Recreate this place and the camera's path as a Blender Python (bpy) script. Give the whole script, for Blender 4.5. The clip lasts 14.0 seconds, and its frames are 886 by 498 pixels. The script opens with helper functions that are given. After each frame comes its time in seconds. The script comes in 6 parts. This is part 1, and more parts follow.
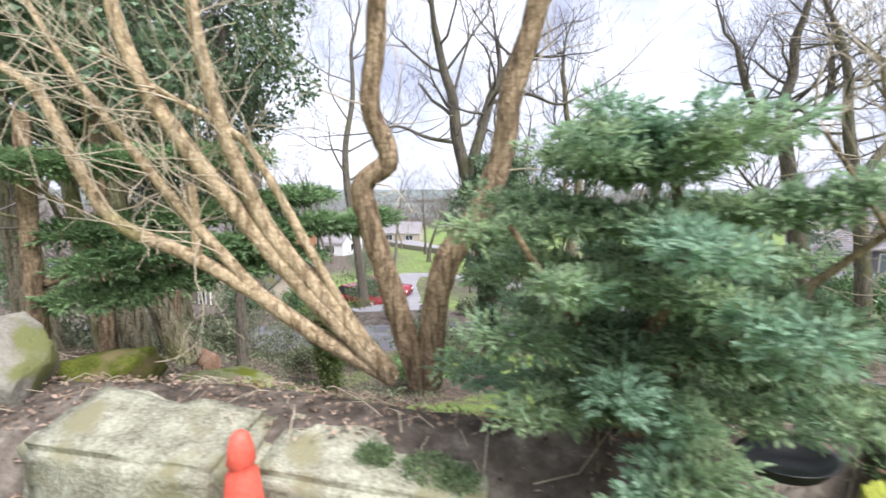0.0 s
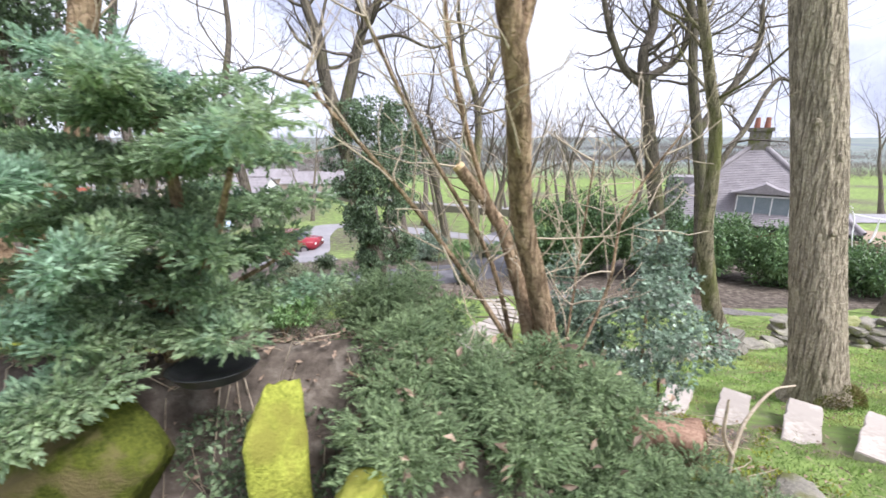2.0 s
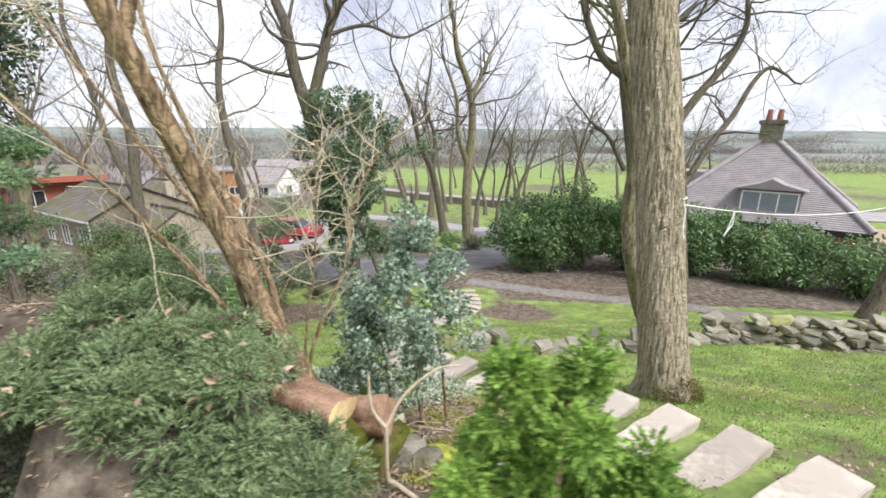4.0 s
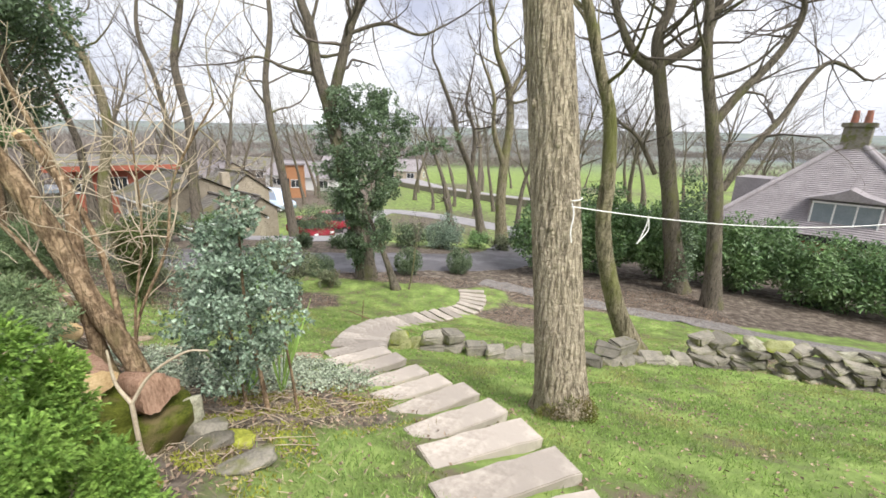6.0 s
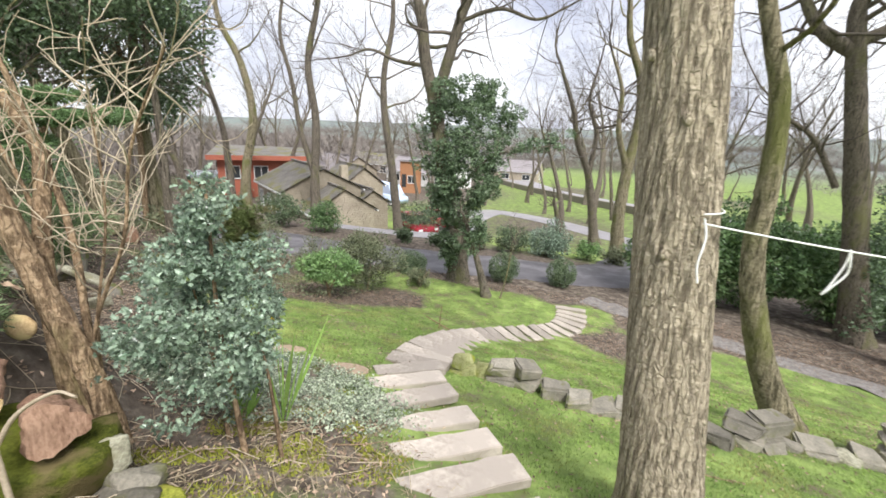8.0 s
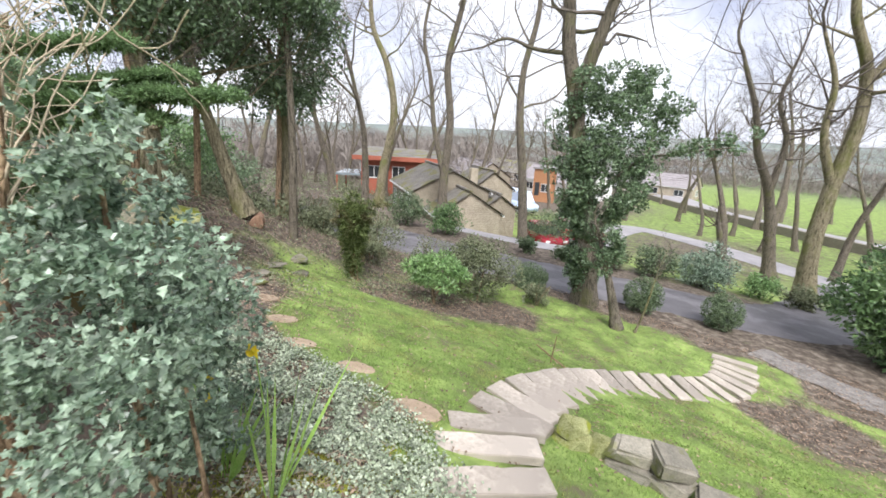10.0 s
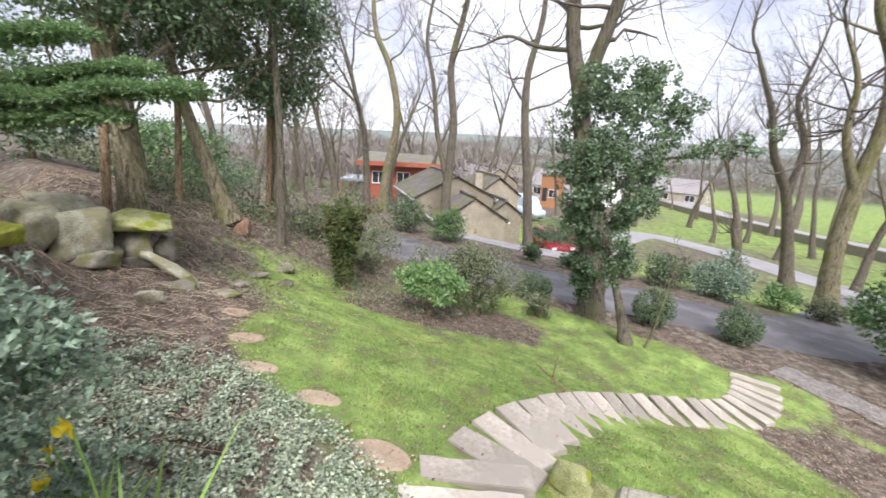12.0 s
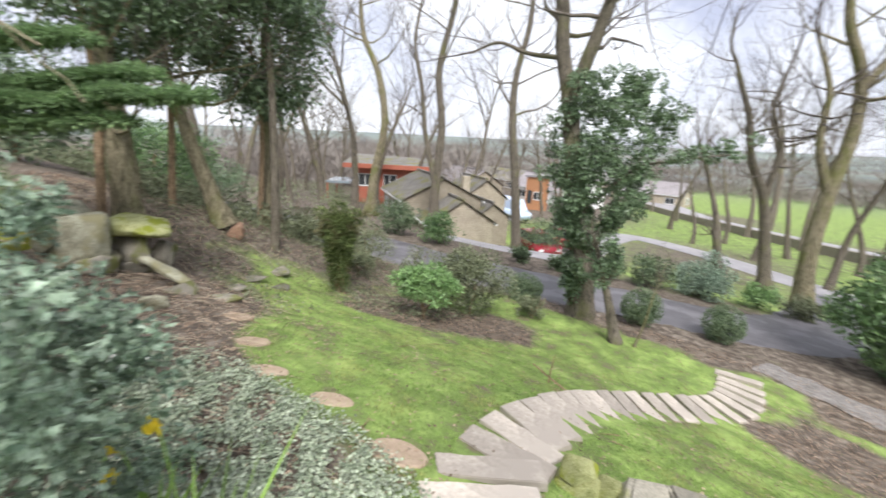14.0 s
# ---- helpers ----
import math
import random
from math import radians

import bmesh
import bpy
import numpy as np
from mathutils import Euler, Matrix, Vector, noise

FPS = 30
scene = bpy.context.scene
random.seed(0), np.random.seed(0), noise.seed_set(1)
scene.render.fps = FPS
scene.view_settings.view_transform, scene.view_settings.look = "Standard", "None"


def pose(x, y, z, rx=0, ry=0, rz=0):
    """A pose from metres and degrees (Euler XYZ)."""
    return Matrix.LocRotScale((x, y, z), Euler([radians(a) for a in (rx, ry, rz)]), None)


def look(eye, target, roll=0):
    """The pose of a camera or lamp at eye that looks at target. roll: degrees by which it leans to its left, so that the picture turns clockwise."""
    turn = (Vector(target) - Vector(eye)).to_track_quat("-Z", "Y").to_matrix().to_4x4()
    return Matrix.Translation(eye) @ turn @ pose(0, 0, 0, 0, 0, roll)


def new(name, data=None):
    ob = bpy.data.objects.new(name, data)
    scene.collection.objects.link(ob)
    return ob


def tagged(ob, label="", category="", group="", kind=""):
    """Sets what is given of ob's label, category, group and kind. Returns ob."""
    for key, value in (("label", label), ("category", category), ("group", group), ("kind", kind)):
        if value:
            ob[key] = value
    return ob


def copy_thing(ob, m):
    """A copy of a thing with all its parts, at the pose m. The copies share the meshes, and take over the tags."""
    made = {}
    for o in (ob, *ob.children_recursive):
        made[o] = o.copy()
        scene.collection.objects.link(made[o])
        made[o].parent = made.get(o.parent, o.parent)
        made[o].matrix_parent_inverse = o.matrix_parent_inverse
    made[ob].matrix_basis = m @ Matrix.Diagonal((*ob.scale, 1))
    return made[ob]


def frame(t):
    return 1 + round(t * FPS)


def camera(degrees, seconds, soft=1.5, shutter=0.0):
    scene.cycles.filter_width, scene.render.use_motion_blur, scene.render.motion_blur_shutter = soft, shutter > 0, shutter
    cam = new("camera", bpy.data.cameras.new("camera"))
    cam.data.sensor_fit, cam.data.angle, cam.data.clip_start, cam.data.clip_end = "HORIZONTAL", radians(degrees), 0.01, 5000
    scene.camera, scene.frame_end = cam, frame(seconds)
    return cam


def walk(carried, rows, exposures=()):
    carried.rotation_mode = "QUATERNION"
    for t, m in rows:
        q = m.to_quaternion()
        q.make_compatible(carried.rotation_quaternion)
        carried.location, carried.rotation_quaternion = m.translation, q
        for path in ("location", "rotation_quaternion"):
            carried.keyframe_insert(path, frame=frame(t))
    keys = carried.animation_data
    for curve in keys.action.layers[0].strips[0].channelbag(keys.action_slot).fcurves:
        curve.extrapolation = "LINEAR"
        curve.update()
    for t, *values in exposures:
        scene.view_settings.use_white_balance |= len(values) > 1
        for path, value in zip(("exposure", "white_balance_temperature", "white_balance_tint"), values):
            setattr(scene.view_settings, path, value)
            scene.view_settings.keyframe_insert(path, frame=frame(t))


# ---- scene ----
cam = camera(93.3, 14.0, soft=1.6, shutter=0.35)
METRES, EYE, TILT, LEAN, TURN = 10.0, 1.6, -7.5, 0.0, 0.0
ROWS = [
    (0.0, 0.0, 0.0, 0.0, 0.0, 0.0, -0.0),
    (0.5, 0.0572, -0.0119, -0.0016, -2.77, -2.14, 0.41),
    (1.0, 0.1075, -0.0194, -0.0042, -5.48, -4.1, 0.79),
    (1.5, 0.1532, -0.0312, -0.0048, -7.51, -5.76, 1.05),
    (2.0, 0.199, -0.0306, -0.0065, -8.46, -6.95, 1.18),
    (2.5, 0.2414, -0.0369, -0.0087, -8.29, -7.77, 1.1),
    (3.0, 0.2858, -0.0442, -0.0088, -7.39, -8.08, 1.0),
    (3.5, 0.336, -0.0506, -0.012, -6.2, -8.0, 0.68),
    (4.0, 0.3872, -0.0643, -0.015, -5.03, -7.95, 0.4),
    (6.5, 0.5762, -0.0578, -0.0184, 6.71, -8.37, -2.31),
    (7.0, 0.5829, -0.0229, -0.0161, 10.38, -8.54, -3.04),
    (7.5, 0.5889, 0.0171, -0.0167, 14.48, -8.71, -3.81),
    (8.0, 0.5891, 0.0575, -0.0197, 19.16, -8.91, -4.65),
    (8.5, 0.5905, 0.0981, -0.0232, 24.21, -9.14, -5.51),
    (9.0, 0.5824, 0.1328, -0.0286, 29.3, -9.44, -6.38),
    (11.5, 0.5317, 0.2575, -0.0358, 42.13, -9.81, -8.15),
    (12.0, 0.541, 0.2655, -0.0356, 38.47, -9.14, -7.49),
    (12.5, 0.5521, 0.27, -0.0357, 33.41, -8.46, -6.57),
    (13.0, 0.559, 0.269, -0.0365, 28.68, -7.96, -5.78),
    (13.5, 0.5488, 0.2604, -0.0348, 26.85, -7.79, -5.62),
    (14.0, 0.529, 0.2397, -0.0346, 36.3, -8.58, -7.54),
]
walk(cam, [(t, pose(0, 0, EYE, TILT, LEAN, TURN) @ pose(METRES * x, METRES * y, METRES * z, 90 + pitch, roll, yaw)) for t, x, y, z, yaw, pitch, roll in ROWS],
     exposures=[(0.0, 0.88, 6100, 13), (2.5, 0.88, 6050, 16), (4.0, 0.74, 6450, 10), (7.0, 0.68, 6600, 10), (9.0, 0.76, 6400, 10), (11.5, 0.84, 6350, 13), (14.0, 0.76, 6400, 10)])

# ---- world and sun: a bright, thinly clouded winter sky ----
SUN_EL, SUN_AZ = radians(52), radians(135)
world = bpy.data.worlds.new("sky")
scene.world = world
world.use_nodes = True
wn, wl = world.node_tree.nodes, world.node_tree.links
wn.clear()
w_out, w_bg, w_sky = wn.new("ShaderNodeOutputWorld"), wn.new("ShaderNodeBackground"), wn.new("ShaderNodeTexSky")
w_sky.sky_type, w_sky.sun_disc, w_sky.sun_elevation, w_sky.sun_rotation = "NISHITA", False, SUN_EL, SUN_AZ
w_noise, w_ramp, w_mix = wn.new("ShaderNodeTexNoise"), wn.new("ShaderNodeValToRGB"), wn.new("ShaderNodeMixRGB")
w_noise.inputs["Scale"].default_value, w_noise.inputs["Detail"].default_value, w_noise.inputs["Roughness"].default_value = 3.2, 8, 0.6
w_ramp.color_ramp.elements[0].position, w_ramp.color_ramp.elements[0].color = 0.36, (5.2, 5.5, 6.9, 1)
w_ramp.color_ramp.elements[1].position, w_ramp.color_ramp.elements[1].color = 0.6, (10.8, 11.0, 11.6, 1)
w_mix.inputs[0].default_value = 0.9
wl.new(w_noise.outputs["Fac"], w_ramp.inputs["Fac"])
wl.new(w_sky.outputs[0], w_mix.inputs[1])
wl.new(w_ramp.outputs[0], w_mix.inputs[2])
wl.new(w_mix.outputs[0], w_bg.inputs["Color"])
w_bg.inputs["Strength"].default_value = 0.080
wl.new(w_bg.outputs[0], w_out.inputs[0])
sun = new("sun", bpy.data.lights.new("sun", "SUN"))
sun.data.energy, sun.data.angle, sun.data.color = 3.1, radians(25), (1.0, 0.975, 0.945)
sun.matrix_world = look((0, 0, 30), (-30 * math.sin(SUN_AZ) * math.cos(SUN_EL), -30 * math.cos(SUN_AZ) * math.cos(SUN_EL), 30 - 30 * math.sin(SUN_EL)))


# ---- materials ----
def surface(name, dark, light, scale=6.0, rough=0.85, bump=0.4, stretch=(1, 1, 1), third=None, island=0.0, per_object=0.0, gloss=0.3, through_light=0.0, fine=9.0, depth=0.02):
    """Two scales of variation: dark to light over broad noise, fine grain for relief, and a third colour in patches."""
    m = bpy.data.materials.new(name)
    m.use_nodes = True
    nodes, links = m.node_tree.nodes, m.node_tree.links
    b = nodes["Principled BSDF"]
    tc, mp = nodes.new("ShaderNodeTexCoord"), nodes.new("ShaderNodeMapping")
    mp.inputs["Scale"].default_value = stretch
    links.new(tc.outputs["Object"], mp.inputs["Vector"])
    n1, n2 = nodes.new("ShaderNodeTexNoise"), nodes.new("ShaderNodeTexNoise")
    for n, s in ((n1, scale), (n2, scale * fine)):
        n.inputs["Scale"].default_value, n.inputs["Detail"].default_value, n.inputs["Roughness"].default_value = s, 5, 0.62
        links.new(mp.outputs[0], n.inputs["Vector"])
    add = nodes.new("ShaderNodeMath")
    add.operation = "MULTIPLY_ADD"
    links.new(n2.outputs["Fac"], add.inputs[0])
    add.inputs[1].default_value = 0.55
    half = nodes.new("ShaderNodeMath")
    half.operation = "MULTIPLY"
    half.inputs[1].default_value = 0.5
    links.new(n1.outputs["Fac"], half.inputs[0])
    links.new(half.outputs[0], add.inputs[2])
    ramp = nodes.new("ShaderNodeValToRGB")
    ramp.color_ramp.elements[0].position, ramp.color_ramp.elements[0].color = 0.38, (*dark, 1)
    ramp.color_ramp.elements[1].position, ramp.color_ramp.elements[1].color = 0.66, (*light, 1)
    links.new(add.outputs[0], ramp.inputs["Fac"])
    colour = ramp.outputs[0]
    if third:
        n3, r3, mx = nodes.new("ShaderNodeTexNoise"), nodes.new("ShaderNodeValToRGB"), nodes.new("ShaderNodeMixRGB")
        n3.inputs["Scale"].default_value, n3.inputs["Detail"].default_value = scale * 0.6, 7
        sh = nodes.new("ShaderNodeMapping")
        sh.inputs["Location"].default_value = (7.3, 3.1, 5.7)
        links.new(tc.outputs["Object"], sh.inputs["Vector"])
        links.new(sh.outputs[0], n3.inputs["Vector"])
        r3.color_ramp.elements[0].position, r3.color_ramp.elements[1].position = 0.5, 0.6
        links.new(n3.outputs["Fac"], r3.inputs["Fac"])
        links.new(r3.outputs[0], mx.inputs[0])
        links.new(colour, mx.inputs[1])
        mx.inputs[2].default_value = (*third, 1)
        colour = mx.outputs[0]
    for amount, kind, out in ((island, "ShaderNodeNewGeometry", "Random Per Island"), (per_object, "ShaderNodeObjectInfo", "Random")):
        if amount:
            g, mr, hs = nodes.new(kind), nodes.new("ShaderNodeMapRange"), nodes.new("ShaderNodeHueSaturation")
            links.new(g.outputs[out], mr.inputs["Value"])
            mr.inputs["To Min"].default_value, mr.inputs["To Max"].default_value = 1 - amount, 1 + amount
            links.new(mr.outputs[0], hs.inputs["Value"])
            links.new(colour, hs.inputs["Color"])
            colour = hs.outputs[0]
    links.new(colour, b.inputs["Base Color"])
    b.inputs["Roughness"].default_value = rough
    b.inputs["Specular IOR Level"].default_value = gloss
    if through_light:
        tr, ms = nodes.new("ShaderNodeBsdfTranslucent"), nodes.new("ShaderNodeMixShader")
        links.new(colour, tr.inputs["Color"])
        ms.inputs[0].default_value = through_light
        links.new(b.outputs[0], ms.inputs[1])
        links.new(tr.outputs[0], ms.inputs[2])
        links.new(ms.outputs[0], nodes["Material Output"].inputs["Surface"])
    if bump:
        bp = nodes.new("ShaderNodeBump")
        bp.inputs["Strength"].default_value, bp.inputs["Distance"].default_value = bump, depth
        links.new(add.outputs[0], bp.inputs["Height"])
        links.new(bp.outputs[0], b.inputs["Normal"])
    return m


def bark(name, crack, dark, light, moss, cells=(17, 17, 3.2), moss_from=0.52, depth=0.03):
    """Furrowed bark: upright plates parted by dark cracks, flaking across, mossy in patches."""
    m = bpy.data.materials.new(name)
    m.use_nodes = True
    nodes, links = m.node_tree.nodes, m.node_tree.links
    b = nodes["Principled BSDF"]
    b.inputs["Roughness"].default_value, b.inputs["Specular IOR Level"].default_value = 0.95, 0.12
    tc = nodes.new("ShaderNodeTexCoord")

    def mapped(scale):
        mp = nodes.new("ShaderNodeMapping")
        mp.inputs["Scale"].default_value = scale
        links.new(tc.outputs["Object"], mp.inputs["Vector"])
        return mp.outputs[0]

    def noised(vec, scale, detail=6):
        n = nodes.new("ShaderNodeTexNoise")
        n.inputs["Scale"].default_value, n.inputs["Detail"].default_value, n.inputs["Roughness"].default_value = scale, detail, 0.65
        links.new(vec, n.inputs["Vector"])
        return n.outputs["Fac"]

    def ramp(fac, *stops):
        r = nodes.new("ShaderNodeValToRGB")
        while len(r.color_ramp.elements) < len(stops):
            r.color_ramp.elements.new(0.5)
        for e, (p, c) in zip(r.color_ramp.elements, stops):
            e.position, e.color = p, (*c, 1)
        links.new(fac, r.inputs["Fac"])
        return r.outputs[0]

    wob = nodes.new("ShaderNodeMixRGB")
    wob.blend_type = "ADD"
    wob.inputs[0].default_value = 0.12
    warp = nodes.new("ShaderNodeTexNoise")
    warp.inputs["Scale"].default_value = 5
    links.new(tc.outputs["Object"], warp.inputs["Vector"])
    links.new(tc.outputs["Object"], wob.inputs[1])
    links.new(warp.outputs["Color"], wob.inputs[2])
    mp = nodes.new("ShaderNodeMapping")
    mp.inputs["Scale"].default_value = cells
    links.new(wob.outputs[0], mp.inputs["Vector"])
    vo = nodes.new("ShaderNodeTexVoronoi")
    vo.feature = "DISTANCE_TO_EDGE"
    vo.inputs["Scale"].default_value = 1.0
    links.new(mp.outputs[0], vo.inputs["Vector"])
    flake = noised(mapped((26, 26, 42)), 1.0)
    ridges = noised(mapped((cells[0] * 1.3, cells[1] * 1.3, cells[2])), 1.0, 8)
    seam = ramp(vo.outputs["Distance"], (0.0, (0.55, 0.55, 0.55)), (0.10, (1, 1, 1)))
    gap = ramp(ridges, (0.36, (0, 0, 0)), (0.50, (1, 1, 1)))
    cut = nodes.new("ShaderNodeMixRGB")
    cut.blend_type = "MULTIPLY"
    cut.inputs[0].default_value = 1.0
    links.new(gap, cut.inputs[1])
    links.new(seam, cut.inputs[2])
    gap = cut.outputs[0]
    hgt = nodes.new("ShaderNodeMath")
    hgt.operation = "MULTIPLY_ADD"
    links.new(gap, hgt.inputs[0])
    hgt.inputs[1].default_value = 0.7
    links.new(flake, hgt.inputs[2])
    plate = ramp(flake, (0.34, dark), (0.66, light))
    mx, mm = nodes.new("ShaderNodeMixRGB"), nodes.new("ShaderNodeMixRGB")
    links.new(gap, mx.inputs[0])
    mx.inputs[1].default_value = (*crack, 1)
    links.new(plate, mx.inputs[2])
    patch = ramp(noised(mapped((1, 1, 0.5)), 1.7, 8), (moss_from, (0, 0, 0)), (moss_from + 0.14, (0.85, 0.85, 0.85)))
    links.new(patch, mm.inputs[0])
    links.new(mx.outputs[0], mm.inputs[1])
    mm.inputs[2].default_value = (*moss, 1)
    links.new(mm.outputs[0], b.inputs["Base Color"])
    bp = nodes.new("ShaderNodeBump")
    bp.inputs["Strength"].default_value, bp.inputs["Distance"].default_value = 1.0, depth
    links.new(hgt.outputs[0], bp.inputs["Height"])
    links.new(bp.outputs[0], b.inputs["Normal"])
    return m


OAK = bark("oak_bark", (0.19, 0.155, 0.11), (0.36, 0.30, 0.215), (0.58, 0.50, 0.38), (0.33, 0.29, 0.15), (30, 30, 3.0), 0.58, 0.025)
BARK = bark("grey_brown_bark", (0.07, 0.06, 0.048), (0.15, 0.13, 0.10), (0.29, 0.25, 0.20), (0.18, 0.18, 0.08), (20, 20, 3), 0.53)
FARBARK = surface("winter_twig_bark", (0.08, 0.068, 0.06), (0.20, 0.17, 0.145), 3, 0.95, 0.3, gloss=0.1)
MOSSBARK = bark("mossy_bark", (0.09, 0.08, 0.05), (0.22, 0.19, 0.12), (0.40, 0.35, 0.24), (0.17, 0.18, 0.06), (14, 14, 3), 0.49)
TANBARK = bark("tan_shrub_bark", (0.22, 0.15, 0.08), (0.36, 0.26, 0.15), (0.64, 0.50, 0.33), (0.40, 0.35, 0.16), (24, 24, 5), 0.56, 0.012)
BROWNBARK = bark("brown_stem_bark", (0.12, 0.08, 0.05), (0.24, 0.16, 0.095), (0.46, 0.34, 0.22), (0.30, 0.25, 0.12), (22, 22, 5), 0.55, 0.014)
TWIG = surface("pale_twig_bark", (0.34, 0.27, 0.19), (0.62, 0.53, 0.40), 10, 0.85, 0.2, gloss=0.15)
DEADGRASS = surface("dead_grass_stem", (0.2, 0.16, 0.1), (0.46, 0.39, 0.26), 6, 0.85, 0, island=0.45, gloss=0.15)
CUTWOOD = surface("cut_wood", (0.48, 0.31, 0.15), (0.75, 0.57, 0.33), 9, 0.85, 0.4, third=(0.8, 0.66, 0.34), gloss=0.15)
REDWOOD = surface("reddish_split_wood", (0.15, 0.08, 0.05), (0.44, 0.285, 0.2), 9, 0.9, 0.9, (1, 1, 0.4), gloss=0.15)
CYPRESS = surface("cypress_spray", (0.19, 0.29, 0.18), (0.48, 0.58, 0.34), 2.5, 0.75, 0, third=(0.33, 0.47, 0.33), island=0.45, through_light=0.5, gloss=0.2)
BOUGH = surface("cedar_spray", (0.11, 0.19, 0.085), (0.34, 0.47, 0.23), 2.5, 0.75, 0, island=0.45, through_light=0.3, gloss=0.2)
JUNIPER = surface("juniper_spray", (0.115, 0.175, 0.085), (0.35, 0.44, 0.235), 3, 0.75, 0, island=0.5, through_light=0.4, gloss=0.2)
YEW = surface("yew_spray", (0.07, 0.10, 0.035), (0.22, 0.27, 0.10), 3, 0.75, 0, third=(0.20, 0.17, 0.09), island=0.5, through_light=0.2, gloss=0.2)
BRIGHTCON = surface("bright_conifer_spray", (0.1, 0.2, 0.04), (0.34, 0.5, 0.11), 5, 0.7, 0, island=0.4, through_light=0.3, gloss=0.25)
HOLLY = surface("holly_leaf", (0.12, 0.195, 0.13), (0.44, 0.53, 0.41), 5, 0.24, 0, island=0.6, through_light=0.4, gloss=0.5)
IVY = surface("ivy_leaf", (0.065, 0.11, 0.06), (0.25, 0.34, 0.19), 5, 0.35, 0, island=0.5, through_light=0.32, gloss=0.55)
LAUREL = surface("laurel_leaf", (0.055, 0.12, 0.05), (0.22, 0.33, 0.13), 1.5, 0.38, 0, island=0.5, through_light=0.3, gloss=0.5)
RHODO = surface("rhododendron_leaf", (0.10, 0.20, 0.07), (0.34, 0.50, 0.20), 3, 0.4, 0, island=0.4, through_light=0.25, gloss=0.5)
GREYLEAF = surface("dull_olive_leaf", (0.1, 0.125, 0.065), (0.29, 0.31, 0.19), 3, 0.6, 0, island=0.5, through_light=0.2, gloss=0.3)
BALLLEAF = surface("clipped_box_leaf", (0.05, 0.085, 0.045), (0.19, 0.25, 0.13), 3, 0.5, 0, island=0.5, through_light=0.1, gloss=0.4)
DRYLEAF = surface("dry_leaf", (0.15, 0.10, 0.07), (0.46, 0.35, 0.26), 3, 0.85, 0, island=0.6, through_light=0.15, gloss=0.2)
YELLOW = surface("daffodil_yellow", (0.75, 0.55, 0.03), (0.85, 0.70, 0.06), 9, 0.6, 0, through_light=0.3)
STALK = surface("fresh_green_stalk", (0.2, 0.36, 0.07), (0.38, 0.55, 0.16), 9, 0.5, 0, through_light=0.3, island=0.2)
VARIEGATED = surface("variegated_ivy_leaf", (0.12, 0.175, 0.09), (0.48, 0.52, 0.4), 8, 0.4, 0, island=0.6, through_light=0.15, gloss=0.5)
GRASS = surface("grass_blade", (0.12, 0.205, 0.055), (0.36, 0.5, 0.14), 1.8, 0.6, 0, third=(0.34, 0.36, 0.13), island=0.5, through_light=0.3, gloss=0.25)
SLAB = surface("weathered_stone_slab", (0.27, 0.235, 0.2), (0.53, 0.47, 0.405), 3.5, 0.9, 0.5, third=(0.38, 0.335, 0.29), per_object=0.22, gloss=0.2, fine=5)
STEPSTONE = surface("orange_sandstone", (0.29, 0.215, 0.15), (0.47, 0.365, 0.27), 5, 0.9, 0.5, per_object=0.1, gloss=0.2)
ROCK = surface("mossy_gritstone", (0.17, 0.16, 0.13), (0.33, 0.3, 0.245), 6, 0.95, 1.0, third=(0.17, 0.175, 0.07), per_object=0.4, gloss=0.15)
LICHEN = surface("lichen_stone", (0.165, 0.15, 0.105), (0.5, 0.49, 0.37), 6, 0.95, 1.0, third=(0.27, 0.25, 0.15), per_object=0.1, gloss=0.15)
CAPSTONE = surface("moss_capped_stone", (0.20, 0.21, 0.07), (0.52, 0.52, 0.28), 6, 0.95, 1.0, third=(0.26, 0.29, 0.04), gloss=0.15)
MOSS = surface("yellow_green_moss", (0.17, 0.19, 0.03), (0.47, 0.49, 0.09), 7, 0.95, 1.0, third=(0.25, 0.24, 0.05), gloss=0.1)
OAKMOSS = surface("olive_moss", (0.09, 0.105, 0.025), (0.25, 0.26, 0.075), 9, 0.95, 0, third=(0.22, 0.18, 0.08), island=0.3, gloss=0.1)
DARKMOSS = surface("dark_green_moss", (0.04, 0.05, 0.01), (0.13, 0.145, 0.025), 8, 0.95, 1.0, third=(0.16, 0.13, 0.06), gloss=0.1)
ASPHALT = surface("damp_asphalt", (0.075, 0.07, 0.075), (0.14, 0.132, 0.14), 2.0, 0.55, 0.25, third=(0.17, 0.16, 0.17), gloss=0.4, fine=30)
LANE = surface("pale_lane", (0.24, 0.23, 0.235), (0.37, 0.35, 0.355), 1.0, 0.7, 0.2, fine=20)
GRAVEL = surface("grey_gravel", (0.1, 0.09, 0.08), (0.33, 0.305, 0.285), 9, 0.9, 1.0, fine=6)
HOUSESTONE = surface("buff_house_stone", (0.28, 0.24, 0.18), (0.47, 0.41, 0.32), 1.5, 0.9, 0.3, per_object=0.2)
MORTAR = surface("wall_mortar", (0.20, 0.18, 0.14), (0.28, 0.25, 0.2), 4, 0.95, 0.3)
ROOFTILE = surface("mossy_grey_roof", (0.13, 0.122, 0.11), (0.27, 0.25, 0.225), 1.6, 0.9, 0.4, third=(0.19, 0.18, 0.09))
SLATE = surface("purple_grey_slate", (0.22, 0.20, 0.205), (0.36, 0.33, 0.335), 2, 0.8, 0.4)
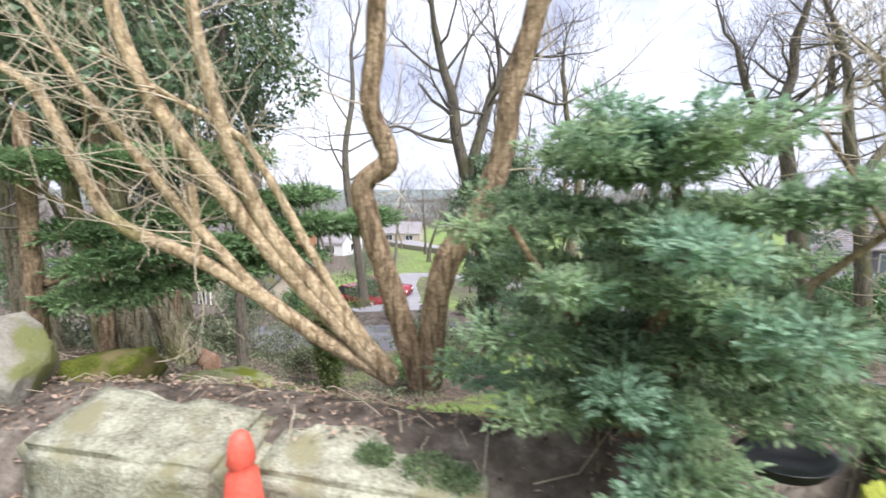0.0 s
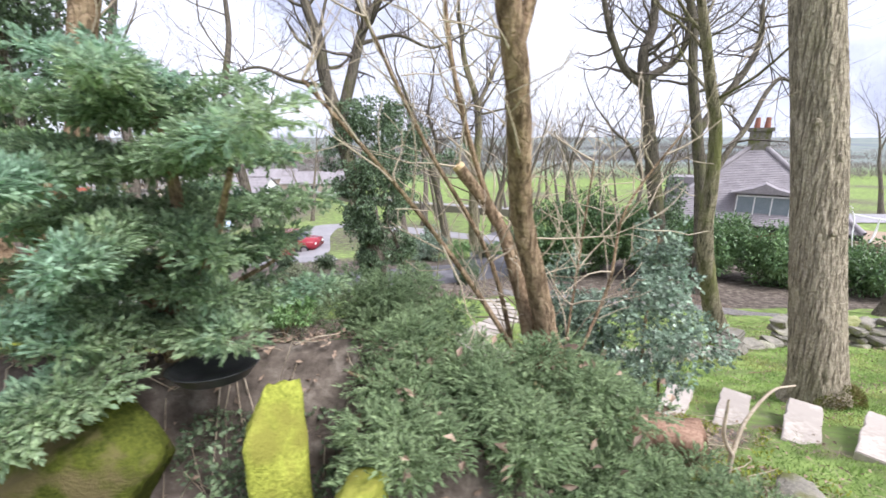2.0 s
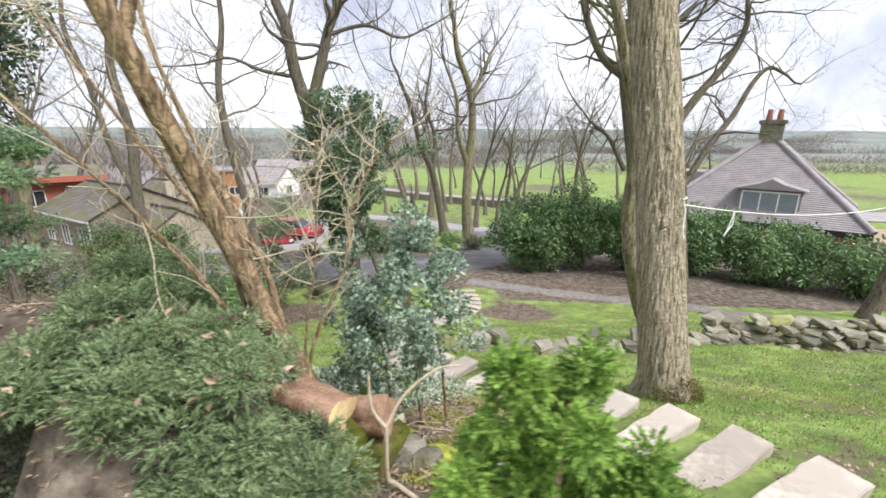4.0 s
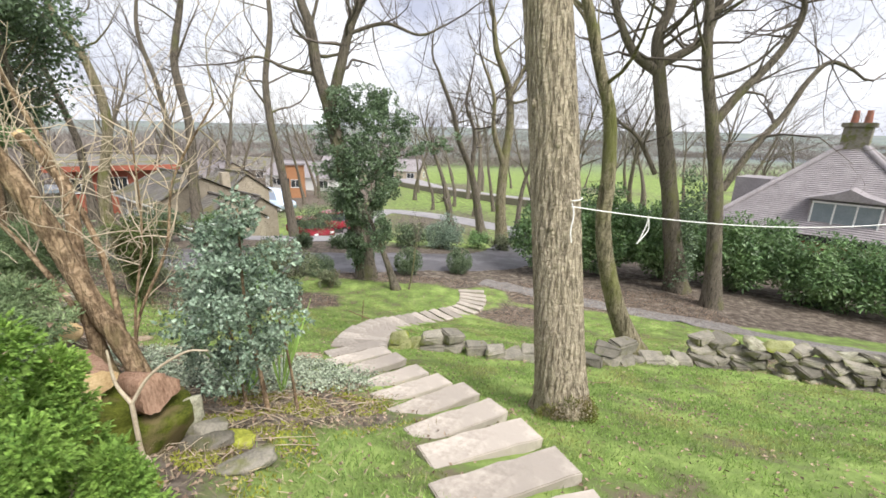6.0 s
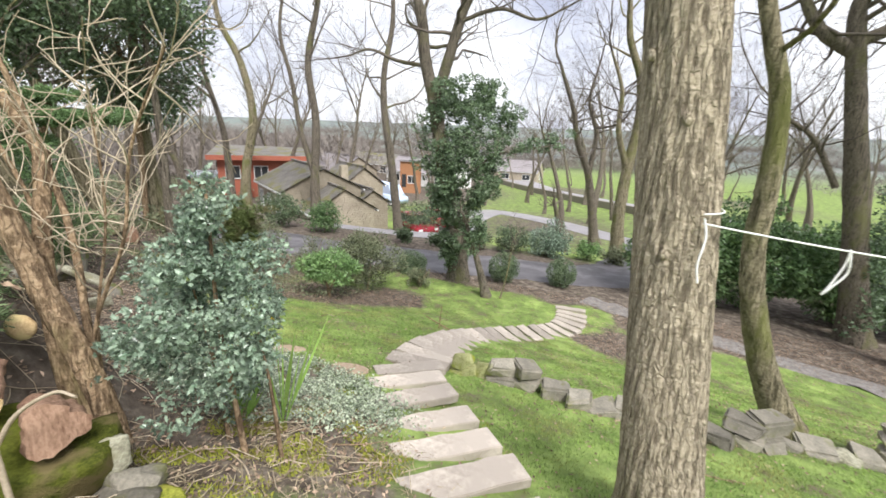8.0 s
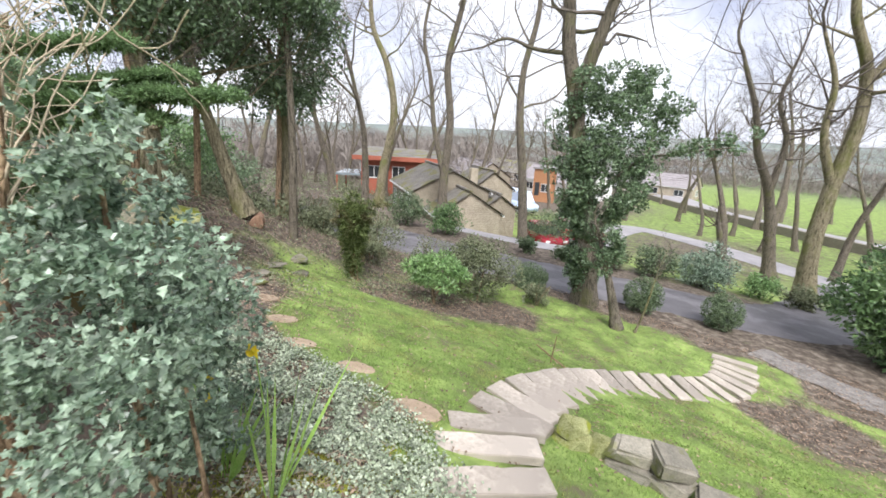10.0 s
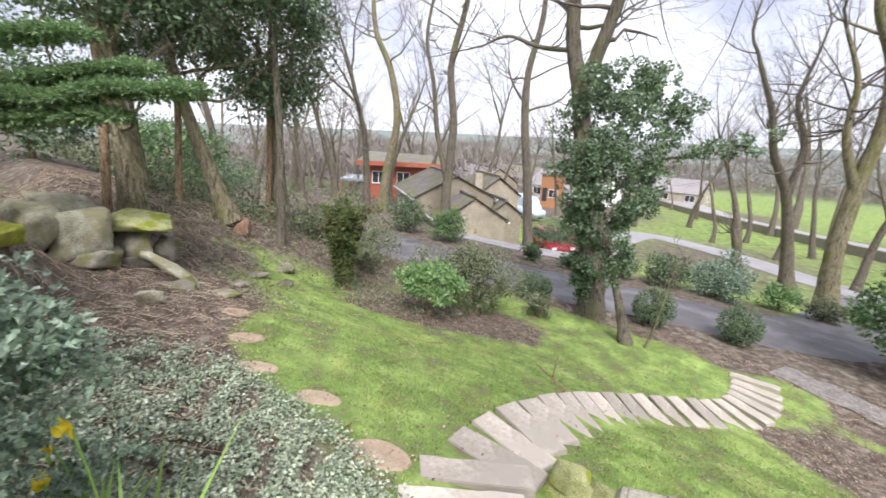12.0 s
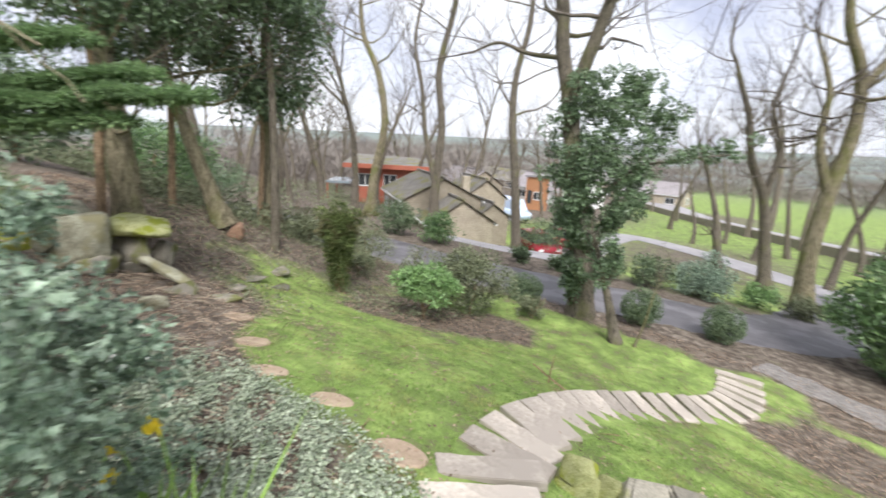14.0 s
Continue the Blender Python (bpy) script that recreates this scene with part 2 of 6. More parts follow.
CEDAR = surface("orange_cedar_boards", (0.33, 0.15, 0.075), (0.47, 0.25, 0.13), 2, 0.7, 0.3, (1, 1, 6))
REDTIMBER = surface("red_brown_timber", (0.32, 0.09, 0.06), (0.46, 0.16, 0.10), 2, 0.7, 0.3, (1, 1, 6))
BRICK = surface("red_brick", (0.25, 0.10, 0.07), (0.38, 0.17, 0.12), 3, 0.9, 0.3, fine=6)
WHITE = surface("white_paint", (0.72, 0.72, 0.70), (0.84, 0.84, 0.82), 3, 0.5, 0.05)
ROPE = surface("white_cord", (0.75, 0.74, 0.72), (0.88, 0.87, 0.85), 40, 0.8, 0.3)
REDPLASTIC = surface("faded_red_plastic", (0.70, 0.09, 0.06), (0.80, 0.16, 0.11), 6, 0.45, 0.1)
BLACKPLASTIC = surface("black_plastic", (0.012, 0.012, 0.013), (0.03, 0.03, 0.032), 6, 0.35, 0.1, gloss=0.5)
CARRED = surface("red_car_paint", (0.30, 0.02, 0.035), (0.36, 0.035, 0.05), 2, 0.25, 0, gloss=0.6)
CARBLUE = surface("pale_blue_van_paint", (0.50, 0.60, 0.78), (0.56, 0.66, 0.82), 2, 0.3, 0, gloss=0.6)
TYRE = surface("tyre_rubber", (0.02, 0.02, 0.02), (0.035, 0.035, 0.035), 9, 0.8, 0)
GLASS = surface("dark_window_glass", (0.03, 0.035, 0.04), (0.05, 0.055, 0.06), 2, 0.06, 0, gloss=0.7)
PALEGLASS = surface("sky_lit_window_glass", (0.20, 0.24, 0.26), (0.30, 0.34, 0.36), 2, 0.08, 0, gloss=0.7)
HEDGEFAR = surface("dull_woodland", (0.16, 0.14, 0.125), (0.30, 0.265, 0.235), 0.05, 0.95, 0)


# ---- mesh helpers ----
def arrays(name, verts, faces, material, smooth=True):
    """A mesh from arrays; every face has the same number of corners."""
    verts, faces = np.asarray(verts, np.float32), np.asarray(faces, np.int32)
    me = bpy.data.meshes.new(name)
    n, k = faces.shape
    me.vertices.add(len(verts))
    me.vertices.foreach_set("co", verts.ravel())
    me.loops.add(n * k)
    me.loops.foreach_set("vertex_index", faces.ravel())
    me.polygons.add(n)
    me.polygons.foreach_set("loop_start", np.arange(0, n * k, k, dtype=np.int32))
    me.polygons.foreach_set("use_smooth", np.full(n, smooth))
    me.update(calc_edges=True)
    me.materials.append(material)
    return me


def piece(name, mesh, parent=None, label="", kind="", m=None):
    ob = new(name, mesh)
    if parent is not None:
        ob.parent = parent
    if m is not None:
        ob.matrix_basis = m
    return tagged(ob, label, kind=kind)


def part(name, bm, material, parent, label="", smooth=False, m=None):
    me = bpy.data.meshes.new(name)
    bm.to_mesh(me)
    bm.free()
    me.materials.append(material)
    me.polygons.foreach_set("use_smooth", np.full(len(me.polygons), smooth))
    return piece(name, me, parent, label, m=m)


def thing(name, at, label, category, group="", turn=0.0, kind=""):
    ob = new(name)
    ob.matrix_basis = at if isinstance(at, Matrix) else pose(*at, 0, 0, turn)
    ob.empty_display_size = 0.1
    return tagged(ob, label, category, group, kind)


def box(x0, x1, y0, y1, z0, z1, bevel=0.0):
    bm = bmesh.new()
    bmesh.ops.create_cube(bm, size=1, matrix=Matrix.Translation(((x0 + x1) / 2, (y0 + y1) / 2, (z0 + z1) / 2)) @ Matrix.Diagonal((x1 - x0, y1 - y0, z1 - z0, 1)))
    if bevel:
        bmesh.ops.bevel(bm, geom=bm.edges[:], offset=bevel, segments=2, affect="EDGES")
    return bm


def solid(points, faces):
    bm = bmesh.new()
    vs = [bm.verts.new(p) for p in points]
    for f in faces:
        bm.faces.new([vs[i] for i in f])
    bmesh.ops.recalc_face_normals(bm, faces=bm.faces[:])
    return bm


def tube(P, R, n=6, rough=0.0, rng=None):
    """Verts and quads of a tapering tube along P, closed at its end by a point-sized ring."""
    P, R = np.asarray(P, float), np.asarray(R, float)
    T = np.gradient(P, axis=0)
    T /= np.linalg.norm(T, axis=1)[:, None] + 1e-9
    a = np.array([1.0, 0, 0]) if abs(T[0][0]) < 0.8 else np.array([0, 1.0, 0])
    ang = np.arange(n) * 2 * math.pi / n
    U = np.cross(T, a)
    U /= np.linalg.norm(U, axis=1)[:, None] + 1e-9
    W = np.cross(T, U)
    rr = R[:, None] * (1 + (rng.normal(0, rough, (len(P), n)) if rough else 0))
    V = P[:, None, :] + rr[..., None] * (np.cos(ang)[None, :, None] * U[:, None, :] + np.sin(ang)[None, :, None] * W[:, None, :])
    i, j = np.meshgrid(np.arange(len(P) - 1), np.arange(n), indexing="ij")
    k = (j + 1) % n
    return V.reshape(-1, 3), np.stack([i * n + j, i * n + k, (i + 1) * n + k, (i + 1) * n + j], -1).reshape(-1, 4)


def joined(pieces):
    V, F, o = [], [], 0
    for v, f in pieces:
        V.append(v)
        F.append(f + o)
        o += len(v)
    return np.concatenate(V), np.concatenate(F)


def smooth_path(points, k=6):
    """Points along a smooth curve through the given ones."""
    p = np.asarray(points, float)
    q = np.vstack([2 * p[0] - p[1], p, 2 * p[-1] - p[-2]])
    out = []
    for i in range(1, len(q) - 2):
        for t in np.linspace(0, 1, k, endpoint=False):
            out.append(0.5 * (2 * q[i] + (q[i + 1] - q[i - 1]) * t + (2 * q[i - 1] - 5 * q[i] + 4 * q[i + 1] - q[i + 2]) * t * t + (3 * q[i] - q[i - 1] - 3 * q[i + 1] + q[i + 2]) * t ** 3))
    return np.array(out + [p[-1]])


def unit(v):
    return v / (np.linalg.norm(v, axis=-1, keepdims=True) + 1e-9)


def leaf_cards(P, D, N, length, width, fold=0.15):
    """One folded, pointed leaf at each place."""
    n = len(P)
    D = unit(D)
    S = unit(np.cross(D, N))
    N = np.cross(S, D)
    L = (length * np.random.uniform(0.7, 1.3, n))[:, None]
    W = (width * np.random.uniform(0.7, 1.3, n))[:, None]
    V = np.stack([P, P + D * L * 0.45 + S * W / 2 + N * W * fold, P + D * L, P + D * L * 0.45 - S * W / 2 + N * W * fold], 1)
    return V.reshape(-1, 3), np.arange(n * 4).reshape(n, 4)


def in_blobs(n, blobs, shell=0.55, gap=0.0, freq=3.0):
    """n places inside ellipsoids (x, y, z, rx, ry, rz), nearer their skins, thinned by noise, and the way outwards at each."""
    b = np.array(blobs, float)
    w = b[:, 3] * b[:, 4] + b[:, 3] * b[:, 5]
    pick = np.random.choice(len(b), n, p=w / w.sum())
    d = unit(np.random.normal(0, 1, (n, 3)))
    r = shell + (1.08 - shell) * np.random.uniform(0, 1, n) ** 0.6
    P = b[pick, :3] + d * r[:, None] * b[pick, 3:]
    if gap:
        keep = np.array([noise.noise(Vector(p) * freq) > -0.5 + gap for p in P])
        P, d, pick = P[keep], d[keep], pick[keep]
    return P, unit(d / b[pick, 3:])


def sm(a, b, x):
    t = np.clip((np.asarray(x, float) - a) / (b - a), 0, 1)
    return t * t * (3 - 2 * t)


# ---- the lie of the land: a slope from the walk down to the drive, flatter beyond ----
FALL_Y = (-60, -8, -1, 0.6, 2.8, 3.7, 4.6, 5.5, 7, 8.5, 9.5, 11, 12.5, 15, 18, 22, 27, 35, 50, 80, 150, 300, 700, 1500, 3000)
FALL_Z = (6, 0.7, 0.1, -0.2, -1.02, -1.4, -1.68, -1.95, -2.45, -3.0, -3.35, -3.7, -3.85, -3.95, -4.15, -4.6, -5.3, -6.2, -7.5, -9, -11, -11, 0, 14, 30)


def land(x, y):
    x, y = np.asarray(x, float), np.asarray(y, float)
    b = np.interp(y, FALL_Y, FALL_Z) - 0.03 * (np.clip(x, -12, 20) - 5) * (1 - sm(20, 60, y))
    bed = np.maximum(0, 0.5 - b) * sm(1.45 - 0.65 * sm(1.75, 2.3, x), 1.8 - 0.65 * sm(1.75, 2.3, x), y) * (1 - sm(2.25 - 0.35 * sm(-1.5, 0.5, x), 3.8 - 1.0 * sm(-1.5, 0.5, x), y)) * (1 - sm(1.9, 3.35, x))
    bank = 1.1 * (1 - sm(-5.5, -2.2, x)) * sm(3, 4.5, y) * (1 - sm(8, 13.5, y))
    yard = -1.5 * np.exp(-(((x + 9) / 6) ** 2 + ((y - 28) / 5) ** 2))
    return b + bed + bank + yard


def h(x, y):
    return float(land(x, y))


def spot(x, y, r, px, py):
    return np.exp(-(((px - x) ** 2 + (py - y) ** 2) / (r * r)) ** 2)


def grassy(x, y):
    """How far the ground is lawn (1) or bare soil and litter (0)."""
    x, y = np.asarray(x, float), np.asarray(y, float)
    g = np.ones_like(x)
    g *= 1 - (1 - sm(3.7, 4.9, x)) * (1 - sm(3.3, 4.2, y + 0.25 * x - 1.0)) * sm(0.3, 1.0, y)
    g *= 1 - 0.8 * (1 - sm(-1.5, 1.0, x)) * (1 - sm(5.5, 7.0, y)) * sm(0.3, 1.0, y)
    g *= 1 - (1 - sm(-5, -1.5, x - 0.3 * (y - 8))) * 0.85 * sm(0.3, 1.0, y)
    g *= 1 - spot(-0.9, 9.6, 1.6, x, y) - 0.8 * spot(0.8, 10.9, 1.2, x, y)
    g *= 1 - 0.9 * spot(7.2, 10.8, 1.2, x, y)
    g *= 1 - 0.65 * spot(4.55, 2.55, 0.55, x, y)
    g *= 1 - 0.9 * sm(11.9, 12.6, y - 0.12 * (8 - x)) * sm(6.6, 7.4, x) * (1 - sm(24, 26, y))
    g *= 1 - 0.7 * sm(13.2, 14.0, y) * (1 - sm(21, 23, y))
    g *= 1 - 0.55 * sm(9.0, 11.0, x) * (1 - sm(6.3, 8.5, y)) * sm(5.4, 6.2, y)
    g -= 0.5 * np.clip(np.sin(x * 1.9 + 1.3 * np.sin(y * 1.1)) * np.sin(y * 2.3 + 1.7 * np.sin(x * 0.8)) - 0.25, 0, 1) * (y < 20)
    return np.clip(g, 0, 1)


random.seed(3), np.random.seed(3)

# ---- ground ----
def ground_material():
    m = bpy.data.materials.new("garden_ground")
    m.use_nodes = True
    nodes, links = m.node_tree.nodes, m.node_tree.links
    b = nodes["Principled BSDF"]
    b.inputs["Roughness"].default_value, b.inputs["Specular IOR Level"].default_value = 0.95, 0.15
    at, tc = nodes.new("ShaderNodeAttribute"), nodes.new("ShaderNodeTexCoord")
    at.attribute_name = "zone"
    sep = nodes.new("ShaderNodeSeparateColor")
    links.new(at.outputs["Color"], sep.inputs[0])

    def mottled(scale, *stops):
        n, r = nodes.new("ShaderNodeTexNoise"), nodes.new("ShaderNodeValToRGB")
        n.inputs["Scale"].default_value, n.inputs["Detail"].default_value, n.inputs["Roughness"].default_value = scale, 9, 0.7
        links.new(tc.outputs["Object"], n.inputs["Vector"])
        while len(r.color_ramp.elements) < len(stops):
            r.color_ramp.elements.new(0.5)
        for e, (p, c) in zip(r.color_ramp.elements, stops):
            e.position, e.color = p, (*c, 1)
        links.new(n.outputs["Fac"], r.inputs["Fac"])
        return n, r.outputs[0]

    n1, lawn = mottled(1.6, (0.36, (0.17, 0.145, 0.095)), (0.46, (0.16, 0.225, 0.065)), (0.66, (0.33, 0.43, 0.13)))
    n2, soil = mottled(5.0, (0.35, (0.06, 0.048, 0.038)), (0.52, (0.145, 0.118, 0.095)), (0.68, (0.29, 0.25, 0.205)))
    # far hillside colour with distance haze mixed in as bluish grey
    n3, hazed_moor = mottled(0.012, (0.40, (0.16, 0.18, 0.20)), (0.52, (0.20, 0.24, 0.20)), (0.62, (0.27, 0.25, 0.25)))
    n4, _ = mottled(2.3, (0.0, (0, 0, 0)), (1.0, (1, 1, 1)))
    # ragged edge between lawn and soil
    ad, st = nodes.new("ShaderNodeMath"), nodes.new("ShaderNodeMapRange")
    ad.operation = "ADD"
    links.new(sep.outputs[0], ad.inputs[0])
    links.new(n4.outputs["Fac"], ad.inputs[1])
    links.new(ad.outputs[0], st.inputs["Value"])
    st.inputs["From Min"].default_value, st.inputs["From Max"].default_value = 0.88, 1.16
    m1, m2 = nodes.new("ShaderNodeMixRGB"), nodes.new("ShaderNodeMixRGB")
    links.new(st.outputs[0], m1.inputs[0])
    links.new(soil, m1.inputs[1])
    links.new(lawn, m1.inputs[2])
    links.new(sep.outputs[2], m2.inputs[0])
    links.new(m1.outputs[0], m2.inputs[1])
    links.new(hazed_moor, m2.inputs[2])
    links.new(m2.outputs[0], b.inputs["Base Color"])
    bp = nodes.new("ShaderNodeBump")
    bp.inputs["Strength"].default_value, bp.inputs["Distance"].default_value = 0.7, 0.04
    links.new(n2.outputs["Fac"], bp.inputs["Height"])
    links.new(bp.outputs[0], b.inputs["Normal"])
    return m


def ground_sheet():
    def spread(lo, hi, step, far_lo, far_hi):
        inner = np.arange(lo, hi + step, step)
        out, s, v = [], step, hi + step
        while v < far_hi:
            s *= 1.14
            v += s
            out.append(v)
        back, s, v = [], step, lo
        while v > far_lo:
            s *= 1.14
            v -= s
            back.append(v)
        return np.array(back[::-1] + list(inner) + out)

    xs, ys = spread(-7, 16, 0.15, -2600, 2600), spread(-2, 18, 0.15, -60, 2900)
    X, Y = np.meshgrid(xs, ys, indexing="ij")
    Z = land(X, Y)
    rough = np.array([noise.noise(Vector((x * 1.7, y * 1.7, 0))) * 0.03 + noise.noise(Vector((x * 6, y * 6, 4))) * 0.012 for x, y in zip(X.ravel(), Y.ravel())]).reshape(X.shape)
    hills = np.array([noise.noise(Vector((x / 260, y / 400, 1))) for x, y in zip(X.ravel(), Y.ravel())]).reshape(X.shape)
    Z = Z + rough * (1 - sm(20, 30, Y)) + hills * 9 * sm(250, 700, Y)
    nx, ny = X.shape
    i, j = np.meshgrid(np.arange(nx - 1), np.arange(ny - 1), indexing="ij")
    F = np.stack([i * ny + j, (i + 1) * ny + j, (i + 1) * ny + j + 1, i * ny + j + 1], -1).reshape(-1, 4)
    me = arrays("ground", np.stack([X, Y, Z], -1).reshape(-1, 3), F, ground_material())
    zone = me.color_attributes.new("zone", "FLOAT_COLOR", "POINT")
    g = grassy(X, Y)
    wild = sm(19, 23, Y)
    g = g * (1 - wild) + wild * (0.62 + 0.25 * np.sin(X * 0.21 + 1) * np.sin(Y * 0.13))
    g = np.where(Y > 90, 0.9, g) * (1 - 0.75 * (1 - sm(-18, -5, X)) * sm(16, 20, Y))
    # share of the haze-tinted hillside colour, rising with distance
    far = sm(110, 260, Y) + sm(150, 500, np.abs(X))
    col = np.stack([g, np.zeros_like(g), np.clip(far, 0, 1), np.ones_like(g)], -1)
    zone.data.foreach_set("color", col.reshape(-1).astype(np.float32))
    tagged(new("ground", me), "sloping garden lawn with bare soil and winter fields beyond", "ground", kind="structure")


ground_sheet()


def strip(name, line, width, lift, material, label, k=10, across=6, ragged=0.0):
    """A ribbon of paving that follows the land."""
    P = smooth_path([(x, y, 0) for x, y in line], k)[:, :2]
    T = unit(np.gradient(P, axis=0))
    N = np.stack([-T[:, 1], T[:, 0]], 1)
    w = np.linspace(-0.5, 0.5, across + 1)
    off = np.random.normal(0, ragged, (len(P), 2)) if ragged else np.zeros((len(P), 2))
    V = []
    for i in range(len(P)):
        for a, s in enumerate(w):
            e = off[i, 0] if a == 0 else off[i, 1] if a == across else 0
            q = P[i] + N[i] * (s * width + e)
            V.append((q[0], q[1], h(*q) + lift * (0.2 if a in (0, across) else 1)))
    c = across + 1
    F = [(i * c + a, i * c + a + 1, (i + 1) * c + a + 1, (i + 1) * c + a) for i in range(len(P) - 1) for a in range(across)]
    return tagged(new(name, arrays(name, V, F, material)), label, name.split("_")[0], kind="structure")


strip("road_drive", [(-40, 12), (-22, 13.2), (-10, 14.4), (-4, 14.9), (-1, 15.6), (3, 16.8), (6.5, 18.0), (8.2, 20.5), (9.2, 25), (10.5, 30), (14, 36)], 3.3, 0.06, ASPHALT, "damp dark asphalt drive curving through the garden", ragged=0.06)
strip("road_lane", [(-4, 21.5), (-3.2, 27), (-4, 36), (-3, 43), (3.4, 39.5), (9.5, 32.5), (16, 28), (30, 24)], 3.4, 0.12, LANE, "pale tarmac lane past the cottages")
strip("road_public", [(-60, 135), (-16, 104), (1, 74), (15.5, 57), (30, 46), (60, 34)], 6.5, 0.5, LANE, "pale grey public road beyond the garden")
strip("pavement_court", [(-8, 21.2), (-4, 21.8), (-1, 23)], 3.6, 0.10, LANE, "pinkish paved parking court beside the cottage")
strip("path_gravel", [(6.2, 14.4), (8.0, 13.6), (9.4, 12.95), (13.0, 11.5), (15.4, 9.8), (18.5, 8.2), (24, 6.5)], 0.85, 0.035, GRAVEL, "damp grey gravel path along the hedge", ragged=0.07)


# ---- trees ----
KIDS = (8, 6, 5, 3)


def grow(out, rng, p, d, length, r, level, last, up=0.2, wob=0.17, kids=KIDS, start=0.35):
    n = (9, 7, 5, 4, 3)[level]
    pts, rad = [p], [r]
    for i in range(n):
        d = unit(d + rng.normal(0, wob, 3) + np.array([0, 0, up]))
        p = p + d * length / n
        pts.append(p)
        rad.append(max(r * (1 - 0.85 * (i + 1) / n), 0.0032))
    out[level].append((pts, rad))
    if level < last:
        for k in range(kids[level]):
            f = start + (1 - start) * (k + rng.uniform(0.2, 0.9)) / kids[level]
            i = min(int(f * n), n - 1)
            base = pts[i] + (pts[i + 1] - pts[i]) * (f * n - i)
            ax = unit(pts[i + 1] - pts[i])
            side = unit(np.cross(ax, rng.normal(0, 1, 3)))
            a = rng.uniform(0.4, 0.85) if level == 0 else rng.uniform(0.5, 1.05)
            grow(out, rng, base, unit(ax * math.cos(a) + side * math.sin(a)), length * rng.uniform(0.42, 0.68) * (1.15 - 0.45 * f), rad[i] * rng.uniform(0.38, 0.6), level + 1, last, up, wob * 1.15, kids, 0.2)


def bare_tree(at, label, height, r, seed, trunk=None, limbs=(), bark=BARK, twigs=FARBARK, last=4, group="", first=0.4, sides=12, kids=KIDS):
    """A leafless tree: trunk, limbs of their own, and the fine twigs. trunk and limbs: bends in metres from the base."""
    rng = np.random.default_rng(seed)
    out = {k: [] for k in range(6)}
    if trunk is None:
        grow(out, rng, np.zeros(3), unit(np.array([rng.normal(0, 0.05), rng.normal(0, 0.05), 1])), height * 0.8, r, 0, last, 0.05, 0.09, kids, first)
        tp, tr = out[0][0]
        tp, tr = smooth_path(tp, 4), np.interp(np.linspace(0, 1, 4 * (len(tr) - 1) + 1), np.linspace(0, 1, len(tr)), tr)
    else:
        tp = smooth_path(trunk, 6)
        tr = np.linspace(r, r * 0.36, len(tp))
        if first < 1:
            grow(out, rng, tp[-1], unit(tp[-1] - tp[-4]), height * 0.3, tr[-1] * 0.95, 1, last, 0.1, 0.15, kids, 0.1)
        for k in range(kids[0]):
            if first >= 1:
                break
            f = first + (1 - first) * rng.uniform(0, 1)
            i = min(int(f * len(tp)), len(tp) - 2)
            side = unit(rng.normal(0, 1, 3) * np.array([1, 1, 0.3]) + np.array([0, 0, 0.5]))
            grow(out, rng, tp[i], side, height * rng.uniform(0.2, 0.36), tr[i] * 0.36, 1, last, 0.12, 0.2, kids)
    tr = tr * (1 + 0.55 * np.exp(-np.linalg.norm(tp - tp[0], axis=1) / (2.2 * r)))
    tree = thing("tree", (at[0], at[1], h(*at) - 0.06), label, "tree", group)
    v, f = tube(tp, tr, sides, 0.03, rng)
    piece("trunk", arrays("trunk", v, f, bark), tree)
    for points, r0, r1 in limbs:
        lp = smooth_path(points, 6)
        lr = np.linspace(r0, r1, len(lp))
        v, f = tube(lp, lr, 9, 0.03, rng)
        piece("limb", arrays("limb", v, f, bark), tree)
        grow(out, rng, lp[-1], unit(lp[-1] - lp[-4]), height * 0.24, lr[-1] * 0.95, 2, last, 0.08, 0.18, kids, 0.1)
        for k in range(16):
            i = rng.integers(len(lp) // 4, len(lp) - 1)
            side = unit(rng.normal(0, 1, 3) + np.array([0, 0, 0.6]))
            grow(out, rng, lp[i], side, height * rng.uniform(0.12, 0.26), lr[i] * 0.4, 2, last, 0.1, 0.22, kids)
    for pts, rad in out[1]:
        v, f = tube(pts, rad, 6)
        piece("limb", arrays("limb", v, f, bark), tree)
    fine = [tube(p, q, 4 if k == 2 else 3) for k in (2, 3, 4) for p, q in out[k]]
    if fine:
        v, f = joined(fine)
        piece("twig_mass", arrays("twig_mass", v, f, twigs), tree, "fine leafless twigs", "stuff")
    return tree


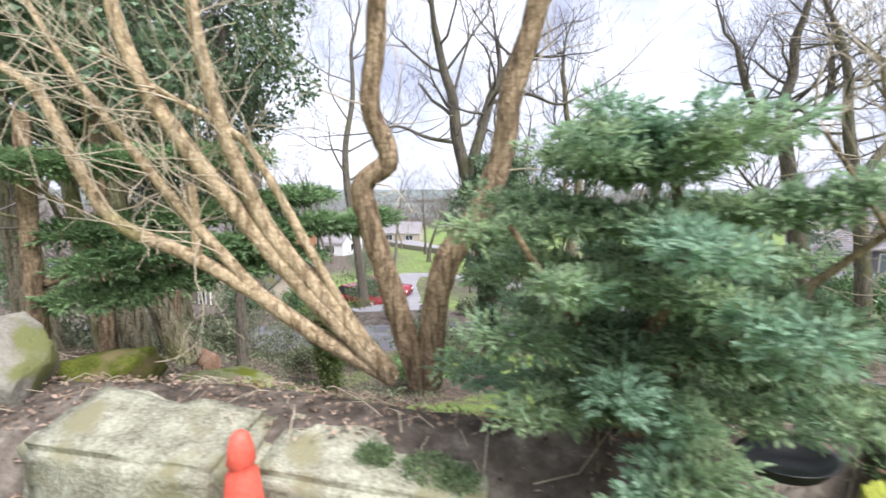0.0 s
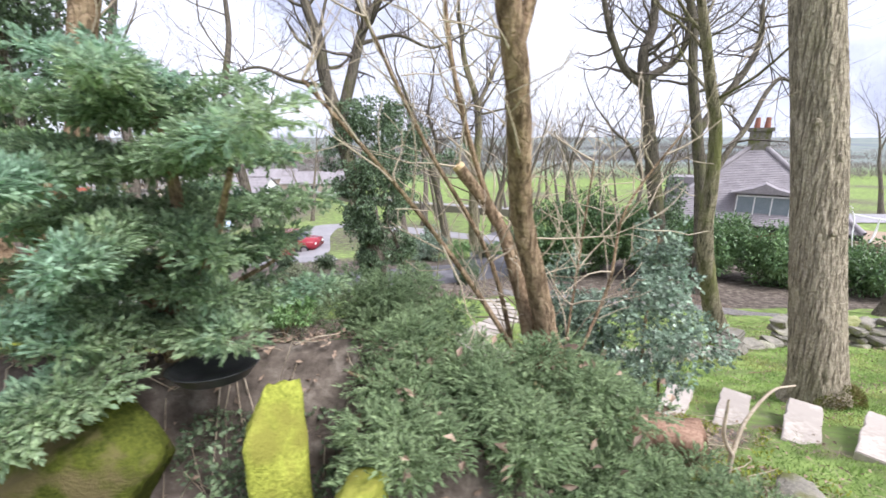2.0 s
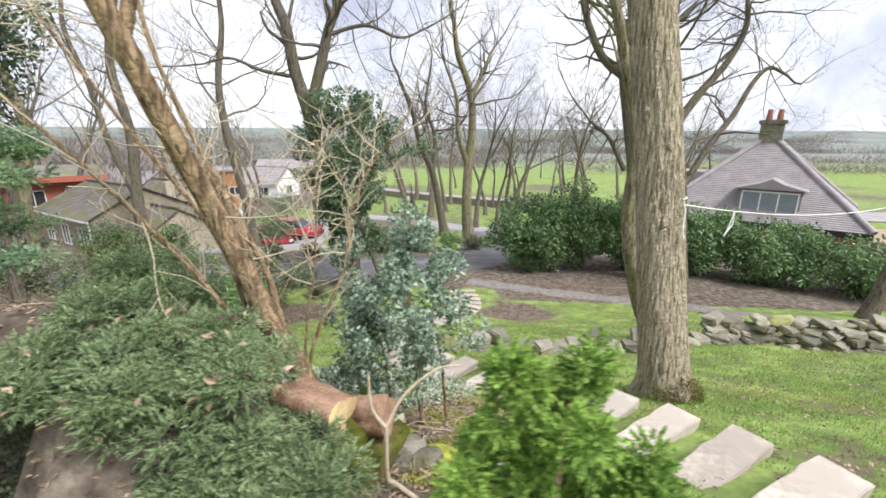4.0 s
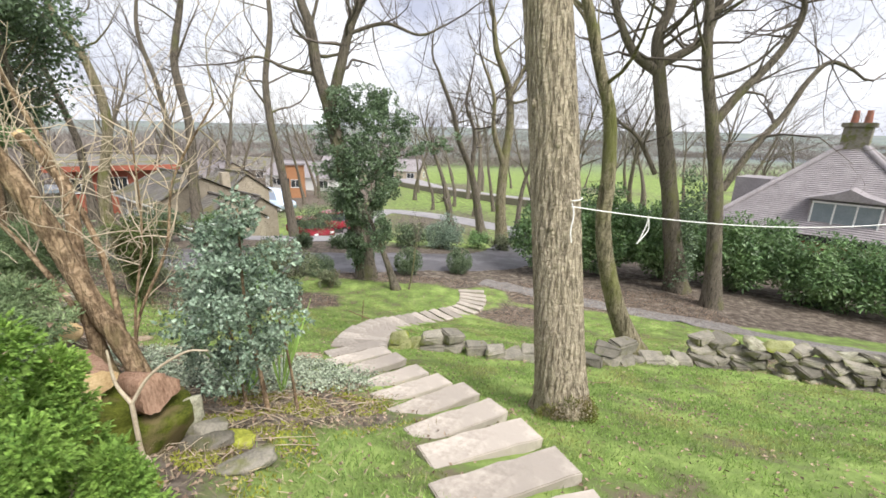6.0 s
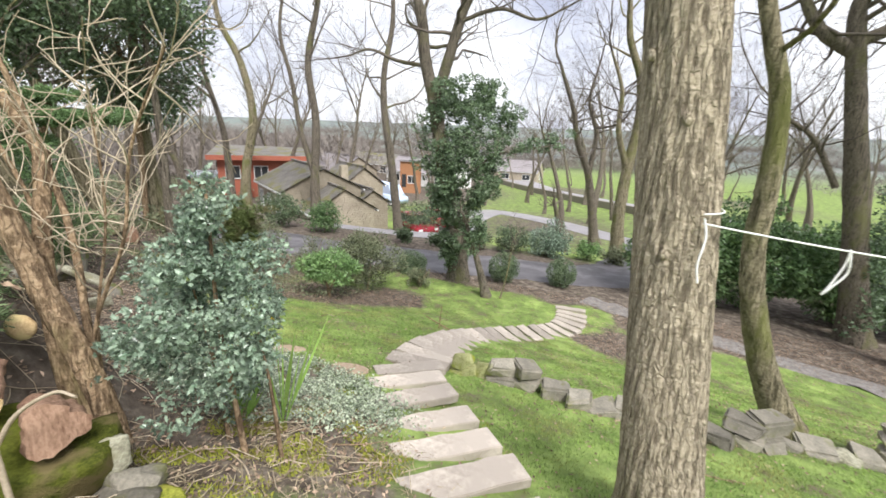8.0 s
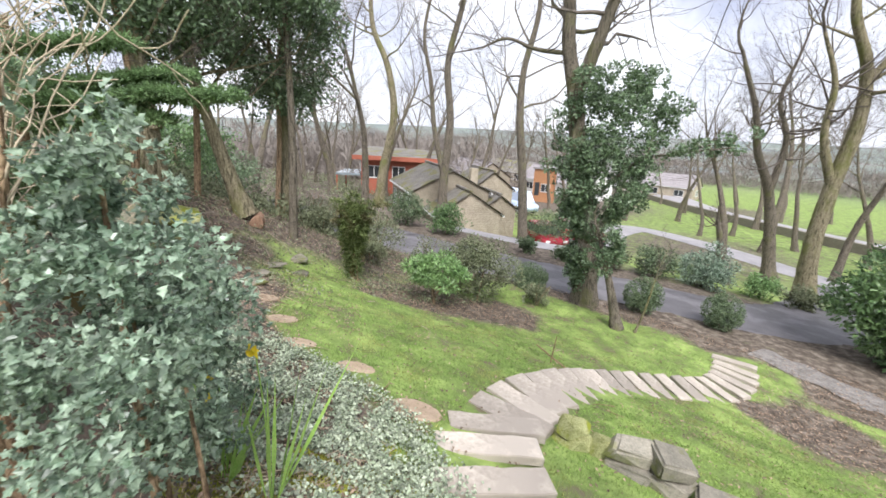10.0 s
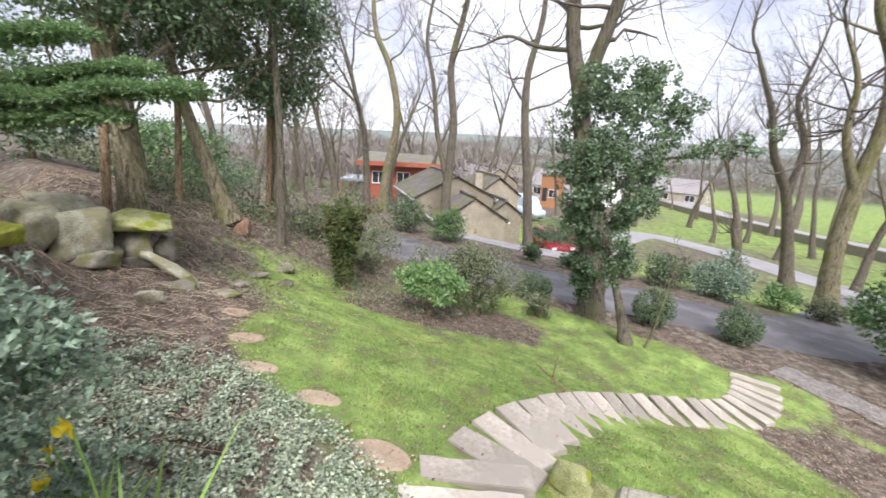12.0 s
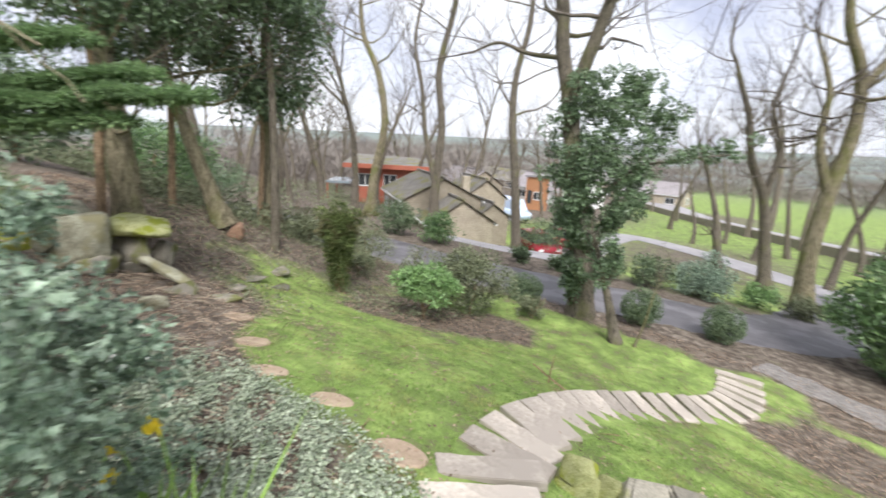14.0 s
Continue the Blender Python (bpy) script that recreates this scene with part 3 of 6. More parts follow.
def oak_trunk():
    """The great oak by the path, with deep upright ridges in its bark."""
    n, m, H, R = 170, 330, 6.6, 0.232
    t = np.linspace(0, 1, m)
    cx = 0.06 + 0.02 * np.sin(t * 4) - 0.105 * t * H
    cy = 0.02 * np.sin(t * 5 + 1) + 0.145 * t * H
    V = np.zeros((m, n, 3))
    for a in range(m):
        z = t[a] * H
        for b in range(n):
            g = 2 * math.pi * b / n
            c, s = math.cos(g), math.sin(g)
            wob = noise.noise(Vector((c * 1.3, s * 1.3, z * 0.5))) * 0.02
            ridge = 1 - 2.4 * abs(noise.noise(Vector((c * 6 + 0.3 * noise.noise(Vector((c * 3, s * 3, z * 6))), s * 6, z * 2.2))))
            crack = abs(noise.noise(Vector((c * 9, s * 9, z * 9 + 9))))
            flare = 0.085 * math.exp(-z / 0.16) * (1 + 0.5 * math.sin(3 * g + 1)) + 0.02 * math.exp(-z / 0.8)
            r = R * (1 - 0.13 * t[a]) + wob + flare + 0.009 * ridge + 0.012 * min(crack, 0.4) - 0.006
            V[a, b] = (cx[a] + r * c, cy[a] + r * s, z)
    i, j = np.meshgrid(np.arange(m - 1), np.arange(n), indexing="ij")
    k = (j + 1) % n
    F = np.stack([i * n + j, i * n + k, (i + 1) * n + k, (i + 1) * n + j], -1).reshape(-1, 4)
    oak = thing("oak_tree", (6.53, 2.98, h(6.53, 2.98) - 0.05), "tall oak with deeply ridged bark and a mossy foot", "tree")
    piece("trunk", arrays("trunk", V.reshape(-1, 3), F, OAK), oak)
    P, D = in_blobs(5200, [(0.08, -0.2, 0.12, 0.2, 0.11, 0.24), (-0.1, -0.2, 0.1, 0.15, 0.1, 0.16), (0.24, -0.1, 0.1, 0.1, 0.14, 0.2)], 0.6)
    v, f = leaf_cards(P, D + [0, 0, 0.5], np.random.normal(0, 1, P.shape), 0.022, 0.012)
    piece("moss", arrays("moss", v, f, OAKMOSS), oak, "cushion of dark green moss", "stuff")
    for z, g, r in ((2.62, -1.5, 0.034), (1.9, -1.9, 0.028), (2.95, -2.4, 0.032)):
        bm = bmesh.new()
        bmesh.ops.create_icosphere(bm, subdivisions=2, radius=r)
        for w in bm.verts:
            w.co *= 1 + 0.3 * noise.noise(w.co * 30)
        for w in bm.verts:
            w.co.y *= 0.4
            w.co.z *= 1.15
        part("knot", bm, OAK, oak, "healed branch scar", True, pose(0.06 - 0.105 * z + 0.226 * math.cos(g), 0.145 * z + 0.226 * math.sin(g), z, 0, 0, math.degrees(g) + 90))
    rng = np.random.default_rng(5)
    out = {k: [] for k in range(6)}
    for k in range(7):
        a = k * 0.9 + 0.4
        grow(out, rng, np.array([-0.49, 0.78, 5.2 + 0.2 * k]), unit(np.array([math.cos(a), math.sin(a), 0.7])), 4.5, 0.1, 1, 4)
    for pts, rad in out[1]:
        piece("limb", arrays("limb", *tube(pts, rad, 7), OAK), oak)
    piece("twig_mass", arrays("twig_mass", *joined([tube(p, q, 3) for k in (2, 3, 4) for p, q in out[k]]), FARBARK), oak, "fine leafless twigs", "stuff")
    return oak


oak_trunk()

# mossy tree at the rockery, kinked near its foot
bare_tree((8.7, 6.5), "leaning mossy tree rising from the rockery", 9, 0.17, 11, [(0.03, 0, 0.1), (-0.39, -0.04, 0.92), (-0.68, -0.08, 1.74), (-0.85, -0.1, 2.52), (-0.87, -0.1, 3.43), (-0.97, -0.11, 4.28), (-1.19, -0.14, 4.91), (-1.49, -0.17, 5.8), (-1.64, -0.19, 6.21)], bark=MOSSBARK, first=0.7)
# forked tree before the hedge, with a long limb swept outwards
bare_tree((14.16, 13.45), "forked tree with a swept limb before the hedge", 11, 0.26, 12, [(-0, -0, 0.05), (-0.32, -0.04, 2.12), (-0.69, -0.08, 4.29), (-1.21, -0.14, 6.2), (-1.7, -0.2, 7.95), (-1.9, -0.22, 9.38), (-2.32, -0.27, 10.45)],
          [([(-1.08, -0.12, 6.2), (-0.46, -0.05, 7.08), (0.42, 0.05, 8.08), (0.91, 0.1, 9.16), (0.75, 0.09, 10.25)], 0.15, 0.07), ([(-0.45, -0.05, 4.12), (0.28, 0.03, 5.42), (1.03, 0.12, 6.41), (1.56, 0.18, 7.43), (2.12, 0.24, 7.97), (2.91, 0.33, 7.77)], 0.12, 0.05)], bark=BARK, first=0.6)
bare_tree((13.68, 14.99), "dark ivied tree forking high above the hedge", 12, 0.33, 13, [(0, 0, 0.05), (-0.53, -0.06, 2.32), (-1.12, -0.13, 4.7), (-1.51, -0.17, 6.17), (-1.95, -0.22, 7.9), (-2.13, -0.24, 8.89), (-1.87, -0.22, 9.84), (-1.94, -0.22, 11.05)],
          [([(-1.94, -0.22, 7.82), (-2.85, -0.33, 8.38), (-3.55, -0.41, 9.49), (-4, -0.46, 10.71)], 0.18, 0.08), ([(-1.93, -0.22, 8.07), (-0.77, -0.09, 8.72), (-0.34, -0.04, 9.57), (-0.49, -0.06, 10.64)], 0.16, 0.06), ([(-1.53, -0.18, 4.49), (-2.31, -0.26, 5.7), (-3.05, -0.35, 6.22), (-3.49, -0.4, 6.66)], 0.09, 0.03)], bark=BARK, first=0.6)
# the ivied tree by the drive
bare_tree((1.86, 14.1), "tall tree smothered in ivy at the drive", 13, 0.30, 14, [(-0.01, -0, 0.02), (-0.15, -0.02, 1.94), (-0.75, -0.09, 4.37), (-1.08, -0.12, 6.06), (-1.41, -0.16, 7.3), (-1.55, -0.18, 8.49), (-1.86, -0.21, 9.47), (-2.14, -0.25, 10.71)],
          [([(-1.04, -0.12, 6.06), (-0.66, -0.08, 7.32), (-0.26, -0.03, 8.69), (0.3, 0.03, 9.68), (0.83, 0.1, 10.77)], 0.2, 0.09), ([(-1.42, -0.16, 7.13), (-2.35, -0.27, 7.28), (-3.26, -0.37, 7.61), (-4.03, -0.46, 7.42)], 0.07, 0.03), ([(-0.45, -0.05, 8.35), (0.83, 0.1, 8.72), (1.93, 0.22, 8.41), (2.83, 0.33, 8.76)], 0.07, 0.03)], bark=BARK, first=0.6)
bare_tree((3.18, 12.9), "short thin mossy stem leaning out of the lawn", 3, 0.13, 15, [(-0.01, -0, 0.04), (-0.3, -0.03, 1.06), (-0.59, -0.07, 1.86), (-0.77, -0.09, 2.44)], bark=BARK, first=0.6, kids=(5, 4, 3, 2))
bare_tree((3.6, 13.05), "thin bare sapling beside the mossy stem", 3, 0.035, 16, [(0, 0, 0), (0.15, 0, 0.8), (0.25, 0, 1.7)], bark=MOSSBARK, first=0.6, kids=(4, 3, 3, 2))
# stand beyond the drive
bare_tree((-4.25, 21.8), "slender crooked tree before the parking court", 13, 0.25, 21, [(0.1, 0.05, -0.27), (-0.24, -0.13, 3.48), (-0.6, -0.33, 6.36), (-0.63, -0.35, 8.53), (-0.26, -0.15, 10.86), (-0.27, -0.15, 13.03)], bark=BARK, first=0.4)
bare_tree((-9.9, 21.9), "forked woodland tree before the stone cottage", 14, 0.30, 22, [(0.09, 0.05, 0.06), (0.1, 0.05, 2.85), (0.27, 0.15, 6.13), (0.01, 0.01, 9.15), (0.56, 0.31, 12.02), (0.79, 0.44, 13.91)], [([(0, 0, 3.19), (-0.54, -0.3, 5.77), (-0.8, -0.44, 8.22), (-1.21, -0.67, 10.54), (-0.93, -0.51, 12.76)], 0.17, 0.07)], bark=BARK, first=0.5)
bare_tree((-16.5, 22.8), "mossy woodland tree curving beside the cottage", 14, 0.34, 23, [(0.2, 0.11, -0.1), (0.46, 0.25, 2.71), (1.05, 0.59, 6.13), (0.64, 0.35, 9.29), (-0.25, -0.14, 11.58), (-0.47, -0.26, 14.12)], bark=MOSSBARK, first=0.5)
bare_tree((4.86, 23.2), "pollarded trunk beside the drive", 3, 0.24, 24, [(-0, -0, 0.07), (-0.3, -0.2, 1.6), (-0.63, -0.41, 2.77)], bark=BARK, first=0.9, kids=(6, 3, 2, 2))
bare_tree((6.6, 28.5), "bare tree between drive and lane", 12, 0.28, 25, [(-0.02, -0.02, 0.12), (-0.51, -0.34, 2.81), (-0.99, -0.65, 4.79), (-1.73, -1.14, 6.4), (-2.16, -1.42, 8.21), (-2.94, -1.93, 10.17)], [([(-0.89, -0.58, 4.52), (-0.76, -0.5, 6.98), (-1.36, -0.89, 8.76), (-1.07, -0.7, 10.75)], 0.17, 0.06)], bark=BARK, first=0.5)
bare_tree((7.72, 24.2), "dark bare tree leaning over the drive", 13, 0.33, 26, [(-0, -0, 0.05), (-0.22, -0.15, 2.15), (-0.17, -0.11, 4.7), (0.05, 0.03, 7.08), (-0.21, -0.14, 9.08), (-0.93, -0.61, 10.74), (-1.19, -0.78, 12.34)], [([(-0.12, -0.08, 8.49), (0.64, 0.42, 9.88), (1.13, 0.74, 11.02), (1.7, 1.11, 11.77)], 0.14, 0.05), ([(-0.17, -0.11, 4.7), (-0.85, -0.56, 6.62), (-0.96, -0.63, 8.45), (-1.66, -1.09, 10.15)], 0.18, 0.06)], bark=MOSSBARK, first=0.5)
bare_tree((17.8, 9.9), "bare spreading tree on the bank above the path", 9, 0.2, 27, bark=BARK, first=0.3)

STAND = [bare_tree((9.6, 33), "bare winter tree in the rough grass", 13, 0.22, 31, group="bare trees of the wood", first=0.5, kids=(8, 5, 4, 2)),
         bare_tree((3.8, 52), "bare winter tree beside the road", 14, 0.22, 32, group="bare trees of the wood", first=0.5, kids=(8, 5, 4, 2)),
         bare_tree((-22, 29), "bare winter tree behind the cottages", 14, 0.30, 33, group="bare trees of the wood", first=0.5, kids=(8, 5, 4, 2)),
         bare_tree((-26, 22), "straight bare tree in the wood", 15, 0.26, 34, group="bare trees of the wood", first=0.55, kids=(9, 5, 4, 3))]
random.seed(8)
PLACES = [(12, 36), (12.5, 44), (6.4, 42), (8.6, 48), (15, 52), (1.5, 47), (-2, 58), (18, 48), (-9, 62), (-14, 48), (21, 40), (24, 33), (27, 52), (33, 44), (5.5, 62),
          (-18, 38), (-29, 34), (-33, 26), (-25, 46), (-38, 38), (-20, 19), (-30, 18), (-36, 20), (-24, 15.5), (-44, 28), (-17, 60), (-47, 46), (-30, 58), (17, 33), (10.9, 28), (-52, 36),
          (36, 60), (44, 52), (-8, 80), (14, 84), (30, 90), (-30, 90), (50, 80), (-60, 60), (60, 40), (22, 68), (2, 96), (-14, 110), (40, 110), (-50, 100), (-80, 70),
          (-23, 24), (-27, 27), (-31, 30), (-35, 31), (-28, 40), (-34, 46), (-40, 33), (-43, 40), (-21, 33), (-48, 31), (-55, 44), (-38, 54), (-24, 52), (-19, 50), (-15, 56), (-6, 50), (4, 36), (13.5, 40), (16.5, 45), (19, 55), (24, 44), (10, 56), (11, 66), (26, 62), (32, 72), (-3, 70), (-24, 78), (8, 76), (38, 48), (42, 66), (-12, 17.8), (-18, 14.6)]
for k, (x, y) in enumerate(PLACES):
    s = random.uniform(0.75, 1.1)
    s *= 0.8 if y > 80 else 1
    copy_thing(STAND[k % 4], pose(x, y, h(x, y) - 0.1, 0, 0, random.uniform(0, 360)) @ Matrix.Diagonal((s, s, s * random.uniform(0.9, 1.1), 1)))


# ---- evergreen shrubs ----
def leafy(name, at, label, category, blobs, count, leaf, length, width, stems=(), bark=BARK, gap=0.25, freq=3.0, droop=0.0, shell=0.5, outward=1.0, crown="leaves", group="", spread=0.9, shape=None):
    shrub = thing(name, (at[0], at[1], h(*at) - 0.02), label, category, group)
    P, N = in_blobs(count, blobs, shell, gap, freq)
    D = N * outward + np.random.normal(0, spread, P.shape) + np.array([0, 0, droop])
    v, f = (shape or leaf_cards)(P, D, N + np.random.normal(0, 0.5, P.shape) + [0, 0, 0.4], length, width)
    piece(crown, arrays(crown, v, f, leaf, False), shrub, kind="stuff")
    rng = np.random.default_rng(count)
    for pts, r0, r1 in stems:
        p = smooth_path(pts, 5)
        piece("stem", arrays("stem", *tube(p, np.linspace(r0, r1, len(p)), 8, 0.05, rng), bark), shrub)
    return shrub


def holly_leaves(P, D, N, length, width):
    """One spined, wavy leaf at each place."""
    n = len(P)
    D = unit(D)
    S = unit(np.cross(D, N))
    N = np.cross(S, D)
    L = (length * np.random.uniform(0.6, 1.25, n))[:, None]
    W = (width * np.random.uniform(0.8, 1.2, n))[:, None]
    rim = ((0, 0, 0), (0.24, 0.55, 0.28), (0.38, 0.27, 0.08), (0.58, 0.52, 0.26), (0.74, 0.2, 0.05), (1, 0, -0.1), (0.74, -0.2, 0.05), (0.58, -0.52, 0.26), (0.38, -0.27, 0.08), (0.24, -0.55, 0.28))
    V = np.stack([P + D * L * a + S * W * b + N * W * c for a, b, c in rim], 1)
    return V.reshape(-1, 3), np.arange(n * 10).reshape(n, 10)


def lumps(n, cx, cy, cz, rx, ry, rz, size, flat=1.0, seed=0):
    """Many small foliage clumps over a big ellipsoid, as blobs."""
    rng = np.random.default_rng(seed)
    d = unit(rng.normal(0, 1, (n, 3)))
    c = np.array([cx, cy, cz]) + d * np.array([rx, ry, rz]) * rng.uniform(0.45, 1.0, (n, 1))
    s = size * rng.uniform(0.7, 1.35, n)
    return [(*c[i], s[i], s[i], s[i] * flat) for i in range(n)]


def spray_cards(blobs, per, length, width, leaf_dir=0.25):
    """Feathery flat sprays: rows of narrow leaflets fanned along short shoots inside each clump."""
    V = []
    shoots = []
    for x, y, z, rx, ry, rz in blobs:
        n = max(3, int(per * rx * ry * 700))
        d = unit(np.random.normal(0, 1, (n, 3)) * [1, 1, 0.6] + [0, 0, 0.15])
        p = np.array([x, y, z]) + d * np.array([rx, ry, rz]) * np.random.uniform(0.35, 0.95, (n, 1))
        shoots.append(np.hstack([p, d]))
    S = np.vstack(shoots)
    k = 9
    P, D, N = [], [], []
    side = unit(np.cross(S[:, 3:], [0, 0, 1.0]) + np.random.normal(0, 0.25, (len(S), 3)))
    for a in range(k):
        f = a / (k - 1)
        sgn = 1 if a % 2 else -1
        P.append(S[:, :3] + S[:, 3:] * length * 1.5 * f)
        D.append(unit(S[:, 3:] * (0.8 + f) + side * sgn * (1.0 - 0.8 * f) + np.random.normal(0, 0.42, (len(S), 3)) + [0, 0, leaf_dir * (1 - f) - 0.15]))
        N.append(np.tile([0, 0, 1.0], (len(S), 1)) + np.random.normal(0, 0.4, (len(S), 3)))
    return leaf_cards(np.vstack(P), np.vstack(D), np.vstack(N), length, width)


def conifer(name, at, label, blobs, per, leaf, length, width, stems=(), bark=BROWNBARK, crown="foliage"):
    shrub = thing(name, (at[0], at[1], h(*at) - 0.02), label, "shrub")
    v, f = spray_cards(blobs, per, length, width)
    piece(crown, arrays(crown, v, f, leaf, False), shrub, kind="stuff")
    rng = np.random.default_rng(7)
    for pts, r0, r1 in stems:
        p = smooth_path(pts, 5)
        piece("stem", arrays("stem", *tube(p, np.linspace(r0, r1, len(p)), 8, 0.05, rng), bark), shrub)
    return shrub


random.seed(4), np.random.seed(4)
# big layered cypress over the raised bed
pads = []
rng = np.random.default_rng(40)
for tz, reach, n in ((0.2, 0.82, 7), (0.46, 0.74, 7), (0.74, 0.86, 8), (1.0, 0.84, 7), (1.2, 0.58, 6), (1.34, 0.32, 5)):
    for b in range(n):
        a, L, up = 2 * math.pi * (b + rng.uniform(-0.25, 0.25)) / n, reach * rng.uniform(0.75, 1.12), rng.uniform(-0.04, 0.16)
        for s in np.linspace(0.22, 1.0, max(3, int(L / 0.1))):
            q = rng.uniform(0.1, 0.15) * (1.25 - 0.45 * s)
            pads.append((0.12 + L * s * math.cos(a), L * s * math.sin(a) * 0.85, tz + up * s + rng.normal(0, 0.018), q, q, rng.uniform(0.035, 0.055)))
pads += [(0.35 + 0.09 * k, -0.2 - 0.105 * k, 1.02 + 0.022 * k, 0.15 - 0.008 * k, 0.13 - 0.006 * k, 0.05) for k in range(8)] + [(0.1 - 0.05 * k, -0.55 - 0.05 * k, 0.2 - 0.02 * k, 0.2, 0.15, 0.07) for k in range(5)]
conifer("cypress_bush", (0.75, 1.85), "spreading blue-green cypress bush over the raised bed", pads, 5.5, CYPRESS, 0.03, 0.014,
        [([(0.15, 0, 0), (0.12, 0, 0.35), (0.3, -0.05, 0.8), (0.2, 0, 1.4)], 0.05, 0.02), ([(0.12, 0, 0.3), (-0.2, -0.1, 0.6), (-0.5, -0.3, 1.0)], 0.03, 0.012),
         ([(0.15, 0, 0.2), (0.45, -0.2, 0.55), (0.7, -0.5, 1.0)], 0.03, 0.012), ([(0.13, 0, 0.1), (0.35, 0.1, 0.3), (0.7, 0.1, 0.5)], 0.025, 0.01)])
# low juniper mound
juniper = conifer("juniper_mound", (2.4, 1.5), "low dark green juniper mound with dry leaves in it", lumps(46, 0.32, -0.16, 0.14, 0.48, 0.44, 0.2, 0.14, 0.55, 2) + lumps(30, -0.2, 0.25, 0.24, 0.4, 0.4, 0.2, 0.14, 0.6, 3) + lumps(34, -0.3, 0.85, 0.3, 0.5, 0.42, 0.22, 0.15, 0.6, 5) + lumps(22, -0.36, -0.3, 0.16, 0.2, 0.3, 0.14, 0.12, 0.6, 6) + lumps(40, 0.72, -0.5, -0.2, 0.5, 0.32, 0.14, 0.13, 0.6, 4), 6.0, JUNIPER, 0.03, 0.0078,
        [([(0, 0, -0.1), (0.2, 0.1, 0.2), (0.5, 0.2, 0.3)], 0.02, 0.008), ([(0, 0, -0.1), (-0.3, 0, 0.15), (-0.6, 0.1, 0.25)], 0.02, 0.008)])
P, D = in_blobs(130, [(0.2, -0.15, 0.18, 0.7, 0.5, 0.2), (-0.25, -0.35, 0.15, 0.35, 0.3, 0.15)], 0.85)
P = P[P[:, 2] > 0.15]
piece("dead_leaves", arrays("dead_leaves", *leaf_cards(P, np.random.normal(0, 1, P.shape), np.random.normal(0, 0.6, P.shape) + [0, -0.4, 1], 0.055, 0.03, 0.4), DRYLEAF, False), juniper, "curled brown dead leaves", "stuff")
leafy("ivy_mound", (1.5, 1.3), "small-leaved ivy trailing over the bed's edge", "ivy", [(-0.22, 0.02, 0.3, 0.12, 0.1, 0.36), (-0.32, 0.25, 0.5, 0.2, 0.15, 0.2), (0.15, 0.35, 0.5, 0.15, 0.12, 0.1), (0.32, 0.15, 0.25, 0.22, 0.14, 0.2), (0.25, -0.02, 0.02, 0.16, 0.1, 0.16), (0.5, 0.0, 0.08, 0.2, 0.14, 0.16)], 4200, BALLLEAF, 0.03, 0.02, gap=0.1)
leafy("pale_shrub", (1.25, 0.85), "young shrub with pale yellow-green leaves at the walk", "shrub", [(0, 0, 0.22, 0.13, 0.12, 0.16)], 260, RHODO, 0.045, 0.022, [([(0, 0, 0), (0.02, 0, 0.3)], 0.006, 0.003)], gap=0)
# upright bright conifer by the walk
cone = []
for tx, ty, tall, wide in ((-0.12, 0.0, 1.2, 0.16), (0.1, 0.05, 1.14, 0.15), (0.0, -0.14, 1.05, 0.2), (0.22, -0.08, 0.95, 0.15), (-0.26, -0.05, 0.85, 0.15), (0.05, 0.17, 1.0, 0.18), (0.3, 0.08, 0.7, 0.13), (-0.16, 0.2, 0.8, 0.15)):
    for k in range(26):
        z = 0.97 * tall * rng.uniform(0.0, 1.0)
        a, R = rng.uniform(0, 2 * math.pi), wide * (1 - z / tall) ** 0.75
        cone.append((tx + R * math.cos(a), ty + R * math.sin(a), z, 0.06, 0.06, 0.085))
conifer("dwarf_conifer", (4.26, 0.25), "upright bright green dwarf conifer beside the walk", cone, 36, BRIGHTCON, 0.015, 0.0085, [([(0, 0, 0), (0, 0, 0.5), (0.02, 0, 1.0)], 0.03, 0.01)])

# holly beside the steps
leafy("holly_bush", (3.88, 2.28), "glossy dark holly bush beside the steps", "shrub",
      [b for b in lumps(66, -0.05, 0.0, 0.9, 0.5, 0.48, 0.66, 0.14, 0.8, 6) if not (b[0] > -0.3 and b[1] > 0.2)] + lumps(12, 0.05, 0, 1.72, 0.12, 0.12, 0.28, 0.1, 1, 7) + lumps(9, -0.5, 0.45, 0.35, 0.25, 0.2, 0.25, 0.12, 1, 5) + lumps(26, -0.32, 0.36, 0.92, 0.36, 0.2, 0.34, 0.12, 1, 51) + lumps(8, -0.5, 0.33, 1.4, 0.14, 0.08, 0.2, 0.08, 1, 52), 16500, HOLLY, 0.046, 0.025,
      [([(0.1, 0, 0), (0.05, 0, 0.5), (0, 0, 1.0), (0.02, 0, 1.75)], 0.022, 0.008), ([(-0.15, 0.1, 0), (-0.2, 0.1, 0.6), (-0.3, 0.1, 1.1)], 0.015, 0.006), ([(0.3, 0.1, 0), (0.26, 0.1, 0.5), (0.2, 0.1, 0.9)], 0.015, 0.006)], BROWNBARK, 0.45, 6, shape=holly_leaves)
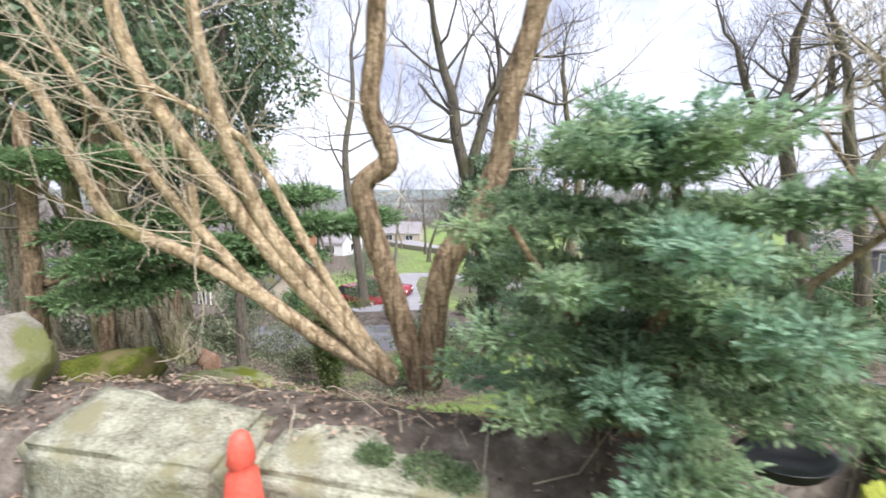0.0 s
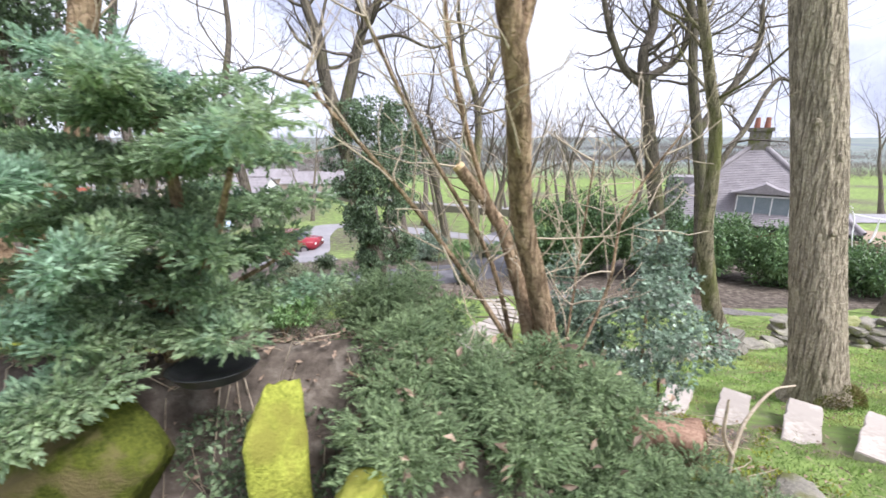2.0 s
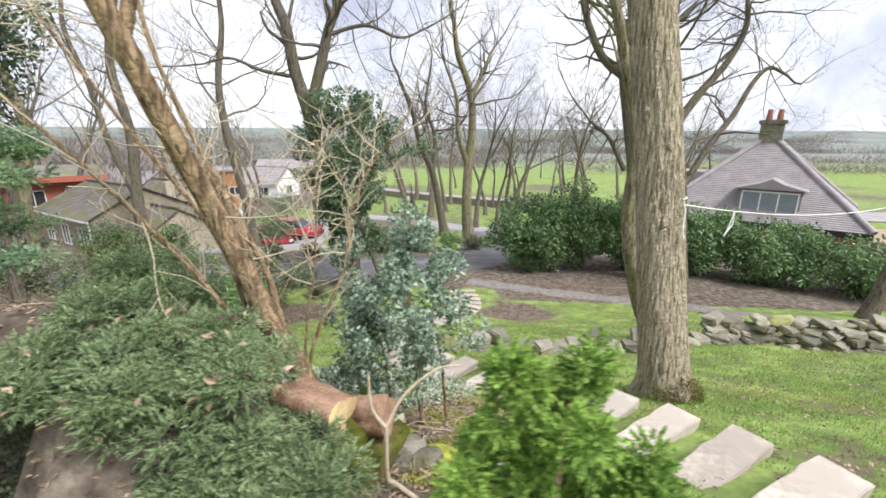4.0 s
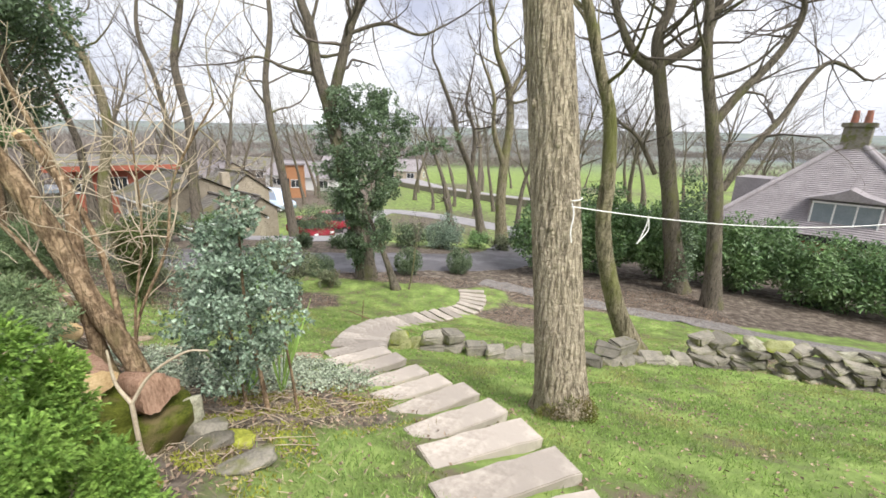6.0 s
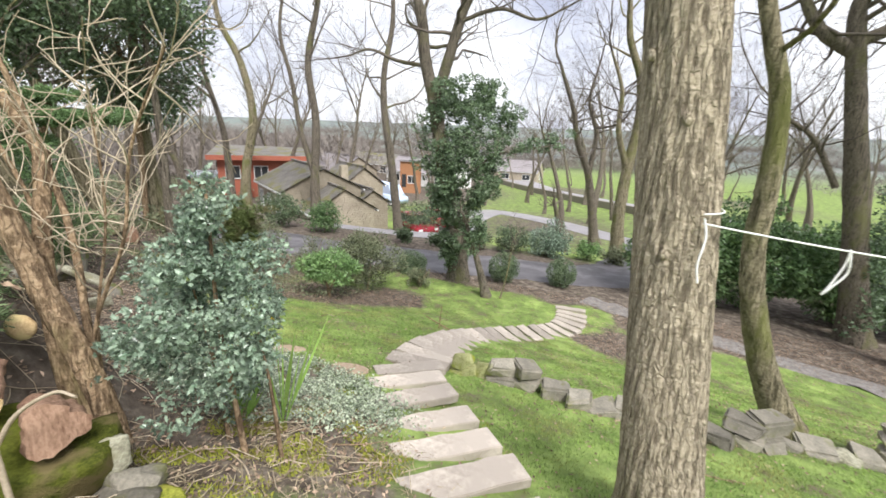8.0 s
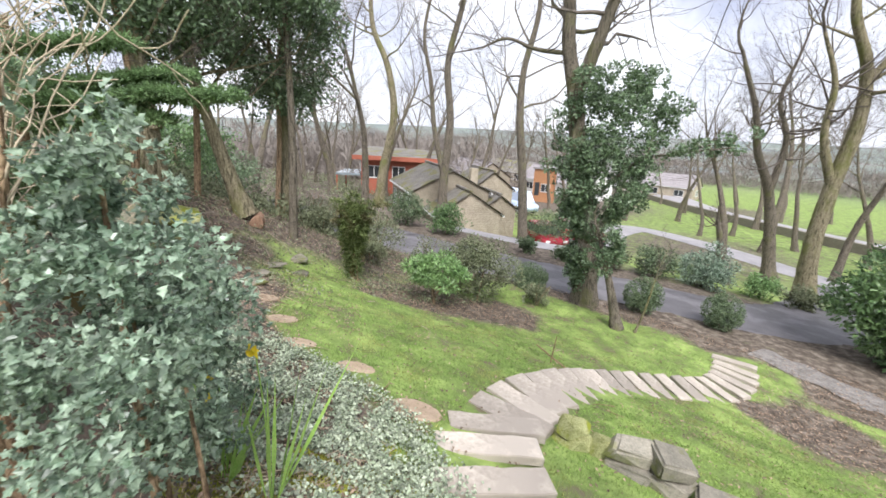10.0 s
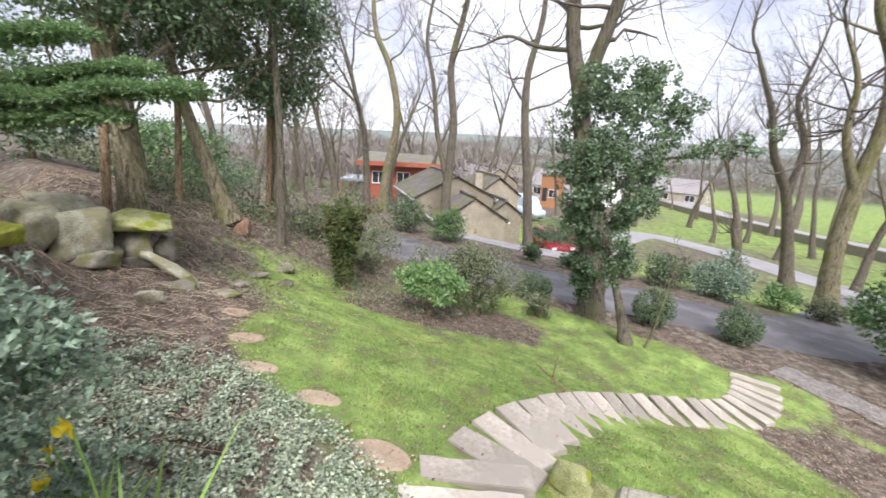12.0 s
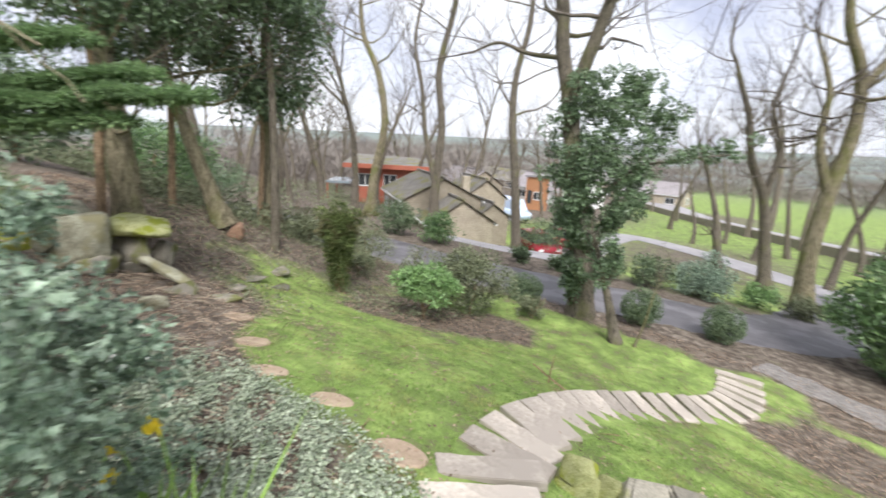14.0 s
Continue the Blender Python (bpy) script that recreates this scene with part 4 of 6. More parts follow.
leafy("rhododendron_bush", (-0.45, 9.6), "light green rhododendron bush in the lawn", "shrub", lumps(38, 0, 0, 0.95, 0.78, 0.62, 0.38, 0.17, 0.7, 8), 4200, RHODO, 0.125, 0.04,
      [([(0, 0, 0), (0.05, 0, 0.3), (0.3, 0.1, 0.8)], 0.03, 0.01), ([(0, 0, 0), (-0.1, 0.1, 0.3), (-0.4, 0, 0.8)], 0.03, 0.01), ([(0, 0, 0), (0, -0.1, 0.4), (0.05, -0.2, 0.9)], 0.025, 0.01)], BROWNBARK, 0.15, 2)
leafy("olive_bush", (-0.25, 11.3), "dull grey-green bush with thin upright shoots", "shrub", lumps(46, 0, 0, 0.95, 1.1, 0.9, 0.85, 0.3, 1, 9), 13000, GREYLEAF, 0.09, 0.03, [([(0, 0, 0), (0.1, 0, 0.6), (0.2, 0, 1.4)], 0.02, 0.008)], BROWNBARK, 0.3, 2)
for k, (x, y, r) in enumerate(((-2.6, 11.9, 0.85), (-4.2, 11.3, 0.95), (-5.6, 12.0, 1.0), (-6.6, 10.6, 0.9), (-8.2, 11.6, 1.05), (-3.6, 10.4, 0.55), (-5.2, 9.8, 0.6), (1.0, 12.6, 0.45))):
    leafy("winter_shrub", (x, y), "straggling olive-brown winter shrub above the drive", "shrub", lumps(26, 0, 0, r * 0.75, r, r * 0.8, r * 0.6, r * 0.28, 1, 90 + k), 3400, GREYLEAF, 0.08, 0.028, [([(0, 0, 0), (0.1, 0, r * 0.7), (0.3, 0.1, r * 1.5)], 0.016, 0.005), ([(0, 0, 0), (-0.15, 0, r * 0.7), (-0.3, 0.1, r * 1.4)], 0.014, 0.005), ([(0, 0, 0), (0, -0.1, r * 0.8), (0.05, -0.1, r * 1.7)], 0.012, 0.004)], BROWNBARK, 0.3, 2, group="winter shrubs above the drive")
# small yew, pinched at the foot
conifer("dwarf_yew", (-2.45, 8.7), "dark column-shaped yew with a pinched foot and ragged top", [(0.02 * math.sin(k), 0, 0.25 + 0.11 * k, 0.2 + 0.018 * k, 0.2 + 0.018 * k, 0.14) for k in range(12)] + lumps(46, 0.0, 0, 1.55, 0.4, 0.36, 0.55, 0.16, 1, 11) + [(0.4, 0.2, 2.02, 0.26, 0.14, 0.06), (0.7, 0.35, 2.04, 0.22, 0.12, 0.05), (0.3, 0.2, 1.8, 0.26, 0.12, 0.05), (-0.4, -0.2, 2.0, 0.2, 0.12, 0.06), (0, 0, 2.15, 0.2, 0.2, 0.12)], 3.4, YEW, 0.045, 0.018,
        [([(0, 0, 0), (0, 0, 0.9)], 0.05, 0.04), ([(-0.12, 0, 0), (-0.1, 0, 0.6)], 0.03, 0.02), ([(0.12, 0.05, 0), (0.1, 0, 0.6)], 0.03, 0.02)])
# clipped balls along the drive
ball = leafy("box_ball", (3.35, 14.75), "clipped dark green box ball beside the drive", "shrub", [(0, 0, 0.55, 0.52, 0.52, 0.52)] + lumps(30, 0, 0, 0.55, 0.44, 0.44, 0.44, 0.14, 1, 12), 9000, BALLLEAF, 0.05, 0.028, [([(0, 0, 0), (0, 0, 0.5)], 0.04, 0.03)], gap=0.1, shell=0.8, group="clipped balls along the drive")
copy_thing(ball, pose(5.3, 15.45, h(5.3, 15.45) - 0.05, 0, 0, 70) @ Matrix.Diagonal((0.95, 0.95, 0.98, 1)))
copy_thing(ball, pose(0.05, 14.0, h(0.05, 14.0) - 0.1, 0, 0, 200) @ Matrix.Diagonal((1.05, 1.0, 0.8, 1)))
# the ivy on the tree by the drive
rngi = np.random.default_rng(13)
cloak = [(-0.05 - 0.03 * k, -0.03, 0.5 + 0.3 * k, 0.33, 0.35, 0.3) for k in range(9)]
for k in range(240):
    z = rngi.uniform(0.8, 6.6)
    R = float(np.interp(z, (0, 1.0, 2.0, 3.0, 4.0, 5.6, 6.6), (0.15, 0.25, 0.55, 0.9, 1.4, 1.55, 0.9))) * rngi.uniform(0.25, 1.0)
    g, q = rngi.uniform(0, 2 * math.pi), rngi.uniform(0.14, 0.34)
    cloak.append((0.05 * z - 0.2 + R * 1.15 * math.cos(g), R * 0.85 * math.sin(g), z, q, q, q * rngi.uniform(0.7, 1.2)))
cloak += [(1.5 + 0.25 * k, 0.3 + 0.1 * k, 4.6 + 0.06 * k + 0.15 * math.sin(3 * k), 0.22, 0.2, 0.17) for k in range(8)]
leafy("ivy_growth", (1.75, 14.1), "thick dark ivy clothing the tree trunk", "ivy", cloak, 60000, IVY, 0.085, 0.062, [([(0.1, 0, 3.4), (0.9, 0.2, 4.3), (1.8, 0.4, 4.6), (2.9, 0.6, 4.8)], 0.05, 0.015)], gap=0.34, freq=2.4)
leafy("ivy_growth", (3.18, 12.9), "ivy tuft on the short leaning stem", "ivy", lumps(14, -0.65, -0.08, 2.1, 0.4, 0.35, 0.6, 0.22, 1, 16), 2800, IVY, 0.075, 0.055, gap=0.25, freq=2)
leafy("ivy_growth", (13.6, 14.9), "ivy climbing the lower trunk before the hedge", "ivy", [(0, -0.1, 0.4 + 0.4 * k, 0.42, 0.42, 0.4) for k in range(11)], 2600, IVY, 0.10, 0.075, gap=0.3, freq=1.6)
# laurel hedge
for k, (x, y, rx, ry, rz, cz, n) in enumerate(((9.4, 16.6, 1.9, 1.4, 1.6, 1.75, 15000), (11.6, 16.6, 1.8, 1.4, 1.7, 2.0, 15000), (14.0, 17.0, 1.9, 1.4, 1.5, 1.8, 14000), (16.5, 15.9, 1.9, 1.5, 1.45, 1.6, 14000), (18.8, 14.2, 1.7, 1.4, 1.25, 1.35, 11000), (21.3, 12.6, 1.7, 1.4, 1.0, 1.1, 8000))):
    leafy("laurel_bush", (x, y), "large dense laurel bush in the hedge", "shrub", lumps(70, 0, 0, cz, rx, ry, rz, 0.45, 0.8, 20 + k), n, LAUREL, 0.17, 0.07, [([(0, 0, 0), (0.1, 0, 1), (0.3, 0, 2)], 0.06, 0.03)], gap=0.12, freq=1.5, droop=-0.2, group="laurels of the hedge")
# shrubs beyond the drive
for k, (x, y, r, n, leaf) in enumerate(((4.3, 20.8, 1.1, 2200, HOLLY), (2.6, 20.2, 0.9, 1500, BALLLEAF), (6.2, 21.3, 0.7, 900, RHODO), (7.4, 21.0, 0.6, 700, GREYLEAF), (1.2, 19.6, 0.6, 800, GREYLEAF), (-0.6, 18.6, 0.5, 700, BALLLEAF), (-2.2, 18.3, 0.5, 700, BALLLEAF), (-6.2, 17.6, 1.0, 1500, LAUREL), (-8.5, 17.3, 1.1, 1600, BALLLEAF), (-4.9, 27, 1.6, 1600, BALLLEAF), (-7.5, 40, 2.2, 1600, BALLLEAF), (8.4, 22.0, 0.5, 600, RHODO))):
    leafy("evergreen_shrub", (x, y), "rounded evergreen shrub in the border beyond the drive", "shrub", lumps(24, 0, 0, r * 0.75, r * 0.8, r * 0.7, r * 0.6, r * 0.35, 0.9, 40 + k), n * 3, leaf, 0.11, 0.05, [([(0, 0, 0), (0, 0, r)], 0.04, 0.02)], gap=0.2, freq=2)

# ---- stones ----
def stone_mesh(name, seed, material, sx=1.0, sy=1.0, sz=1.0, flat=0.6):
    """An angular stone with split faces and softened edges."""
    rng = np.random.default_rng(seed)
    bm = bmesh.new()
    for k in range(16):
        d = rng.uniform(-1, 1, 3)
        d = d / max(abs(d)) * rng.uniform(0.72, 1.0)
        bm.verts.new((d[0] * sx / 2, d[1] * sy / 2, (d[2] * flat + flat) * sz / 2))
    hull = bmesh.ops.convex_hull(bm, input=bm.verts[:])
    bmesh.ops.delete(bm, geom=[v for v in hull["geom_interior"] if isinstance(v, bmesh.types.BMVert)], context="VERTS")
    bmesh.ops.dissolve_limit(bm, angle_limit=0.3, verts=bm.verts[:], edges=bm.edges[:])
    bmesh.ops.bevel(bm, geom=bm.edges[:], offset=0.035 * min(sx, sy, sz), segments=2, affect="EDGES")
    bmesh.ops.triangulate(bm, faces=bm.faces[:])
    me = bpy.data.meshes.new(name)
    bm.to_mesh(me)
    bm.free()
    me.materials.append(material)
    return me


def big_rock(at, size, label, material, seed, turn=0, z=None, tilt=(0, 0), group=""):
    """A boulder with broken faces and a noisy skin."""
    rng = np.random.default_rng(seed)
    bm = bmesh.new()
    for k in range(22):
        d = rng.uniform(-1, 1, 3)
        d = d / max(abs(d)) * rng.uniform(0.75, 1.0)
        bm.verts.new(d * 0.5)
    hull = bmesh.ops.convex_hull(bm, input=bm.verts[:])
    bmesh.ops.delete(bm, geom=[v for v in hull["geom_interior"] if isinstance(v, bmesh.types.BMVert)], context="VERTS")
    bmesh.ops.triangulate(bm, faces=bm.faces[:])
    bmesh.ops.subdivide_edges(bm, edges=bm.edges[:], cuts=5, use_grid_fill=True)
    bmesh.ops.smooth_vert(bm, verts=bm.verts[:], factor=0.18, use_axis_x=True, use_axis_y=True, use_axis_z=True)
    for v in bm.verts:
        v.co += v.co.normalized() * (0.035 * noise.noise(v.co * 5 + Vector((seed, 0, 0))) + 0.02 * noise.noise(v.co * 14) + 0.01 * noise.noise(v.co * 37))
    for v in bm.verts:
        v.co = Vector((v.co.x * size[0], v.co.y * size[1], v.co.z * size[2]))
    me = bpy.data.meshes.new("rock")
    bm.to_mesh(me)
    bm.free()
    me.materials.append(material)
    me.polygons.foreach_set("use_smooth", np.full(len(me.polygons), True))
    ob = new("rock", me)
    zz = (h(*at) + size[2] * 0.36) if z is None else z
    ob.matrix_basis = pose(at[0], at[1], zz, tilt[0], tilt[1], turn)
    return tagged(ob, label, "rock", group)


# raised-bed edging by the start: long pale gritstone blocks
def long_block(at, size, tilt, turn, seed, label):
    """A long split gritstone block: squared, chipped and pitted."""
    bm = bmesh.new()
    bmesh.ops.create_cube(bm, size=1)
    bmesh.ops.bevel(bm, geom=bm.edges[:], offset=0.07, segments=2, affect="EDGES")
    bmesh.ops.triangulate(bm, faces=bm.faces[:])
    bmesh.ops.subdivide_edges(bm, edges=bm.edges[:], cuts=7, use_grid_fill=True)
    for v in bm.verts:
        p = Vector((v.co.x * size[0], v.co.y * size[1], v.co.z * size[2]))
        off = 0.05 * noise.noise(p * 3 + Vector((seed, 0, 0))) + 0.022 * noise.noise(p * 11) + 0.009 * noise.noise(p * 34)
        v.co = p + Vector((v.co.x * 0.6, v.co.y, v.co.z)).normalized() * off
    me = bpy.data.meshes.new("rock")
    bm.to_mesh(me)
    bm.free()
    me.materials.append(LICHEN)
    me.polygons.foreach_set("use_smooth", np.full(len(me.polygons), True))
    ob = new("rock", me)
    ob.matrix_basis = pose(*at, tilt[0], tilt[1], turn)
    return tagged(ob, label, "rock", "edging blocks")


long_block((-1.33, 1.8, 0.35), (1.0, 0.46, 0.44), (6, 3), -7, 3, "long lichened gritstone block edging the bed")
long_block((-0.34, 1.76, 0.22), (1.04, 0.44, 0.48), (6, 7), -5, 9, "long mossy gritstone block edging the bed")
big_rock((-2.5, 2.15), (0.6, 0.5, 0.5), "mossy boulder beside the edging blocks", ROCK, 12, 20)
big_rock((-2.25, 2.75), (0.75, 0.5, 0.45), "green mossy boulder under the shrub", DARKMOSS, 15, 40)
big_rock((-0.9, 3.0), (0.6, 0.4, 0.22), "flat moss-covered rock in the bed", MOSS, 16, 10)
big_rock((0.75, 1.32), (0.75, 0.32, 0.6), "dark mossy upright rock under the cypress", DARKMOSS, 17, 5, 0.3)
big_rock((1.52, 1.27), (0.27, 0.24, 0.72), "tall rock thick with yellow-green moss", MOSS, 18, 15, 0.25)
big_rock((1.86, 0.92), (0.26, 0.24, 0.5), "pointed rock capped with bright moss", MOSS, 21, 60, 0.24)
big_rock((1.16, 2.6), (0.5, 0.4, 0.5), "mossy rock behind the cypress", DARKMOSS, 22, 60)
# moss pads on the block
for x, y, z, r in ((-0.3, 1.68, 0.47, 0.07), (-0.06, 1.65, 0.435, 0.12), (0.06, 1.6, 0.415, 0.08)):
    P, D = in_blobs(1500, [(0, 0, 0, r, r * 0.7, 0.025)], 0.6)
    ob = new("moss_cushion", arrays("moss_cushion", *leaf_cards(P + np.random.normal(0, 0.012, P.shape), D + [0, 0, 0.6], np.random.normal(0, 1, P.shape), 0.018, 0.009), JUNIPER))
    ob.matrix_basis = pose(x, y, z)
    tagged(ob, "soft green moss cushion on the gritstone block", "moss", "moss cushions")

# left bank: stacked slabs
big_rock((-2.89, 3.44), (1.0, 0.8, 1.05), "pale lichened slab leaning on the bank", LICHEN, 31, 35, -0.78, (8, 10), "stacked slabs")
big_rock((-2.58, 4.01), (0.8, 0.7, 0.95), "pale lichened boulder in the rock pile", LICHEN, 32, 60, -0.77, (-8, 6), "stacked slabs")
big_rock((-3.61, 3.99), (1.1, 0.8, 0.7), "lichened boulder at the back of the pile", LICHEN, 38, 15, -0.59, (0, 6), "stacked slabs")
big_rock((-2.58, 4.73), (1.1, 0.75, 0.28), "flat mossy capstone on the rock pile", CAPSTONE, 33, 42, -0.69, (4, 5), "stacked slabs")
big_rock((-2.77, 4.68), (0.75, 0.6, 0.7), "dark boulder under the capstone", ROCK, 34, 50, -1.12, (0, 0))
big_rock((-2.49, 5.05), (0.4, 0.4, 0.5), "block wedged under the capstone", ROCK, 35, 20, -1.17, (0, 0))
big_rock((-1.87, 4.86), (1.05, 0.24, 0.13), "long narrow slab leaning from the rock pile", LICHEN, 36, 42, -1.31, (0, 36))
big_rock((-1.51, 4.81), (0.55, 0.4, 0.3), "low grey stone beside the pile", ROCK, 39, 80, -1.55, (0, 0))
for k, (x, y, zt) in enumerate(((-2.89, 3.44, -0.78 - 0.3), (-2.58, 4.01, -0.77 - 0.3), (-3.61, 3.99, -0.59 - 0.2), (-2.77, 4.68, -1.12 - 0.2))):
    tall = max(0.3, zt - h(x, y) + 0.25)
    big_rock((x, y), (0.9, 0.75, tall), "mossy boulder at the foot of the rock pile", ROCK, 130 + k, 30 * k, zt - tall / 2 + 0.12, group="stones under the pile")
big_rock((-0.6, 4.2), (0.35, 0.14, 0.3), "grey slab end standing in the leaf litter", LICHEN, 37, 70, None, (20, 0))
for k, (x, y, s) in enumerate(((-1.2, 5.35, 0.4), (-1.9, 5.9, 0.4), (-2.6, 6.6, 0.45), (-2.2, 7.0, 0.4), (-3.1, 7.5, 0.5))):
    big_rock((x, y), (s * 1.3, s, 0.12), "flat stone of the rough bank path", ROCK, 50 + k, k * 40, h(x, y) + 0.02, group="bank path stones")

# ---- slab steps ----
def tread_mesh(seed, length, width):
    rng = np.random.default_rng(seed)
    bm = bmesh.new()
    n = 9
    rows = []
    for z in (-0.09, 0.0):
        ring = []
        for a in range(n):
            ring.append((-length / 2 + length * a / (n - 1), -width / 2 + rng.normal(0, 0.006)))
        for a in range(n):
            ring.append((length / 2 - length * a / (n - 1), width / 2 + rng.normal(0, 0.006)))
        ring = [(x + rng.normal(0, 0.006), y) for x, y in ring]
        rows.append([bm.verts.new((x, y, z + rng.normal(0, 0.003))) for x, y in ring])
    m = len(rows[0])
    for a in range(m):
        b = (a + 1) % m
        bm.faces.new((rows[0][a], rows[0][b], rows[1][b], rows[1][a]))
    for a in range(n - 1):
        bm.faces.new((rows[1][a], rows[1][a + 1], rows[1][m - 2 - a], rows[1][m - 1 - a]))
    bm.normal_update()
    bmesh.ops.recalc_face_normals(bm, faces=bm.faces[:])
    edge = [e for e in bm.edges if all(v.co.z > -0.03 for v in e.verts) and any(abs(f.normal.z) < 0.5 for f in e.link_faces) and any(abs(f.normal.z) > 0.5 for f in e.link_faces)]
    bmesh.ops.bevel(bm, geom=edge, offset=0.008, segments=2, affect="EDGES")
    me = bpy.data.meshes.new("slab")
    bm.to_mesh(me)
    bm.free()
    me.materials.append(SLAB)
    return me


steps = thing("path_steps", (0, 0, 0), "curving flight of weathered stone slab steps", "path", kind="structure")
TREADS = [tread_mesh(60 + k, 0.88, 0.3) for k in range(4)]
# centre x, y of each slab and the way along its length (degrees)
FLIGHT = [(5.92, 0.92, 12), (5.88, 1.42, 14), (5.74, 1.90, 18), (5.56, 2.34, 24), (5.34, 2.82, 29), (5.07, 3.26, 33), (4.76, 3.72, 34), (4.42, 4.14, 33), (4.12, 4.60, 30), (3.97, 5.00, 24)]
random.seed(12)
for k, (x, y, a) in enumerate(FLIGHT):
    c, d = 0.4 * math.cos(radians(a + 13)), 0.4 * math.sin(radians(a + 13))
    lie = -math.degrees(math.atan((h(x + c, y + d) - h(x - c, y - d)) / 0.8))
    piece("slab", TREADS[k % 4], steps, m=pose(x, y, h(x, y) + 0.085 + random.uniform(-0.01, 0.01), random.uniform(-2, 2), 0.4 * lie + random.uniform(-1, 1), a + 13 + random.uniform(-2, 2)) @ Matrix.Diagonal((1.04, 0.84, 1, 1)))
CURVE = smooth_path([(x, y, 0) for x, y in ((3.9, 5.4), (3.80, 6.2), (3.82, 7.1), (3.95, 8.1), (4.25, 9.1), (4.75, 10.0), (5.35, 10.75), (5.75, 11.6), (5.85, 12.5), (5.75, 13.5))], 12)[:, :2]
along = np.concatenate([[0], np.cumsum(np.linalg.norm(np.diff(CURVE, axis=0), axis=1))])
s, k = 0.0, 0
while s < along[-1]:
    x, y = np.interp(s, along, CURVE[:, 0]), np.interp(s, along, CURVE[:, 1])
    a = float(np.interp(y, (5.1, 5.5, 6.0, 6.9, 8.0, 9.6, 10.5, 11.1, 12.2, 13.6), (14, -4, -18, -32, -44, -47, -46, -42, -22, 12)))
    piece("slab", TREADS[k % 4], steps, m=pose(x, y, h(x, y) + 0.065 + random.uniform(-0.014, 0.014), random.uniform(-3, 3), random.uniform(-2, 2), a + random.uniform(-3, 3)) @ Matrix.Diagonal((1.0, 0.74 if y > 7.5 else 0.95, 1, 1)))
    s += 0.395 if y > 7.5 else 0.46
    k += 1

# round stepping stones
def step_stone(seed, r):
    rng = np.random.default_rng(seed)
    n = 18
    rr = r * (1 + 0.12 * np.sin(np.arange(n) * 2 * math.pi / n * 2 + seed) + rng.normal(0, 0.03, n))
    P = [(rr[i] * math.cos(2 * math.pi * i / n), rr[i] * 0.85 * math.sin(2 * math.pi * i / n)) for i in range(n)]
    bm = bmesh.new()
    lo = [bm.verts.new((x, y, -0.06)) for x, y in P]
    mid = [bm.verts.new((x, y, 0.012)) for x, y in P]
    top = [bm.verts.new((x * 0.93, y * 0.93, 0.025)) for x, y in P]
    for i in range(n):
        j = (i + 1) % n
        bm.faces.new((lo[i], lo[j], mid[j], mid[i]))
        bm.faces.new((mid[i], mid[j], top[j], top[i]))
    bm.faces.new(top)
    return bm


stones = thing("path_stepping_stones", (0, 0, 0), "row of round sandstone stepping stones in the grass", "path", kind="structure")
for k, (x, y, r) in enumerate(((3.32, 4.55, 0.25), (2.33, 4.66, 0.2), (1.52, 4.48, 0.19), (0.68, 4.78, 0.2), (-0.3, 5.1, 0.2))):
    ax = math.degrees(math.atan((h(x, y + 0.2) - h(x, y - 0.2)) / 0.4))
    ay = -math.degrees(math.atan((h(x + 0.2, y) - h(x - 0.2, y)) / 0.4))
    part("stone", step_stone(k, r), STEPSTONE, stones, m=pose(x, y, h(x, y) - 0.004, ax, ay, 0) @ pose(0, 0, 0, 0, 0, k * 33))

# ---- rockery wall ----
wall = thing("wall_rockery", (0, 0, 0), "low dry stone rockery wall with moss across the lawn", "wall", kind="structure")
def block_mesh(seed, material):
    """A squared walling stone with chipped corners."""
    rng = np.random.default_rng(seed)
    bm = bmesh.new()
    bmesh.ops.create_cube(bm, size=1)
    for v in bm.verts:
        v.co = Vector((v.co.x * 0.38 + rng.normal(0, 0.045), v.co.y * 0.32 + rng.normal(0, 0.04), (v.co.z + 0.5) * 0.25 + rng.normal(0, 0.035)))
    bmesh.ops.bevel(bm, geom=bm.verts[:] + bm.edges[:], offset=0.03, segments=2, affect="EDGES")
    bmesh.ops.triangulate(bm, faces=bm.faces[:])
    for v in bm.verts:
        v.co += Vector(rng.normal(0, 0.008, 3))
    me = bpy.data.meshes.new("stone")
    bm.to_mesh(me)
    bm.free()
    me.materials.append(material)
    return me


STONES = [block_mesh(70 + k, ROCK) for k in range(9)] + [stone_mesh("stone", 90, LICHEN, 0.5, 0.36, 0.36)]
MOSSY = stone_mesh("stone", 95, CAPSTONE, 0.45, 0.34, 0.42)
LINE = smooth_path([(x, y, 0) for x, y in ((4.55, 5.52), (5.0, 5.6), (5.75, 5.52), (6.35, 5.38), (7.0, 5.36), (7.7, 5.42), (8.6, 5.85), (9.4, 6.0), (10.1, 5.95), (10.8, 5.5), (11.6, 5.1), (12.8, 4.8), (14.5, 4.6))], 14)[:, :2]
along = np.concatenate([[0], np.cumsum(np.linalg.norm(np.diff(LINE, axis=0), axis=1))])
random.seed(21)
s = 0.0
